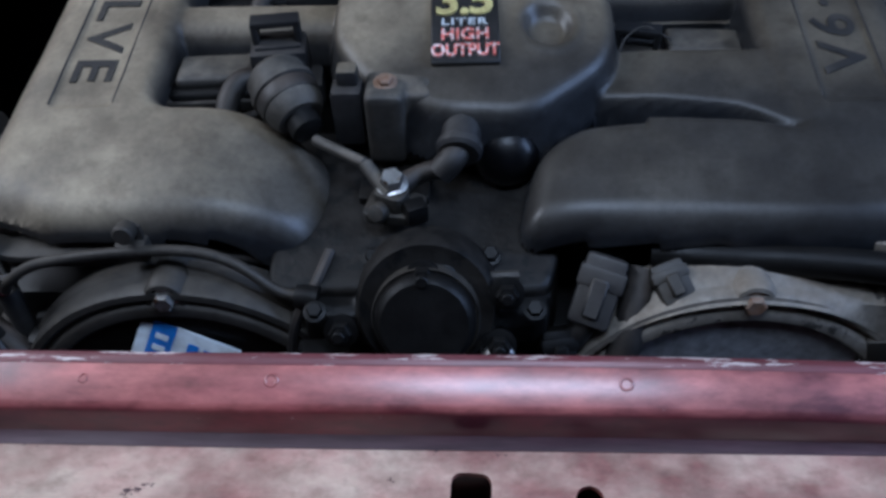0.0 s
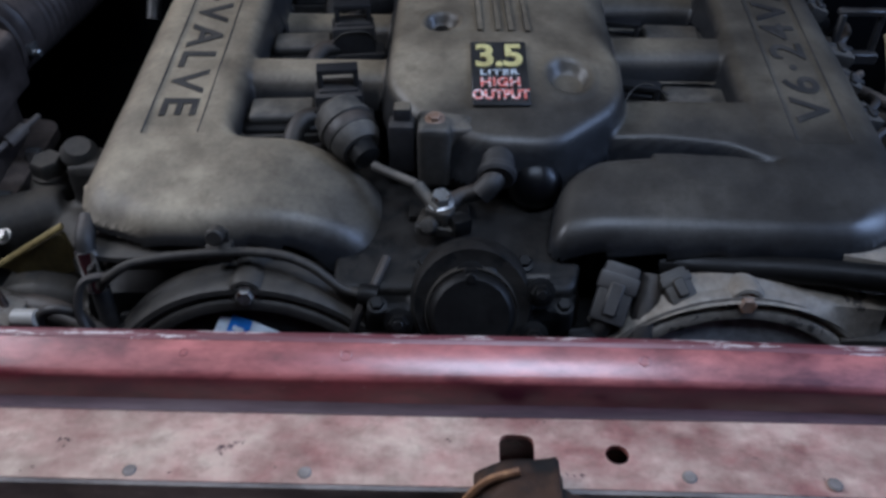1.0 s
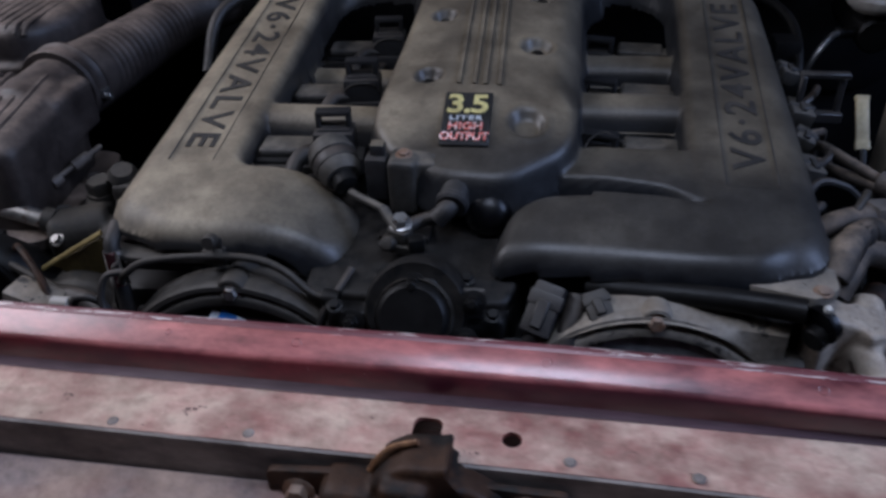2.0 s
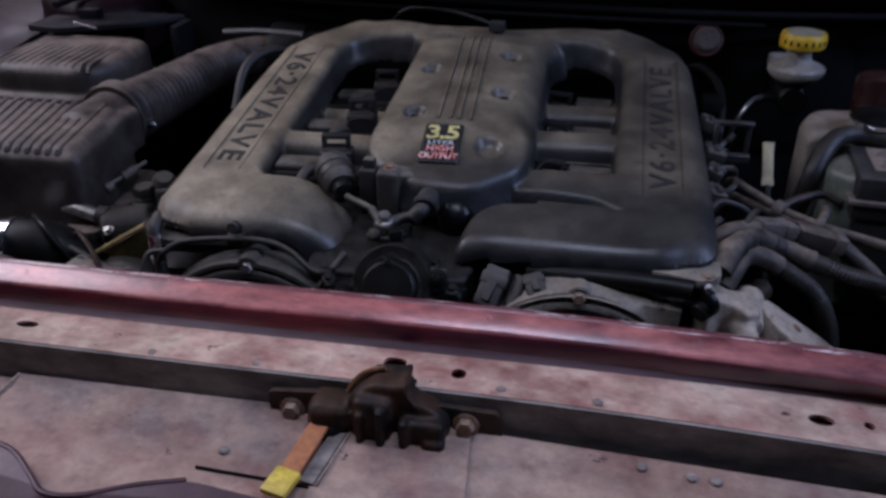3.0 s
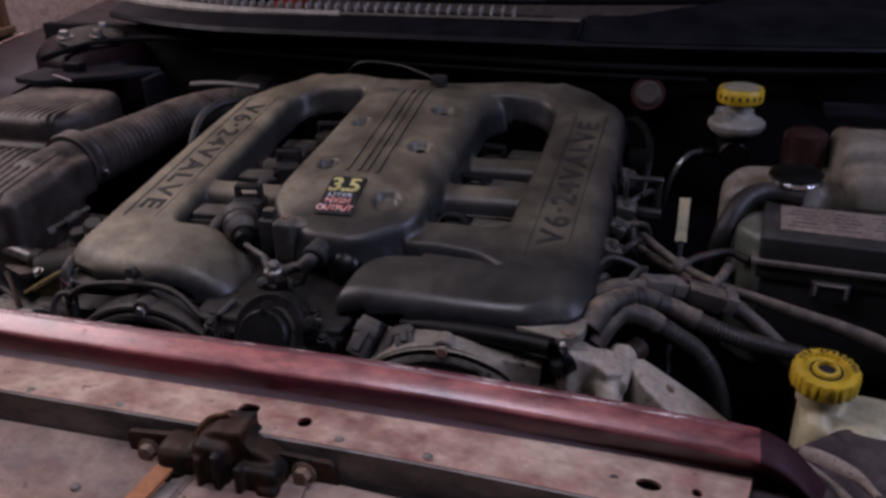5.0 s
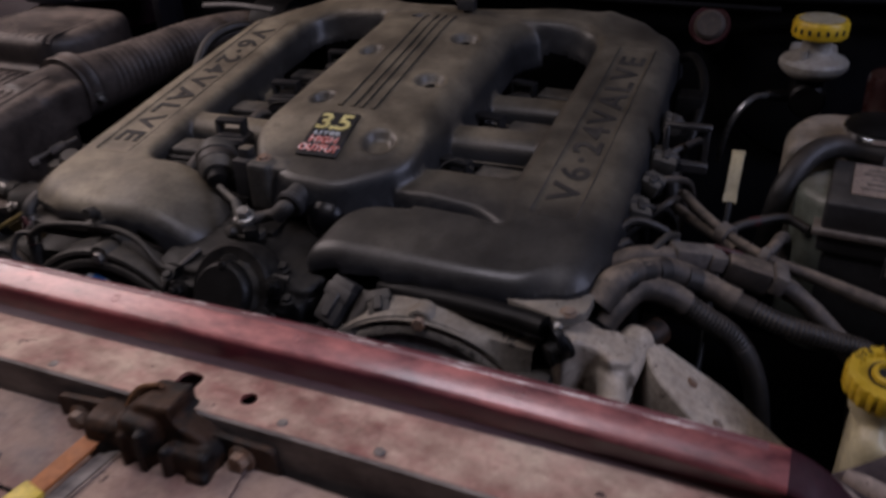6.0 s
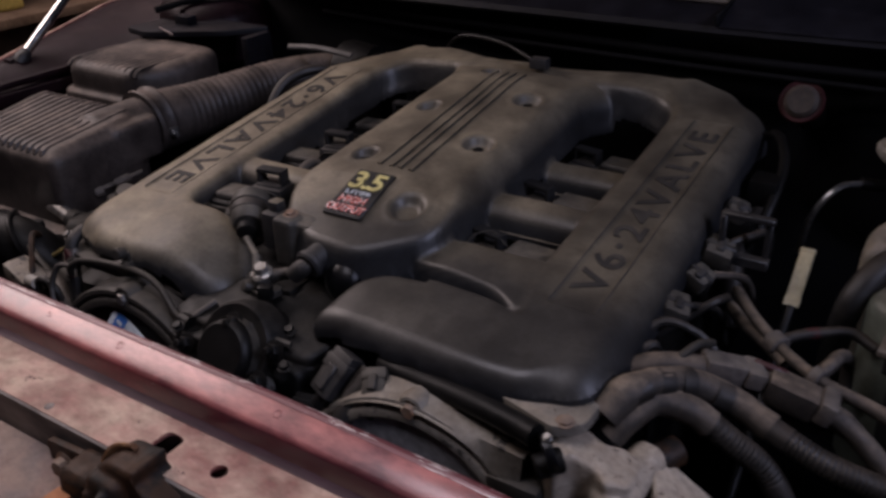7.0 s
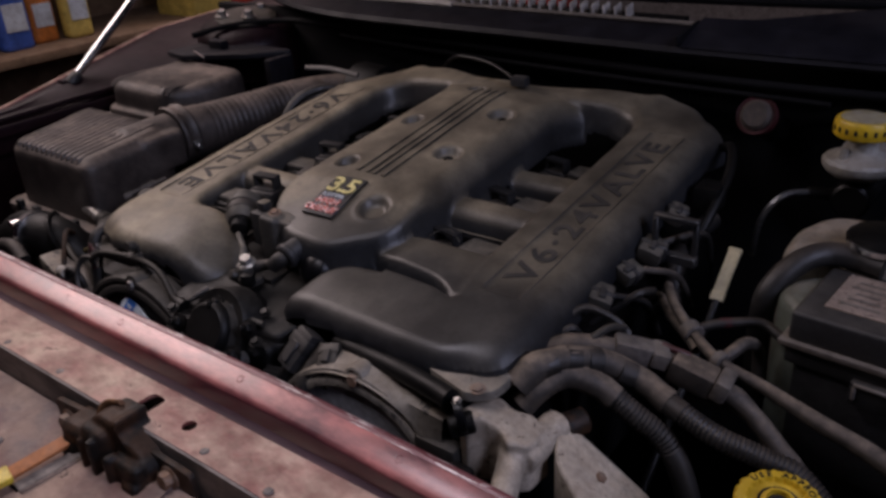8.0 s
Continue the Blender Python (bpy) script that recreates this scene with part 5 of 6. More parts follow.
for y, drop in ((0.462, 0.0), (0.558, 0.006), (0.675, 0.026)):
    injector(0.096, y - 0.004, 0.846 + lean_z(y) - drop, -12, "right injector plugs")
    coil(0.138, y - 0.004, 0.848 + lean_z(y) - drop, -4, "right coils")
solo("sensor_wire", tube([(0.082, 0.437, 0.868), (0.086, 0.448, 0.882), (0.100, 0.458, 0.886), (0.116, 0.452, 0.88)], 0.0008, 6, 6), M_CASTGREY, "thin bare wire loop over a coil", "wire")


def plug(p, size, turn, material, label):
    """A two-part wiring plug with ridges and a cable boot."""
    t = thing("wiring_plug", p, label, "connector", "front wiring plugs")
    m = Matrix.Translation(p) @ pose(0, 0, 0, *turn)
    sx, sy, sz = size
    part("shell", box((0, 0, 0), size, 0.003, 2, m), material, t)
    part("collar", box((0, 0, 0), (sx * 1.12, sy * 0.3, sz * 1.1), 0.002, 2, m @ Matrix.Translation((0, sy * 0.18, 0))), material, t)
    part("catch", box((0, 0, 0), (sx * 0.4, sy * 0.55, sz * 0.25), 0.001, 1, m @ Matrix.Translation((0, -sy * 0.1, sz * 0.55))), material, t)
    part("boot", tube([m @ Vector((0, -sy * 0.45, 0)), m @ Vector((-0.004, -sy * 0.8, -0.006)), m @ Vector((-0.004, -sy * 1.0, -0.03))], sx * 0.3, 10, 5), M_RUBBER, t)
    return t


plug((0.060, 0.290, 0.829), (0.022, 0.038, 0.018), (48, 8, -18), M_PLASTIC, "grey dusty wiring plug hanging by the front cover")
plug((0.097, 0.290, 0.834), (0.018, 0.022, 0.016), (30, -12, 18), M_CASTGREY, "small grey clip plug on the valve cover")
solo("oil_hose", tube([(0.085, 0.300, 0.835), (0.078, 0.280, 0.815), (0.070, 0.262, 0.78), (0.066, 0.255, 0.72)], 0.009, 12, 6), M_RUBBER, "black rubber breather hose going down the front", "hose")
plug((0.040, 0.272, 0.80), (0.018, 0.026, 0.016), (50, 0, 10), M_DARK, "oily black wiring plug low on the front cover")

# ---- air intake side ----
air = thing("air_filter_box", (-0.46, 0.44, 0.80), "dusty black plastic air filter box with a ribbed lid", "air filter")
LID = [(-0.562, 0.380), (-0.392, 0.380), (-0.408, 0.505), (-0.592, 0.512)]
LIDWALL = [(-0.572, 0.374), (-0.386, 0.374), (-0.400, 0.513), (-0.600, 0.518)]
BASEP = [(-0.580, 0.365), (-0.378, 0.365), (-0.388, 0.520), (-0.605, 0.525)]
part("lid", melted(joined(prism(rounded(LID, 0.018), 0.855, lambda x, y: 0.893 + 0.06 * (y - 0.38), 0.010, 4), prism(rounded(LIDWALL, 0.02), 0.806, 0.89, 0.012, 3),
                          prism(rounded([(-0.42, 0.46), (-0.395, 0.46), (-0.395, 0.53), (-0.47, 0.54), (-0.47, 0.48)], 0.012), 0.845, 0.893, 0.008, 3),
                          rod((-0.440, 0.46, 0.870), (-0.440, 0.545, 0.872), 0.034, 28)), 0.003, 4), M_AIRBOX, air)
part("base", prism(rounded(BASEP, 0.02), 0.64, 0.806, 0.003, 2), M_AIRBOX, air)
part("joint_lip", prism(rounded([(-0.588, 0.357), (-0.370, 0.357), (-0.380, 0.527), (-0.612, 0.532)], 0.02), 0.800, 0.810, 0.002, 2), M_AIRBOX, air)
for k in range(13):
    f = (k + 0.6) / 13.4
    a = Vector((-0.561 + 0.158 * f, 0.388, 0.8915))
    b = Vector((-0.588 + 0.172 * f, 0.503, 0.8985))
    part("lid_rib", tube([a - Vector((0, 0.006, 0.007)), a, a.lerp(b, 0.5), b, b + Vector((0, 0.005, -0.006))], 0.0040, 8, 4), M_AIRBOX, air)
for x, y in ((-0.545, 0.358), (-0.50, 0.356), (-0.455, 0.356), (-0.41, 0.356), (-0.374, 0.40), (-0.376, 0.46)):
    part("clip", box((x, y, 0.808), (0.012, 0.008, 0.026), 0.002, 2), M_DARK if y < 0.36 else M_STEEL, air)

duct = thing("intake_duct", (-0.42, 0.66, 0.85), "dusty black corrugated rubber air duct", "air duct")
DP = [(-0.440, 0.545, 0.870), (-0.432, 0.60, 0.869), (-0.418, 0.665, 0.872), (-0.398, 0.735, 0.878), (-0.360, 0.79, 0.882), (-0.32, 0.815, 0.88)]
part("bellows", tube(DP, lambda s: 0.0385 - 0.012 * s, 28, 8, rib=(0.0095, 0.0008, 0.14, 0.62)), M_AIRBOX, duct)
part("collar", lathe([(0.035, -0.012), (0.0408, -0.012), (0.0418, -0.008), (0.0400, -0.004), (0.0400, 0.004), (0.0420, 0.008), (0.0410, 0.012), (0.035, 0.012)], (-0.440, 0.548, 0.872), (0.05, 1, 0.05), 32), M_AIRBOX, duct)
part("clamp_screw", joined(rod((-0.402, 0.548, 0.862), (-0.392, 0.548, 0.862), 0.004, 10), box((-0.399, 0.548, 0.866), (0.006, 0.012, 0.008), 0.001)), M_STEEL, duct)
solo("duct_stay", tube([(-0.385, 0.755, 0.926), (-0.33, 0.750, 0.931), (-0.26, 0.735, 0.932)], 0.0045, 10, 5, flat=0.45), M_PLASTIC, "flat grey stay above the air duct", "bracket")
part("throttle_body", joined(lathe([(0, 0), (0.045, 0), (0.047, 0.01), (0.042, 0.05), (0, 0.05)], (-0.335, 0.815, 0.88), (0.9, 0.1, 0), 28), box((-0.27, 0.80, 0.87), (0.06, 0.07, 0.09), 0.015)), M_DARK, manifold, "dark cast throttle body")
solo("breather_hose", tube([(-0.318, 0.62, 0.86), (-0.315, 0.66, 0.905), (-0.295, 0.70, 0.918), (-0.275, 0.735, 0.905)], 0.0065, 10, 6), M_RUBBER, "thin black breather hose beside the rail", "hose")

res = thing("resonator_box", (-0.53, 0.63, 0.86), "dusty black domed intake resonator with a rim", "resonator")
RP = [(-0.640, 0.560), (-0.486, 0.560), (-0.450, 0.640), (-0.468, 0.722), (-0.642, 0.730)]
part("dome", melted(joined(prism(rounded([(x * 0.93 - 0.036, 0.642 + (y - 0.642) * 0.9) for x, y in RP], 0.03), 0.87, lambda x, y: 0.924 + 0.03 * (y - 0.64), 0.016, 5), prism(rounded(RP, 0.03), 0.83, 0.885, 0.006, 3)), 0.003, 4), M_AIRBOX, res)
part("rim", prism(rounded([(x * 1.03 + 0.016, 0.642 + (y - 0.642) * 1.08) for x, y in RP], 0.03), 0.866, 0.873, 0.002, 2), M_AIRBOX, res)
for k in range(13):
    x = -0.622 + 0.0112 * k
    part("dome_rib", tube([(x, 0.574, 0.914), (x, 0.584, 0.9212), (x, 0.62, 0.9225), (x, 0.66, 0.9228)], 0.0024, 8, 4), M_AIRBOX, res)
solo("wing_bracket", joined(prism(rounded([(-0.655, 0.70), (-0.60, 0.69), (-0.50, 0.745), (-0.455, 0.80), (-0.56, 0.80), (-0.65, 0.78)], 0.012), 0.930, 0.938, 0.002, 2), box((-0.585, 0.755, 0.944), (0.03, 0.018, 0.014), 0.003), box((-0.45, 0.76, 0.90), (0.012, 0.05, 0.07), 0.003)), M_COWL, "grimy sheet metal bracket behind the resonator", "bracket")
solo("bright_clip", tube([(-0.578, 0.700, 0.944), (-0.552, 0.690, 0.943), (-0.535, 0.684, 0.942)], 0.0016, 8, 5), M_CHROME, "shiny metal clip on the bracket", "clip")

# ---- low left corner: hoses, housing, gauge ----
tstat = thing("thermostat_housing", (-0.345, 0.40, 0.80), "dirty grey cast thermostat housing with a hexagon plug", "engine part")
part("casting", melted(joined(rod((-0.372, 0.372, 0.808), (-0.325, 0.392, 0.808), 0.023, 22), rod((-0.340, 0.405, 0.78), (-0.338, 0.412, 0.828), 0.017, 20), rod((-0.325, 0.39, 0.80), (-0.275, 0.345, 0.80), 0.022, 20), box((-0.30, 0.40, 0.835), (0.030, 0.030, 0.04), 0.008), box((-0.285, 0.37, 0.78), (0.05, 0.05, 0.06), 0.01)), 0.0022, 4), M_CASTGREY, tstat)
part("hex_plug", bolt((-0.338, 0.412, 0.829), (-0.05, -0.1, 1), 0.0125, 0.016, 1.15), M_CASTGREY, tstat)
part("side_plug", lathe([(0, 0), (0.012, 0), (0.013, 0.006), (0.009, 0.012), (0, 0.012)], (-0.308, 0.402, 0.852), (0.2, -0.3, 1), 18), M_CASTGREY, tstat)
mp = thing("coolant_pipe", (-0.42, 0.38, 0.815), "shiny metal coolant pipe with rubber hose and band clamp", "pipe")
part("pipe", tube([(-0.358, 0.374, 0.817), (-0.385, 0.376, 0.824), (-0.41, 0.380, 0.827), (-0.435, 0.385, 0.822), (-0.462, 0.39, 0.806), (-0.48, 0.395, 0.77)], 0.0078, 14, 7), M_STEEL, mp)
part("ferrule", lathe([(0.0083, -0.005), (0.0108, -0.005), (0.0112, 0), (0.0108, 0.005), (0.0083, 0.005)], (-0.370, 0.374, 0.823), (1, 0, -0.2), 20), M_CASTGREY, mp)
hose_l = thing("radiator_hose", (-0.44, 0.32, 0.81), "thick black radiator hose with a bright worm clamp", "hose")
part("hose", tube([(-0.53, 0.335, 0.775), (-0.48, 0.328, 0.800), (-0.44, 0.325, 0.808), (-0.405, 0.332, 0.802), (-0.375, 0.345, 0.77)], 0.028, 20, 7), M_DARK, hose_l)
part("worm_clamp", joined(lathe([(0.0284, -0.006), (0.0298, -0.006), (0.0298, 0.006), (0.0284, 0.006)], (-0.442, 0.325, 0.8075), (1, 0.0, 0.12), 32), box((-0.442, 0.300, 0.832), (0.012, 0.012, 0.008), 0.002)), M_CHROME, hose_l, "bright worm clamp")
gauge = thing("yellow_bracket", (-0.33, 0.338, 0.815), "dull yellow triangular metal bracket with a bright edge", "bracket")
part("edge", tube([(-0.362, 0.335, 0.800), (-0.334, 0.340, 0.8165), (-0.305, 0.346, 0.833)], 0.0024, 8, 4, flat=0.6), M_BRASS, gauge)
part("plate", prism(rounded([(-0.360, 0.798), (-0.306, 0.829), (-0.300, 0.796), (-0.336, 0.786)], 0.003), -0.347, -0.343, 0.0005, 1, SIDEWAYS), M_DULLGOLD, gauge, "grimy dark yellow plate")
part("stud", joined(bolt((-0.352, 0.352, 0.818), (-0.2, -0.5, 0.8), 0.0045, 0.005, 1.3)), M_STEEL, gauge)
hc = thing("hose_clamp", (-0.267, 0.298, 0.84), "bright steel band clamp on a short hose", "hose clamp")
part("band", lathe([(0.0062, -0.014), (0.0072, -0.014), (0.0074, 0), (0.0072, 0.014), (0.0062, 0.014)], (-0.268, 0.300, 0.834), (-0.1, 0.2, 0.95), 24), M_CHROME, hc)
part("short_hose", tube([(-0.262, 0.290, 0.79), (-0.265, 0.296, 0.815), (-0.268, 0.300, 0.834), (-0.270, 0.306, 0.852), (-0.272, 0.322, 0.858)], 0.0062, 14, 6), M_RUBBER, hc)
blk = thing("wiring_block", (-0.38, 0.29, 0.79), "pale grey wiring block with a white sleeve", "connector")
part("block", box((-0.340, 0.290, 0.803), (0.042, 0.026, 0.02), 0.004, 2, pose(0, 0, 0, 0, 14, -8)), M_COVER, blk)
part("sleeve", rod((-0.317, 0.280, 0.810), (-0.300, 0.278, 0.812), 0.0058, 16), M_WHITE, blk, "white plastic sleeve")
part("loop", tube([(-0.300, 0.278, 0.806), (-0.296, 0.278, 0.816), (-0.285, 0.278, 0.820), (-0.274, 0.280, 0.812), (-0.270, 0.282, 0.79)], 0.0035, 10, 6), M_RUBBER, blk)
solo("vacuum_hose", tube([(-0.36, 0.31, 0.79), (-0.31, 0.30, 0.80), (-0.275, 0.285, 0.795), (-0.25, 0.27, 0.78)], 0.0085, 12, 6), M_RUBBER, "black vacuum hose in the corner", "hose")
solo("sleeved_wire", joined(rod((-0.412, 0.388, 0.824), (-0.398, 0.408, 0.829), 0.0042, 12), rod((-0.392, 0.419, 0.832), (-0.388, 0.428, 0.834), 0.0055, 12), rod((-0.381, 0.440, 0.839), (-0.372, 0.455, 0.844), 0.005, 12), rod((-0.416, 0.38, 0.822), (-0.366, 0.468, 0.847), 0.0025, 10)), M_LIDEDGE, "pale sleeved wire between air box and pipe", "wire")
solo("alternator_corner", melted(joined(rod((-0.33, 0.32, 0.74), (-0.33, 0.37, 0.74), 0.055, 28), box((-0.27, 0.31, 0.75), (0.05, 0.05, 0.07), 0.012)), 0.003, 4), M_CASTGREY, "dark cast alternator end low in the bay", "alternator")
solo("bay_hose", tube([(-0.47, 0.29, 0.80), (-0.43, 0.285, 0.81), (-0.40, 0.28, 0.80)], 0.008, 12, 6), M_RUBBER, "bent black rubber hose in the front corner", "hose")

# ---- driver side ----
CAPC = Vector((0.391, 0.760, 0.9555))
brake = thing("brake_fluid_reservoir", (0.393, 0.776, 0.87), "milky brake fluid reservoir with a yellow screw cap", "fluid reservoir")
part("tank", joined(lathe([(0, 0), (0.024, 0), (0.0315, 0.006), (0.0348, 0.011), (0.0350, 0.016), (0.0325, 0.019), (0.030, 0.0195), (0.022, 0.0235), (0.0160, 0.027), (0.0150, 0.030), (0.0150, 0.046), (0, 0.046)], (0.391, 0.766, 0.893), (0, 0, 1), 36),
                    box((0.391, 0.80, 0.903), (0.05, 0.06, 0.018), 0.006)), M_WHITE, brake)
part("rib", box((0.379, 0.748, 0.919), (0.008, 0.010, 0.014), 0.003), M_WHITE, brake)
cap = part("cap", lathe([(0, 0), (0.0262, 0), (0.0275, 0.002), (0.0275, 0.014), (0.0255, 0.0175), (0.021, 0.0175)], CAPC - Vector((0, 0, 0.018)), (0, 0, 1), 48, lambda a: 1 + 0.012 * (math.cos(24 * a) > 0.2)), M_YELLOW, brake, "yellow ridged screw cap")
part("cap_top", lathe([(0.0225, -0.0006), (0.0225, 0.0002), (0.02, 0.0014), (0, 0.0012)], CAPC, (0, 0, 1), 36), M_YELLOWTOP, cap, "dusty cap face")
for k in range(7):
    a = -2.6 + 0.32 * k
    m = Matrix.Translation(CAPC + Vector((0.0278 * math.cos(a), 0.0278 * math.sin(a), -0.0095))) @ pose(0, 0, 0, 0, 0, math.degrees(a))
    part("print_bar", box((0, 0, 0), (0.0010, 0.0028, 0.005), 0, 1, m), M_LETTER, cap)
part("master_cylinder", joined(rod((0.391, 0.75, 0.868), (0.391, 0.88, 0.868), 0.019), box((0.391, 0.785, 0.882), (0.03, 0.05, 0.03), 0.006), rod((0.375, 0.76, 0.87), (0.350, 0.75, 0.872), 0.006)), M_DARK, brake)
part("brake_line", tube([(0.352, 0.75, 0.872), (0.335, 0.72, 0.876), (0.318, 0.71, 0.85), (0.31, 0.72, 0.80)], 0.0033, 8, 6), M_STEEL, brake)
boost = thing("brake_booster", (0.40, 0.89, 0.85), "black brake booster drum on the firewall", "brake booster")
part("drum", lathe([(0, 0), (0.098, 0), (0.10, 0.02), (0.06, 0.036), (0, 0.038)], (0.40, 0.902, 0.85), (0, -1, 0), 40), M_BLACK, boost)
part("crimp_ring", lathe([(0.098, 0.004), (0.105, 0.004), (0.105, 0.012), (0.098, 0.014)], (0.40, 0.902, 0.85), (0, -1, 0), 40), M_BLACK, boost)

ORIG, OAX = Vector((0.278, 0.792, 0.932)), Vector((0, -0.9, 0.42)).normalized()
oil = thing("filler_cap", ORIG, "round black filler cap with a dark red ring", "cap")
part("cap", lathe([(0, 0.010), (0.013, 0.011), (0.0165, 0.008), (0.0185, -0.004), (0.016, -0.012), (0, -0.012)], ORIG, OAX, 32), M_CAPFACE, oil)
part("ring", lathe([(0.0190, -0.006), (0.0218, -0.004), (0.0224, 0.002), (0.0210, 0.0055), (0.0190, 0.004)], ORIG, OAX, 36), M_REDRING, oil, "dark red ring")
part("neck", rod(ORIG - 0.012 * OAX, ORIG - 0.09 * OAX, 0.017), M_DARK, oil)

dip_ = thing("dipstick", (0.332, 0.556, 0.83), "yellowed plastic dipstick handle standing upright", "dipstick")
D0, D1 = Vector((0.3325, 0.541, 0.838)), Vector((0.3335, 0.579, 0.873))
dm = aligned(D0, D1 - D0)
dl = (D1 - D0).length
part("handle", joined(box((0, 0, 0), (0.0115, 0.005, dl), 0.0018, 2, dm @ Matrix.Translation((0, 0, dl / 2))), box((0, 0, 0), (0.0125, 0.0065, 0.010), 0.002, 2, dm @ Matrix.Translation((0, 0, 0.004))), box((0, 0, 0), (0.0125, 0.0062, 0.004), 0.001, 1, dm @ Matrix.Translation((0, 0, dl * 0.97)))), M_CREAM, dip_)
part("stem", rod(D0, D0 - 0.20 * (D1 - D0).normalized(), 0.004, 10), M_DARK, dip_)

tank = thing("coolant_tank", (0.47, 0.60, 0.80), "grey-green dusty plastic coolant pressure tank", "coolant tank")
part("lower_shell", melted(joined(prism(rounded([(0.383, 0.532), (0.392, 0.56), (0.42, 0.582), (0.62, 0.60), (0.62, 0.50), (0.41, 0.50)], 0.014), 0.72, lambda x, y: 0.873, 0.014, 5),
                                 box((0.44, 0.60, 0.79), (0.10, 0.06, 0.12), 0.02)), 0.003, 4), M_TANK, tank)
part("upper_shell", melted(joined(prism(rounded([(0.372, 0.575), (0.372, 0.625), (0.392, 0.665), (0.62, 0.70), (0.62, 0.60), (0.42, 0.598)], 0.016), 0.74, lambda x, y: 0.886 + 0.06 * (y - 0.6), 0.012, 5),
                                 rod((0.447, 0.602, 0.86), (0.447, 0.602, 0.897), 0.026, 28)), 0.003, 4), M_TANKTOP, tank, "upper shell brown with dust")
part("pressure_cap", lathe([(0, 0.0), (0.027, 0.0), (0.0275, 0.006), (0.023, 0.0085), (0.017, 0.011), (0, 0.012)], (0.447, 0.600, 0.899), (0, -0.05, 1), 40, lambda a: 1 + 0.03 * (math.cos(8 * a) > 0.3)), M_DARK, tank, "black pressure cap")
part("cap_rim", lathe([(0.0268, 0.0), (0.0284, 0.001), (0.0284, 0.0035), (0.0272, 0.0042)], (0.447, 0.600, 0.899), (0, -0.05, 1), 40, lambda a: 1 + 0.03 * (math.cos(8 * a) > 0.3)), M_CHROME, tank, "bright metal rim of the cap")
part("cap_rim", lathe([(0.0278, 0.0), (0.0292, 0.0005), (0.0292, 0.0035), (0.0278, 0.004)], (0.447, 0.600, 0.8975), (0, -0.05, 1), 40), M_CHROME, tank, "bright chrome cap rim")
solo("overflow_hose", tube([(0.455, 0.578, 0.886), (0.433, 0.583, 0.887), (0.411, 0.579, 0.888), (0.394, 0.563, 0.884), (0.380, 0.545, 0.868), (0.374, 0.538, 0.848), (0.370, 0.55, 0.80), (0.37, 0.56, 0.74)], 0.0105, 14, 7), M_RUBBER, "thick black overflow hose curving round the tank", "hose")
brown = thing("fluid_jar", (0.452, 0.66, 0.93), "dark red-brown translucent jar behind the coolant cap", "jar")
part("jar", lathe([(0, -0.06), (0.022, -0.06), (0.0240, -0.006), (0.0225, 0.002), (0.016, 0.006), (0, 0.007)], (0.460, 0.668, 0.928), (0, 0, 1), 30), M_BROWNCAP, brown)
solo("relay_cover", melted(joined(box((0.548, 0.665, 0.900), (0.118, 0.09, 0.066), 0.022, 4), box((0.565, 0.64, 0.885), (0.14, 0.10, 0.05), 0.02, 4)), 0.003, 3), M_TANKTOP, "tan-grey rounded plastic cover beside the coolant tank", "cover")
solo("relay_tray", box((0.555, 0.700, 0.948), (0.15, 0.05, 0.008), 0.003, 2, pose(0, 0, 0)), M_COWL, "dark grey tray edge behind the cover", "tray")

pdc = thing("fuse_box", (0.50, 0.50, 0.78), "black fuse box with a dusty brown label on its lid", "fuse box")
PM = Matrix.Translation((0.402, 0.487, 0.877)) @ pose(0, 0, 0, 0, 0, -5)


def pbox(c, s, bev, seg=2):
    return box((0, 0, 0), s, bev, seg, PM @ Matrix.Translation(c))


part("lid", pbox((0.105, 0.048, -0.013), (0.20, 0.094, 0.026), 0.004, 3), M_PLASTIC, pdc)
part("lid_skirt", pbox((0.104, 0.048, -0.0275), (0.210, 0.104, 0.005), 0.0015, 2), M_LIDEDGE, pdc, "dusty lid edge")
part("base_upper", pbox((0.106, 0.050, -0.038), (0.204, 0.098, 0.018), 0.003, 2), M_PLASTIC, pdc)
part("base", pbox((0.108, 0.052, -0.095), (0.196, 0.092, 0.10), 0.006, 2), M_PLASTIC, pdc)
part("label", pbox((0.105, 0.054, 0.0006), (0.165, 0.064, 0.0012), 0.0003, 1), M_LABEL, pdc, "worn dusty brown paper label")
for r_ in range(5):
    for q in range(4):
        part("print_bar", pbox((0.045 + 0.04 * q, 0.034 + 0.010 * r_, 0.0014), (0.030 - 0.006 * ((r_ + q) % 3), 0.003, 0.0004), 0, 1), M_LIDEDGE, pdc)
part("latch", pbox((0.075, -0.003, -0.050), (0.036, 0.008, 0.020), 0.002, 2), M_PLASTIC, pdc)
part("latch_loop", joined(pbox((0.075, -0.008, -0.041), (0.030, 0.003, 0.003), 0.0008, 1), pbox((0.061, -0.008, -0.048), (0.003, 0.003, 0.012), 0.0008, 1), pbox((0.089, -0.008, -0.048), (0.003, 0.003, 0.012), 0.0008, 1)), M_LIDEDGE, pdc)
part("latch", pbox((0.165, -0.003, -0.050), (0.036, 0.008, 0.020), 0.002, 2), M_PLASTIC, pdc)

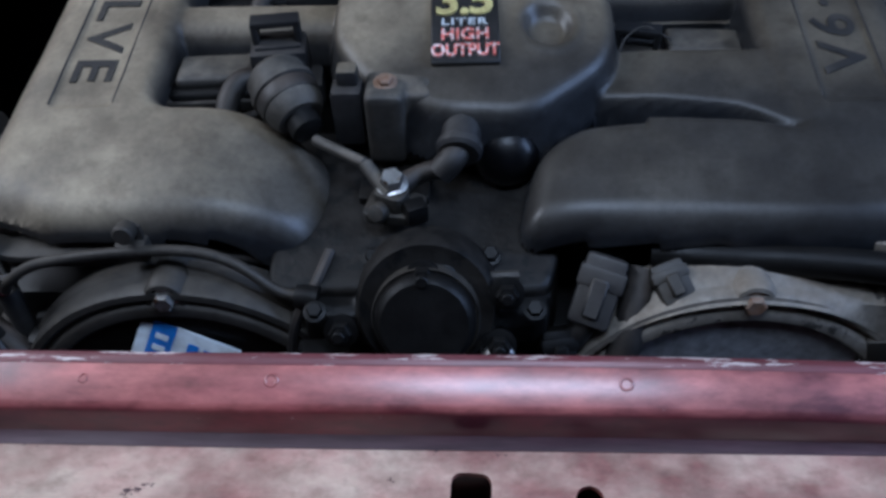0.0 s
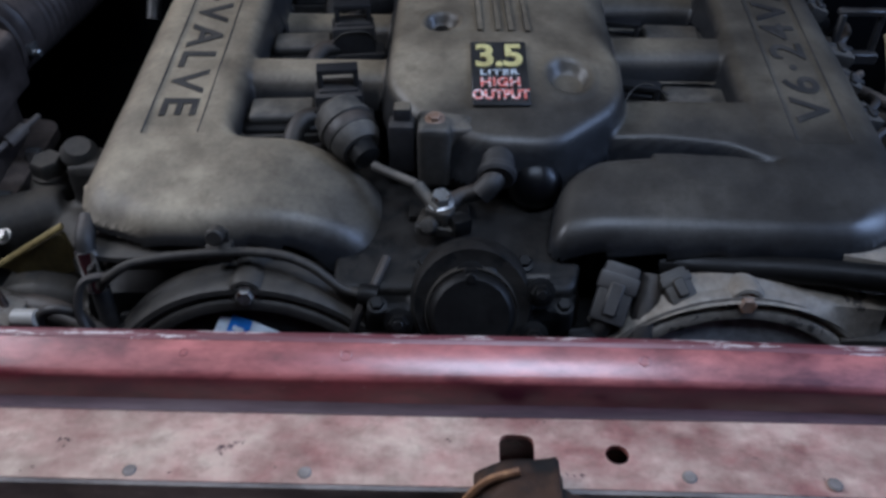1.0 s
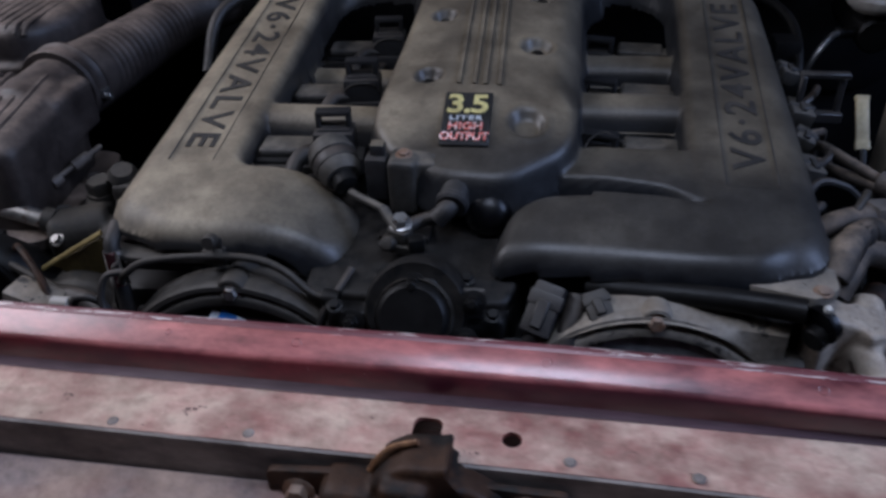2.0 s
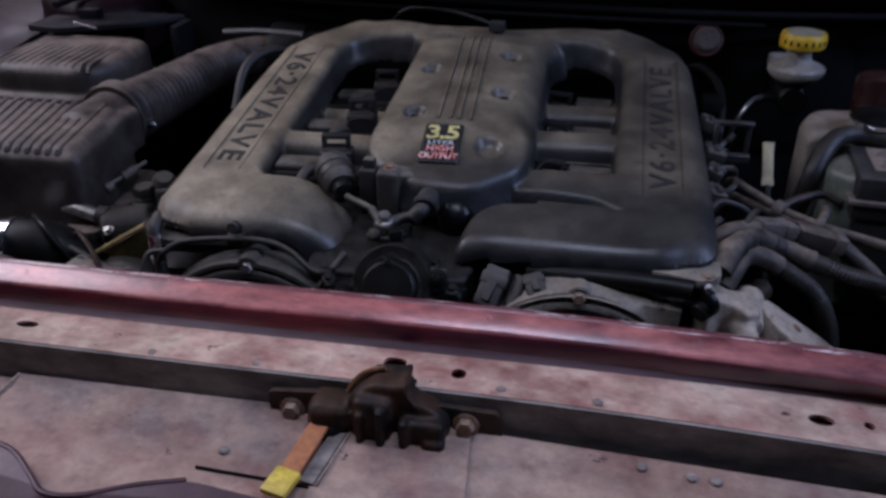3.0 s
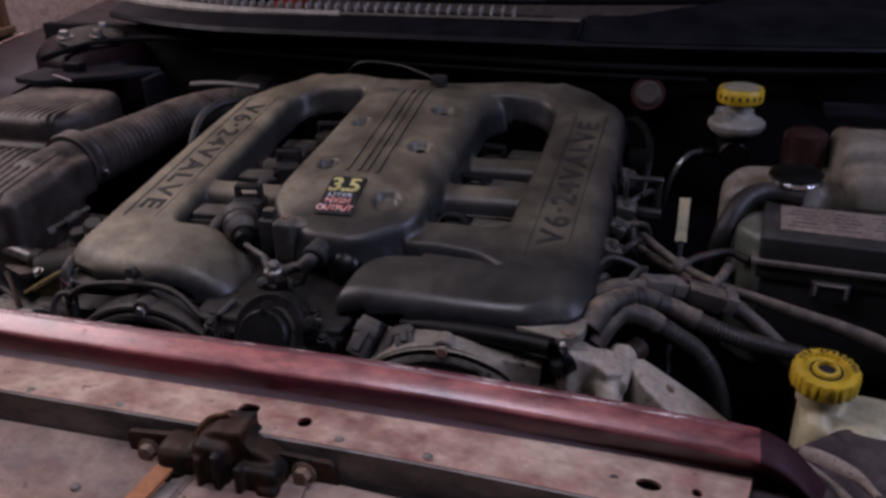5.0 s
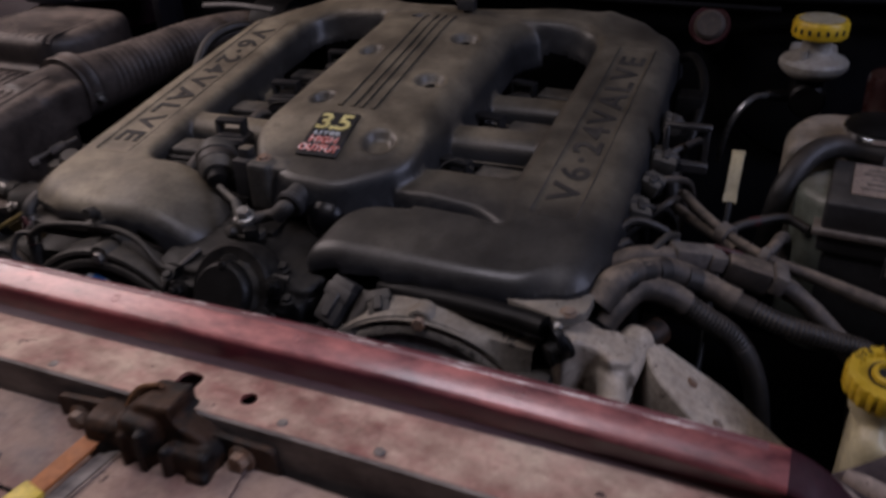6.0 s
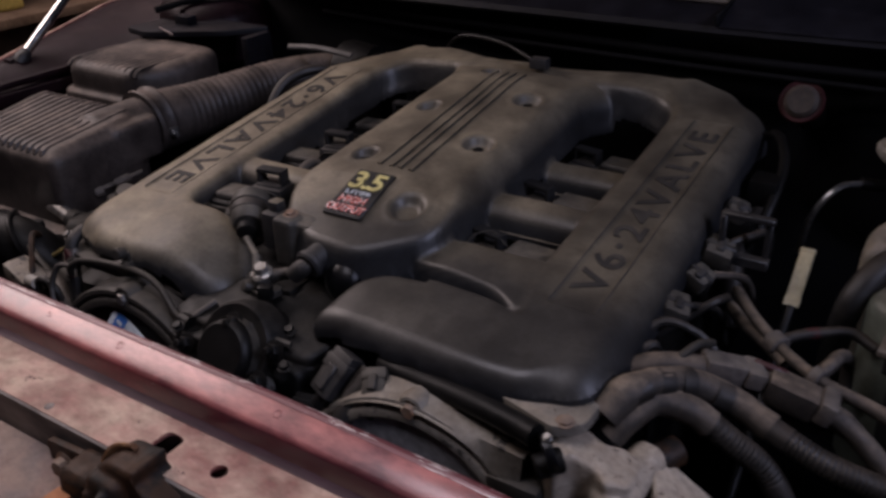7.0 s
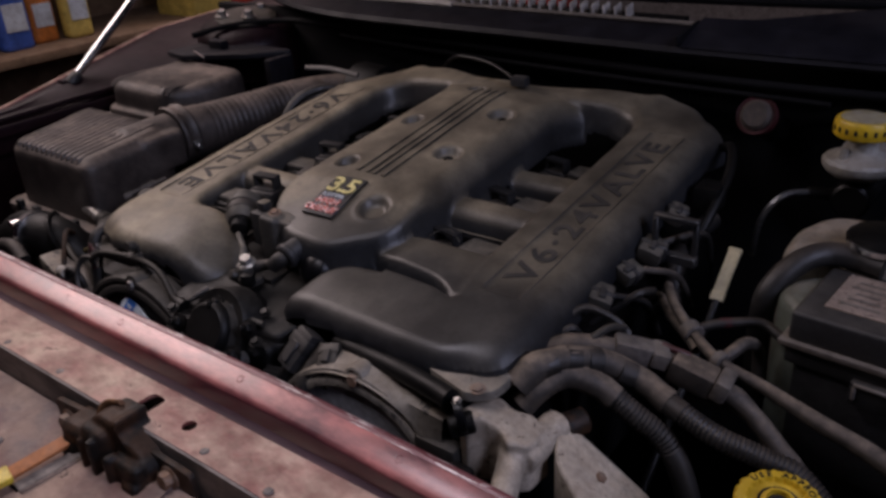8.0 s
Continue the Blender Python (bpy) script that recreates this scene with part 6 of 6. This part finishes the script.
WC = Vector((0.452, 0.320, 0.838))
WAX = Vector((0.0, -0.13, 1)).normalized()
wash = thing("washer_bottle", (0.447, 0.33, 0.74), "cream plastic washer bottle with a big yellow knurled cap", "washer bottle")
part("bottle", melted(joined(lathe([(0, 0), (0.0190, 0), (0.0190, 0.03), (0, 0.03)], WC - 0.036 * WAX, WAX, 30), prism(rounded([(0.434, 0.290), (0.52, 0.288), (0.54, 0.36), (0.440, 0.362)], 0.025), 0.60, lambda x, y: 0.803 - 0.2 * max(0, x - 0.47), 0.016, 4)), 0.0022, 4), M_CREAM, wash)
wcap = part("cap", lathe([(0, -0.018), (0.0232, -0.018), (0.0256, -0.015), (0.0256, -0.002), (0.0244, 0.0), (0.0185, 0.0005), (0.0172, -0.003), (0.0108, -0.003), (0.0100, 0.0), (0.0074, 0.001), (0.0068, -0.003), (0, -0.003)], WC, WAX, 88, lambda a: 1 + 0.045 * (math.cos(22 * a) > 0.0)), M_YELLOW, wash, "bright yellow knurled cap")
wm = aligned(WC, WAX)
for k, ch in enumerate("USE APPROVED"):
    if ch != " ":
        a = math.radians(150 - 13.5 * k)
        part("cap_letter", lettering(ch, 0.0060, 0.0004, wm @ Matrix.Translation((0.0213 * math.cos(a), 0.0213 * math.sin(a), 0.0006)) @ pose(0, 0, 0, 0, 0, math.degrees(a) - 90), 1.0, 1.1), M_LETTER, wcap)
part("cap_swirl", lathe([(0.0110, -0.0025), (0.0128, -0.0018), (0.0128, -0.0030)], WC, WAX, 36), M_LETTER, wcap)
part("cap_slot", box((0, 0, 0), (0.020, 0.007, 0.001), 0.0004, 1, wm @ Matrix.Translation((0, 0, -0.0022)) @ pose(0, 0, 0, 0, 0, 20)), M_LETTER, wcap)

# hoses and looms
def hose(name, pts, r, material, label, category="hose", **extra):
    return solo(name, tube(pts, r, 16, 8, **extra), material, label, category)


fat = thing("wiring_loom", (0.29, 0.36, 0.83), "fat dusty taped wiring loom beside the manifold", "wiring loom")
FAT = [Vector(p) for p in ((0.256, 0.328, 0.845), (0.264, 0.340, 0.856), (0.278, 0.360, 0.858), (0.296, 0.383, 0.850), (0.324, 0.396, 0.836), (0.352, 0.391, 0.827))]
part("core", tube(FAT, lambda s: 0.0118 - 0.002 * s, 16, 8, lumpy=0.16), M_TAPE, fat)
part("end_sleeve", tube([FAT[0], FAT[0].lerp(FAT[1], 0.55), FAT[1]], 0.0128, 16, 5), M_TAPE, fat)
for a, b, f in ((1, 2, 0.45), (2, 3, 0.2), (2, 3, 0.8), (3, 4, 0.7)):
    p, d = FAT[a].lerp(FAT[b], f), (FAT[b] - FAT[a]).normalized()
    part("tape_wrap", tube([p - 0.006 * d, p, p + 0.006 * d], 0.0124 - 0.0006 * a, 14, 3, lumpy=0.1), M_RUBBER, fat)
hose("corrugated_conduit", [(0.345, 0.392, 0.829), (0.366, 0.387, 0.824), (0.393, 0.384, 0.817), (0.425, 0.391, 0.807), (0.448, 0.395, 0.80), (0.47, 0.39, 0.785)], 0.0090, M_RUBBER, "grey corrugated wiring conduit with dusty ribs", "conduit", rib=(0.0036, 0.0011, 0.15, 1.0))
lower = thing("coolant_hose", (0.30, 0.36, 0.82), "dusty black coolant hose arching down into the bay", "hose")
part("hose", tube([(0.262, 0.326, 0.830), (0.270, 0.337, 0.842), (0.282, 0.357, 0.847), (0.303, 0.369, 0.838), (0.316, 0.371, 0.830)], 0.0105, 16, 8, lumpy=0.06), M_TAPE, lower)
part("conduit", tube([(0.312, 0.371, 0.833), (0.330, 0.373, 0.821), (0.356, 0.379, 0.800), (0.375, 0.378, 0.765), (0.385, 0.375, 0.72)], 0.0095, 14, 8, rib=(0.0036, 0.0009, 0.05, 0.45)), M_RUBBER, lower, "ribbed black sleeve")
loom2 = thing("injector_loom", (0.33, 0.42, 0.82), "dusty taped loom with pale box connectors", "wiring loom")
part("loom", tube([(0.250, 0.372, 0.850), (0.276, 0.387, 0.857), (0.302, 0.405, 0.850), (0.333, 0.424, 0.840), (0.368, 0.424, 0.833), (0.392, 0.428, 0.822), (0.42, 0.425, 0.80), (0.45, 0.42, 0.765), (0.46, 0.42, 0.70)], 0.0085, 12, 8, lumpy=0.2), M_TAPE, loom2)
part("connector", box((0.312, 0.412, 0.849), (0.034, 0.020, 0.018), 0.004, 2, pose(0, 0, 0, 0, 14, 30)), M_LIDEDGE, loom2, "pale dusty box connector")
part("connector_step", box((0.330, 0.421, 0.846), (0.014, 0.024, 0.014), 0.003, 2, pose(0, 0, 0, 0, 14, 26)), M_LIDEDGE, loom2)
part("connector", box((0.357, 0.424, 0.836), (0.036, 0.024, 0.020), 0.004, 2, pose(0, 0, 0, 0, 14, 4)), M_TAPE, loom2)
part("connector_rib", box((0.380, 0.426, 0.833), (0.012, 0.026, 0.018), 0.003, 2, pose(0, 0, 0, 0, 18, 4)), M_LIDEDGE, loom2)
part("tag", box((0.340, 0.430, 0.849), (0.024, 0.005, 0.004), 0.001, 1, pose(0, 0, 0, 0, 14, 12)), M_REDRING, loom2, "faded red tag")
part("tail", tube([(0.285, 0.392, 0.862), (0.294, 0.405, 0.868), (0.300, 0.420, 0.862)], 0.003, 8, 5), M_CASTGREY, loom2)
tie = thing("tied_wires", (0.33, 0.47, 0.84), "pair of dusty sleeved wires joined by a pale tie", "wires")
part("wire", tube([(0.292, 0.552, 0.82), (0.291, 0.532, 0.845), (0.311, 0.499, 0.846), (0.335, 0.477, 0.840), (0.368, 0.449, 0.838), (0.406, 0.445, 0.829), (0.448, 0.434, 0.822), (0.495, 0.425, 0.813), (0.56, 0.40, 0.80)], lambda s: 0.0046 + 0.009 * max(0, s - 0.55), 12, 8, lumpy=0.06), M_TAPE, tie)
part("wire", tube([(0.262, 0.56, 0.80), (0.281, 0.538, 0.828), (0.307, 0.503, 0.833), (0.335, 0.474, 0.834), (0.345, 0.464, 0.832)], 0.005, 12, 8, lumpy=0.06), M_TAPE, tie)
part("wire", tube([(0.333, 0.480, 0.836), (0.345, 0.490, 0.842), (0.362, 0.50, 0.845), (0.382, 0.510, 0.845), (0.40, 0.505, 0.84)], 0.0045, 10, 8), M_RUBBER, tie)
part("wire", tube([(0.366, 0.450, 0.834), (0.374, 0.463, 0.841), (0.379, 0.479, 0.842), (0.384, 0.498, 0.828), (0.386, 0.50, 0.80)], 0.0052, 10, 8), M_TAPE, tie)
part("pale_tie", lathe([(0.0078, -0.006), (0.009, -0.005), (0.009, 0.005), (0.0078, 0.006), (0.004, 0.006), (0.004, -0.006)], (0.3345, 0.4775, 0.8395), (0.75, -0.6, -0.1), 16), M_LIDEDGE, tie)
part("pale_tie", lathe([(0.007, -0.004), (0.008, -0.003), (0.008, 0.003), (0.007, 0.004), (0.004, 0.004), (0.004, -0.004)], (0.368, 0.4495, 0.838), (0.8, -0.3, -0.1), 16), M_LIDEDGE, tie)
part("red_mark", tube([(0.352, 0.495, 0.8437), (0.360, 0.499, 0.8447)], 0.0048, 10, 3), M_REDRING, tie)
for k, pts in enumerate(([(0.245, 0.40, 0.85), (0.262, 0.42, 0.868), (0.285, 0.428, 0.862), (0.30, 0.43, 0.85)], [(0.248, 0.385, 0.84), (0.262, 0.40, 0.860), (0.268, 0.41, 0.84), (0.27, 0.41, 0.81)], [(0.25, 0.46, 0.83), (0.27, 0.47, 0.848), (0.285, 0.48, 0.86), (0.29, 0.50, 0.855)])):
    solo("sensor_wire", tube(pts, 0.0035, 8, 8), M_RUBBER, "thin black sensor wire beside the rail", "wire")
hose("fuel_hose", [(0.262, 0.60, 0.80), (0.285, 0.62, 0.86), (0.288, 0.68, 0.90), (0.270, 0.74, 0.91), (0.25, 0.76, 0.90)], 0.005, M_DARK, "thin black fuel hose behind the rail")
hose("heater_hose", [(0.285, 0.56, 0.79), (0.275, 0.59, 0.83), (0.268, 0.63, 0.845), (0.27, 0.70, 0.84)], 0.010, M_RUBBER, "dark heater hose beside the engine")
rel = thing("relay_bracket", (0.30, 0.55, 0.86), "dark plastic relay frame on the inner wing", "bracket")
part("frame", joined(box((0.270, 0.545, 0.885), (0.005, 0.006, 0.04), 0.001, 1), box((0.305, 0.552, 0.886), (0.005, 0.006, 0.04), 0.001, 1), box((0.288, 0.548, 0.905), (0.042, 0.008, 0.005), 0.001, 1), box((0.288, 0.548, 0.866), (0.042, 0.010, 0.009), 0.001, 1)), M_PLASTIC, rel)
part("relay", box((0.270, 0.60, 0.87), (0.028, 0.02, 0.02), 0.003, 2), M_DARK, rel)
part("relay", box((0.278, 0.66, 0.885), (0.026, 0.03, 0.026), 0.004, 2), M_DARK, rel)

# brackets at the front right of the engine
alu = thing("front_bracket", (0.27, 0.30, 0.79), "dusty cast aluminium bracket at the front of the engine", "bracket")
slab = [(0.2335, 0.281), (0.2365, 0.301), (0.250, 0.314), (0.264, 0.311), (0.275, 0.319), (0.292, 0.316), (0.290, 0.290), (0.276, 0.280), (0.268, 0.286), (0.254, 0.284), (0.244, 0.275)]
part("casting", melted(joined(prism(rounded(slab, 0.004), 0.785, lambda x, y: 0.842 - 0.4 * max(0.0, x - 0.252), 0.003, 3),
                              rod((0.282, 0.290, 0.8125), (0.287, 0.338, 0.8150), 0.0125, 24), lathe([(0.012, -0.006), (0.0140, -0.005), (0.0140, 0.005), (0.012, 0.006)], (0.2865, 0.331, 0.8145), (0.1, 1, 0.05), 24),
                              rod((0.276, 0.290, 0.815), (0.286, 0.256, 0.795), 0.0105, 20), rod((0.286, 0.258, 0.795), (0.300, 0.245, 0.78), 0.011, 20)), 0.0016, 4), M_ALU, alu)
part("arm", prism(rounded([(0.286, 0.336), (0.302, 0.341), (0.36, 0.347), (0.42, 0.335), (0.42, 0.285), (0.345, 0.283), (0.303, 0.302)], 0.008), 0.60, lambda x, y: 0.824 - 0.70 * (x - 0.29), 0.005, 3), M_ALU, alu, "dusty tan webbed arm")
for x, y in ((0.33, 0.322), (0.352, 0.30)):
    part("rust_spot", bolt((x, y, 0.8225 - 0.70 * (x - 0.29)), (0.57, 0, 0.82), 0.0045, 0.003, 1.4), M_RUSTBOLT, alu)
part("port", rod((0.292, 0.336, 0.815), (0.302, 0.352, 0.817), 0.0105, 18), M_RUSTIRON, alu, "rusty pipe port")
part("stud", bolt((0.2455, 0.249, 0.8035), (0, -1, 0.1), 0.007, 0.008), M_RUSTBOLT, alu)
part("dark_ear", joined(box((0.245, 0.262, 0.79), (0.02, 0.02, 0.03), 0.004), rod((0.232, 0.262, 0.79), (0.232, 0.248, 0.79), 0.012)), M_DARK, alu)
org = thing("band_clamp", (0.240, 0.273, 0.85), "black band clamp with a shiny edge", "hose clamp")
part("band", lathe([(0.0112, -0.003), (0.0130, -0.003), (0.0135, 0), (0.0130, 0.003), (0.0112, 0.003)], (0.2405, 0.276, 0.844), (0.75, 0.6, 0.2), 28), M_GLOSS, org)
part("screw", bolt((0.2405, 0.2735, 0.8580), (-0.2, -0.5, 1), 0.0026, 0.003, 1.2), M_STEEL, org)
part("pipe_end", rod((0.234, 0.270, 0.834), (0.248, 0.282, 0.838), 0.0085, 20), M_DARK, org)
solo("vacuum_line", tube([(-0.150, 0.790, 0.925), (-0.142, 0.785, 0.948), (-0.115, 0.780, 0.963), (-0.06, 0.765, 0.964), (-0.02, 0.745, 0.960), (0.0, 0.733, 0.957)], 0.0024, 10, 8), M_GLOSS, "thin glossy black vacuum line behind the plenum", "hose")
solo("vacuum_joint", box((0.006, 0.738, 0.953), (0.022, 0.014, 0.013), 0.003, 2), M_PLASTIC, "small black vacuum joint behind the plenum", "connector")
solo("pulley_mass", joined(rod((0.10, 0.275, 0.62), (0.10, 0.30, 0.62), 0.07, 32), rod((-0.10, 0.275, 0.60), (-0.10, 0.30, 0.60), 0.06, 32)), M_DARK, "dark belt pulleys deep in front of the engine", "pulley")

# ---- small wires and plugs ----
for pts, r, wire_mat, say in (([(-0.43, 0.345, 0.832), (-0.405, 0.322, 0.836), (-0.385, 0.312, 0.822), (-0.372, 0.312, 0.80)], 0.003, M_DARK, "thin black wire in the front corner"),
                              ([(-0.405, 0.335, 0.818), (-0.385, 0.325, 0.812), (-0.362, 0.318, 0.806), (-0.335, 0.312, 0.798), (-0.31, 0.308, 0.785)], 0.0036, M_CASTGREY, "dusty taped wire in the front corner"),
                              ([(-0.39, 0.345, 0.81), (-0.365, 0.322, 0.830), (-0.338, 0.30, 0.820), (-0.322, 0.285, 0.80)], 0.003, M_RUSTIRON, "rusty thin pipe in the front corner"),
                              ([(-0.262, 0.268, 0.795), (-0.272, 0.276, 0.818), (-0.268, 0.285, 0.836), (-0.25, 0.290, 0.838)], 0.0028, M_RUBBER, "thin black wire by the cam cover"),
                              ([(-0.104, 0.272, 0.80), (-0.098, 0.276, 0.822), (-0.088, 0.288, 0.836), (-0.082, 0.306, 0.842)], 0.0030, M_RUBBER, "thin black wire beside the coolant outlet"),
                              ([(0.258, 0.455, 0.862), (0.272, 0.47, 0.858), (0.285, 0.50, 0.84), (0.29, 0.52, 0.80)], 0.0030, M_RUBBER, "thin dusty wire beside the rail"),
                              ([(0.262, 0.50, 0.866), (0.280, 0.51, 0.868), (0.296, 0.54, 0.852), (0.30, 0.57, 0.81)], 0.0032, M_TAPE, "thin dusty wire beside the rail"),
                              ([(0.265, 0.54, 0.872), (0.285, 0.56, 0.880), (0.298, 0.60, 0.87), (0.295, 0.63, 0.83)], 0.0034, M_RUBBER, "thin dusty wire beside the rail")):
    solo("sensor_wire", tube(pts, r, 8, 7, lumpy=0.1), wire_mat, say, "wire")
for p, size, turn in (((0.262, 0.452, 0.863), (0.020, 0.026, 0.015), (10, 18, 20)), ((0.267, 0.498, 0.867), (0.018, 0.022, 0.014), (4, 22, -14)), ((0.270, 0.540, 0.872), (0.022, 0.028, 0.016), (8, 14, 6)), ((0.268, 0.60, 0.885), (0.018, 0.024, 0.014), (8, 20, 12))):
    t = thing("side_plug", p, "dusty grey wiring plug under the rail edge", "connector", "plugs beside the rail")
    m = Matrix.Translation(p) @ pose(0, 0, 0, *turn)
    part("shell", box((0, 0, 0), size, 0.003, 2, m), M_DRUM, t)
    part("collar", box((0, 0, 0), (size[0] * 1.15, 0.005, size[2] * 1.15), 0.001, 1, m), M_PLASTIC, t)
    part("catch", box((0, 0, 0), (0.006, 0.012, 0.004), 0.001, 1, m @ Matrix.Translation((0, -0.003, size[2] * 0.55))), M_PLASTIC, t)
for p in ((-0.085, 0.2665, 0.838), (0.026, 0.2700, 0.836), (-0.058, 0.300, 0.8425), (0.004, 0.302, 0.8425)):
    solo("casting_bolt", bolt(p, (0, -0.35, 0.95), 0.0042, 0.0045, 1.4), M_DARK, "greasy hexagon bolt on the front casting", "bolt", "bolts on the casting")

# ---- what stands beyond the car ----
rack = thing("storage_shelf", (-1.95, 1.35, 0), "cluttered dark wooden shelf along the garage wall", "shelf")
for z in (0.48, 0.75, 1.22):
    part("board", box((-1.95, 1.25, z), (0.42, 1.3, 0.025), 0.003), M_WOOD, rack)
part("back_board", box((-2.15, 1.25, 0.65), (0.012, 1.3, 1.2), 0.002), M_WOOD, rack)
for y in (0.62, 1.88):
    part("upright", box((-1.95, y, 0.65), (0.40, 0.03, 1.3), 0.003), M_WOOD, rack)


def jug(x, y, z, h, w, material, cap_mat, label):
    """A moulded bottle with a neck, a cap and a printed band."""
    t = thing("oil_bottle", (x, y, z), label, "bottle", "bottles on the shelf")
    bm = melted(joined(prism(rounded([(x - w * 0.35, y - w / 2), (x + w * 0.35, y - w / 2), (x + w * 0.35, y + w / 2), (x - w * 0.35, y + w / 2)], 0.02), z, z + h * 0.72, 0.02, 3), rod((x, y, z + h * 0.6), (x, y, z + h * 0.88), w * 0.16, 16)), 0.006, 4)
    part("body", bm, material, t)
    part("cap", lathe([(0, 0), (w * 0.2, 0), (w * 0.2, h * 0.1), (0, h * 0.11)], (x, y, z + h * 0.87), (0, 0, 1), 18), cap_mat, t)
    part("print_band", box((x + w * 0.36, y, z + h * 0.36), (0.003, w * 0.7, h * 0.3), 0.001, 1), M_CARD, t)
    return t


for k, (y, h, w, a, b) in enumerate(((0.80, 0.27, 0.11, M_BLUEPL, M_CARD), (0.93, 0.24, 0.10, M_BLUEPL, M_ORANGEPL), (1.04, 0.25, 0.09, M_BLUEPL, M_CARD), (1.14, 0.22, 0.08, M_ORANGEPL, M_BLACK), (1.235, 0.25, 0.08, M_BOXYELLOW, M_REDPL))):
    jug(-1.86 - 0.03 * (k % 2), y, 0.7625, h, w, a, b, ("blue", "blue", "blue", "orange", "yellow")[k] + " plastic bottle on the garage shelf")
solo("cardboard_box", box((-1.85, 1.66, 0.88), (0.2, 0.15, 0.235), 0.004), M_BOXYELLOW, "yellow card box on the garage shelf", "box")
solo("red_case", box((-1.87, 1.81, 0.82), (0.18, 0.11, 0.115), 0.012, 3), M_REDPL, "red plastic case on the garage shelf", "case")
for y, x, s in ((0.8, -1.85, 0.10), (1.05, -1.88, 0.09), (1.28, -1.84, 0.10), (1.52, -1.86, 0.08), (1.75, -1.85, 0.1)):
    bm = bmesh.new()
    bmesh.ops.create_icosphere(bm, subdivisions=3, radius=s)
    for v in bm.verts:
        v.co *= 1 + 0.35 * noise.noise(v.co * 14 + Vector((y * 9, x, 0)))
        v.co.z = max(v.co.z * 0.75, -s * 0.5)
    bmesh.ops.translate(bm, vec=(x, y, 0.4925 + s * 0.5), verts=bm.verts)
    solo("shop_rag", bm, M_RAG, "crumpled grey shop rag on the lower shelf", "rag")
solo("red_cabinet", joined(box((-2.1, 4.15, 0.5), (0.5, 0.5, 1.0), 0.02), box((-1.84, 4.15, 0.7), (0.01, 0.46, 0.2), 0.005), box((-1.84, 4.15, 0.4), (0.01, 0.46, 0.3), 0.005)), M_REDPL, "red tool cabinet against the tiled wall", "cabinet")

# tiles of the left wall
tile_me = to_mesh("tile", box((0, 0, 0), (0.02, 0.592, 0.392), 0.004, 1), M_TILE)
for r_ in range(7):
    for c_ in range(11):
        t = new("tile", tile_me)
        t.parent = wall_left
        t.location = (-2.443, -1.0 + 0.6 * c_ + 0.3 * (r_ % 2), 0.2 + 0.4 * r_)
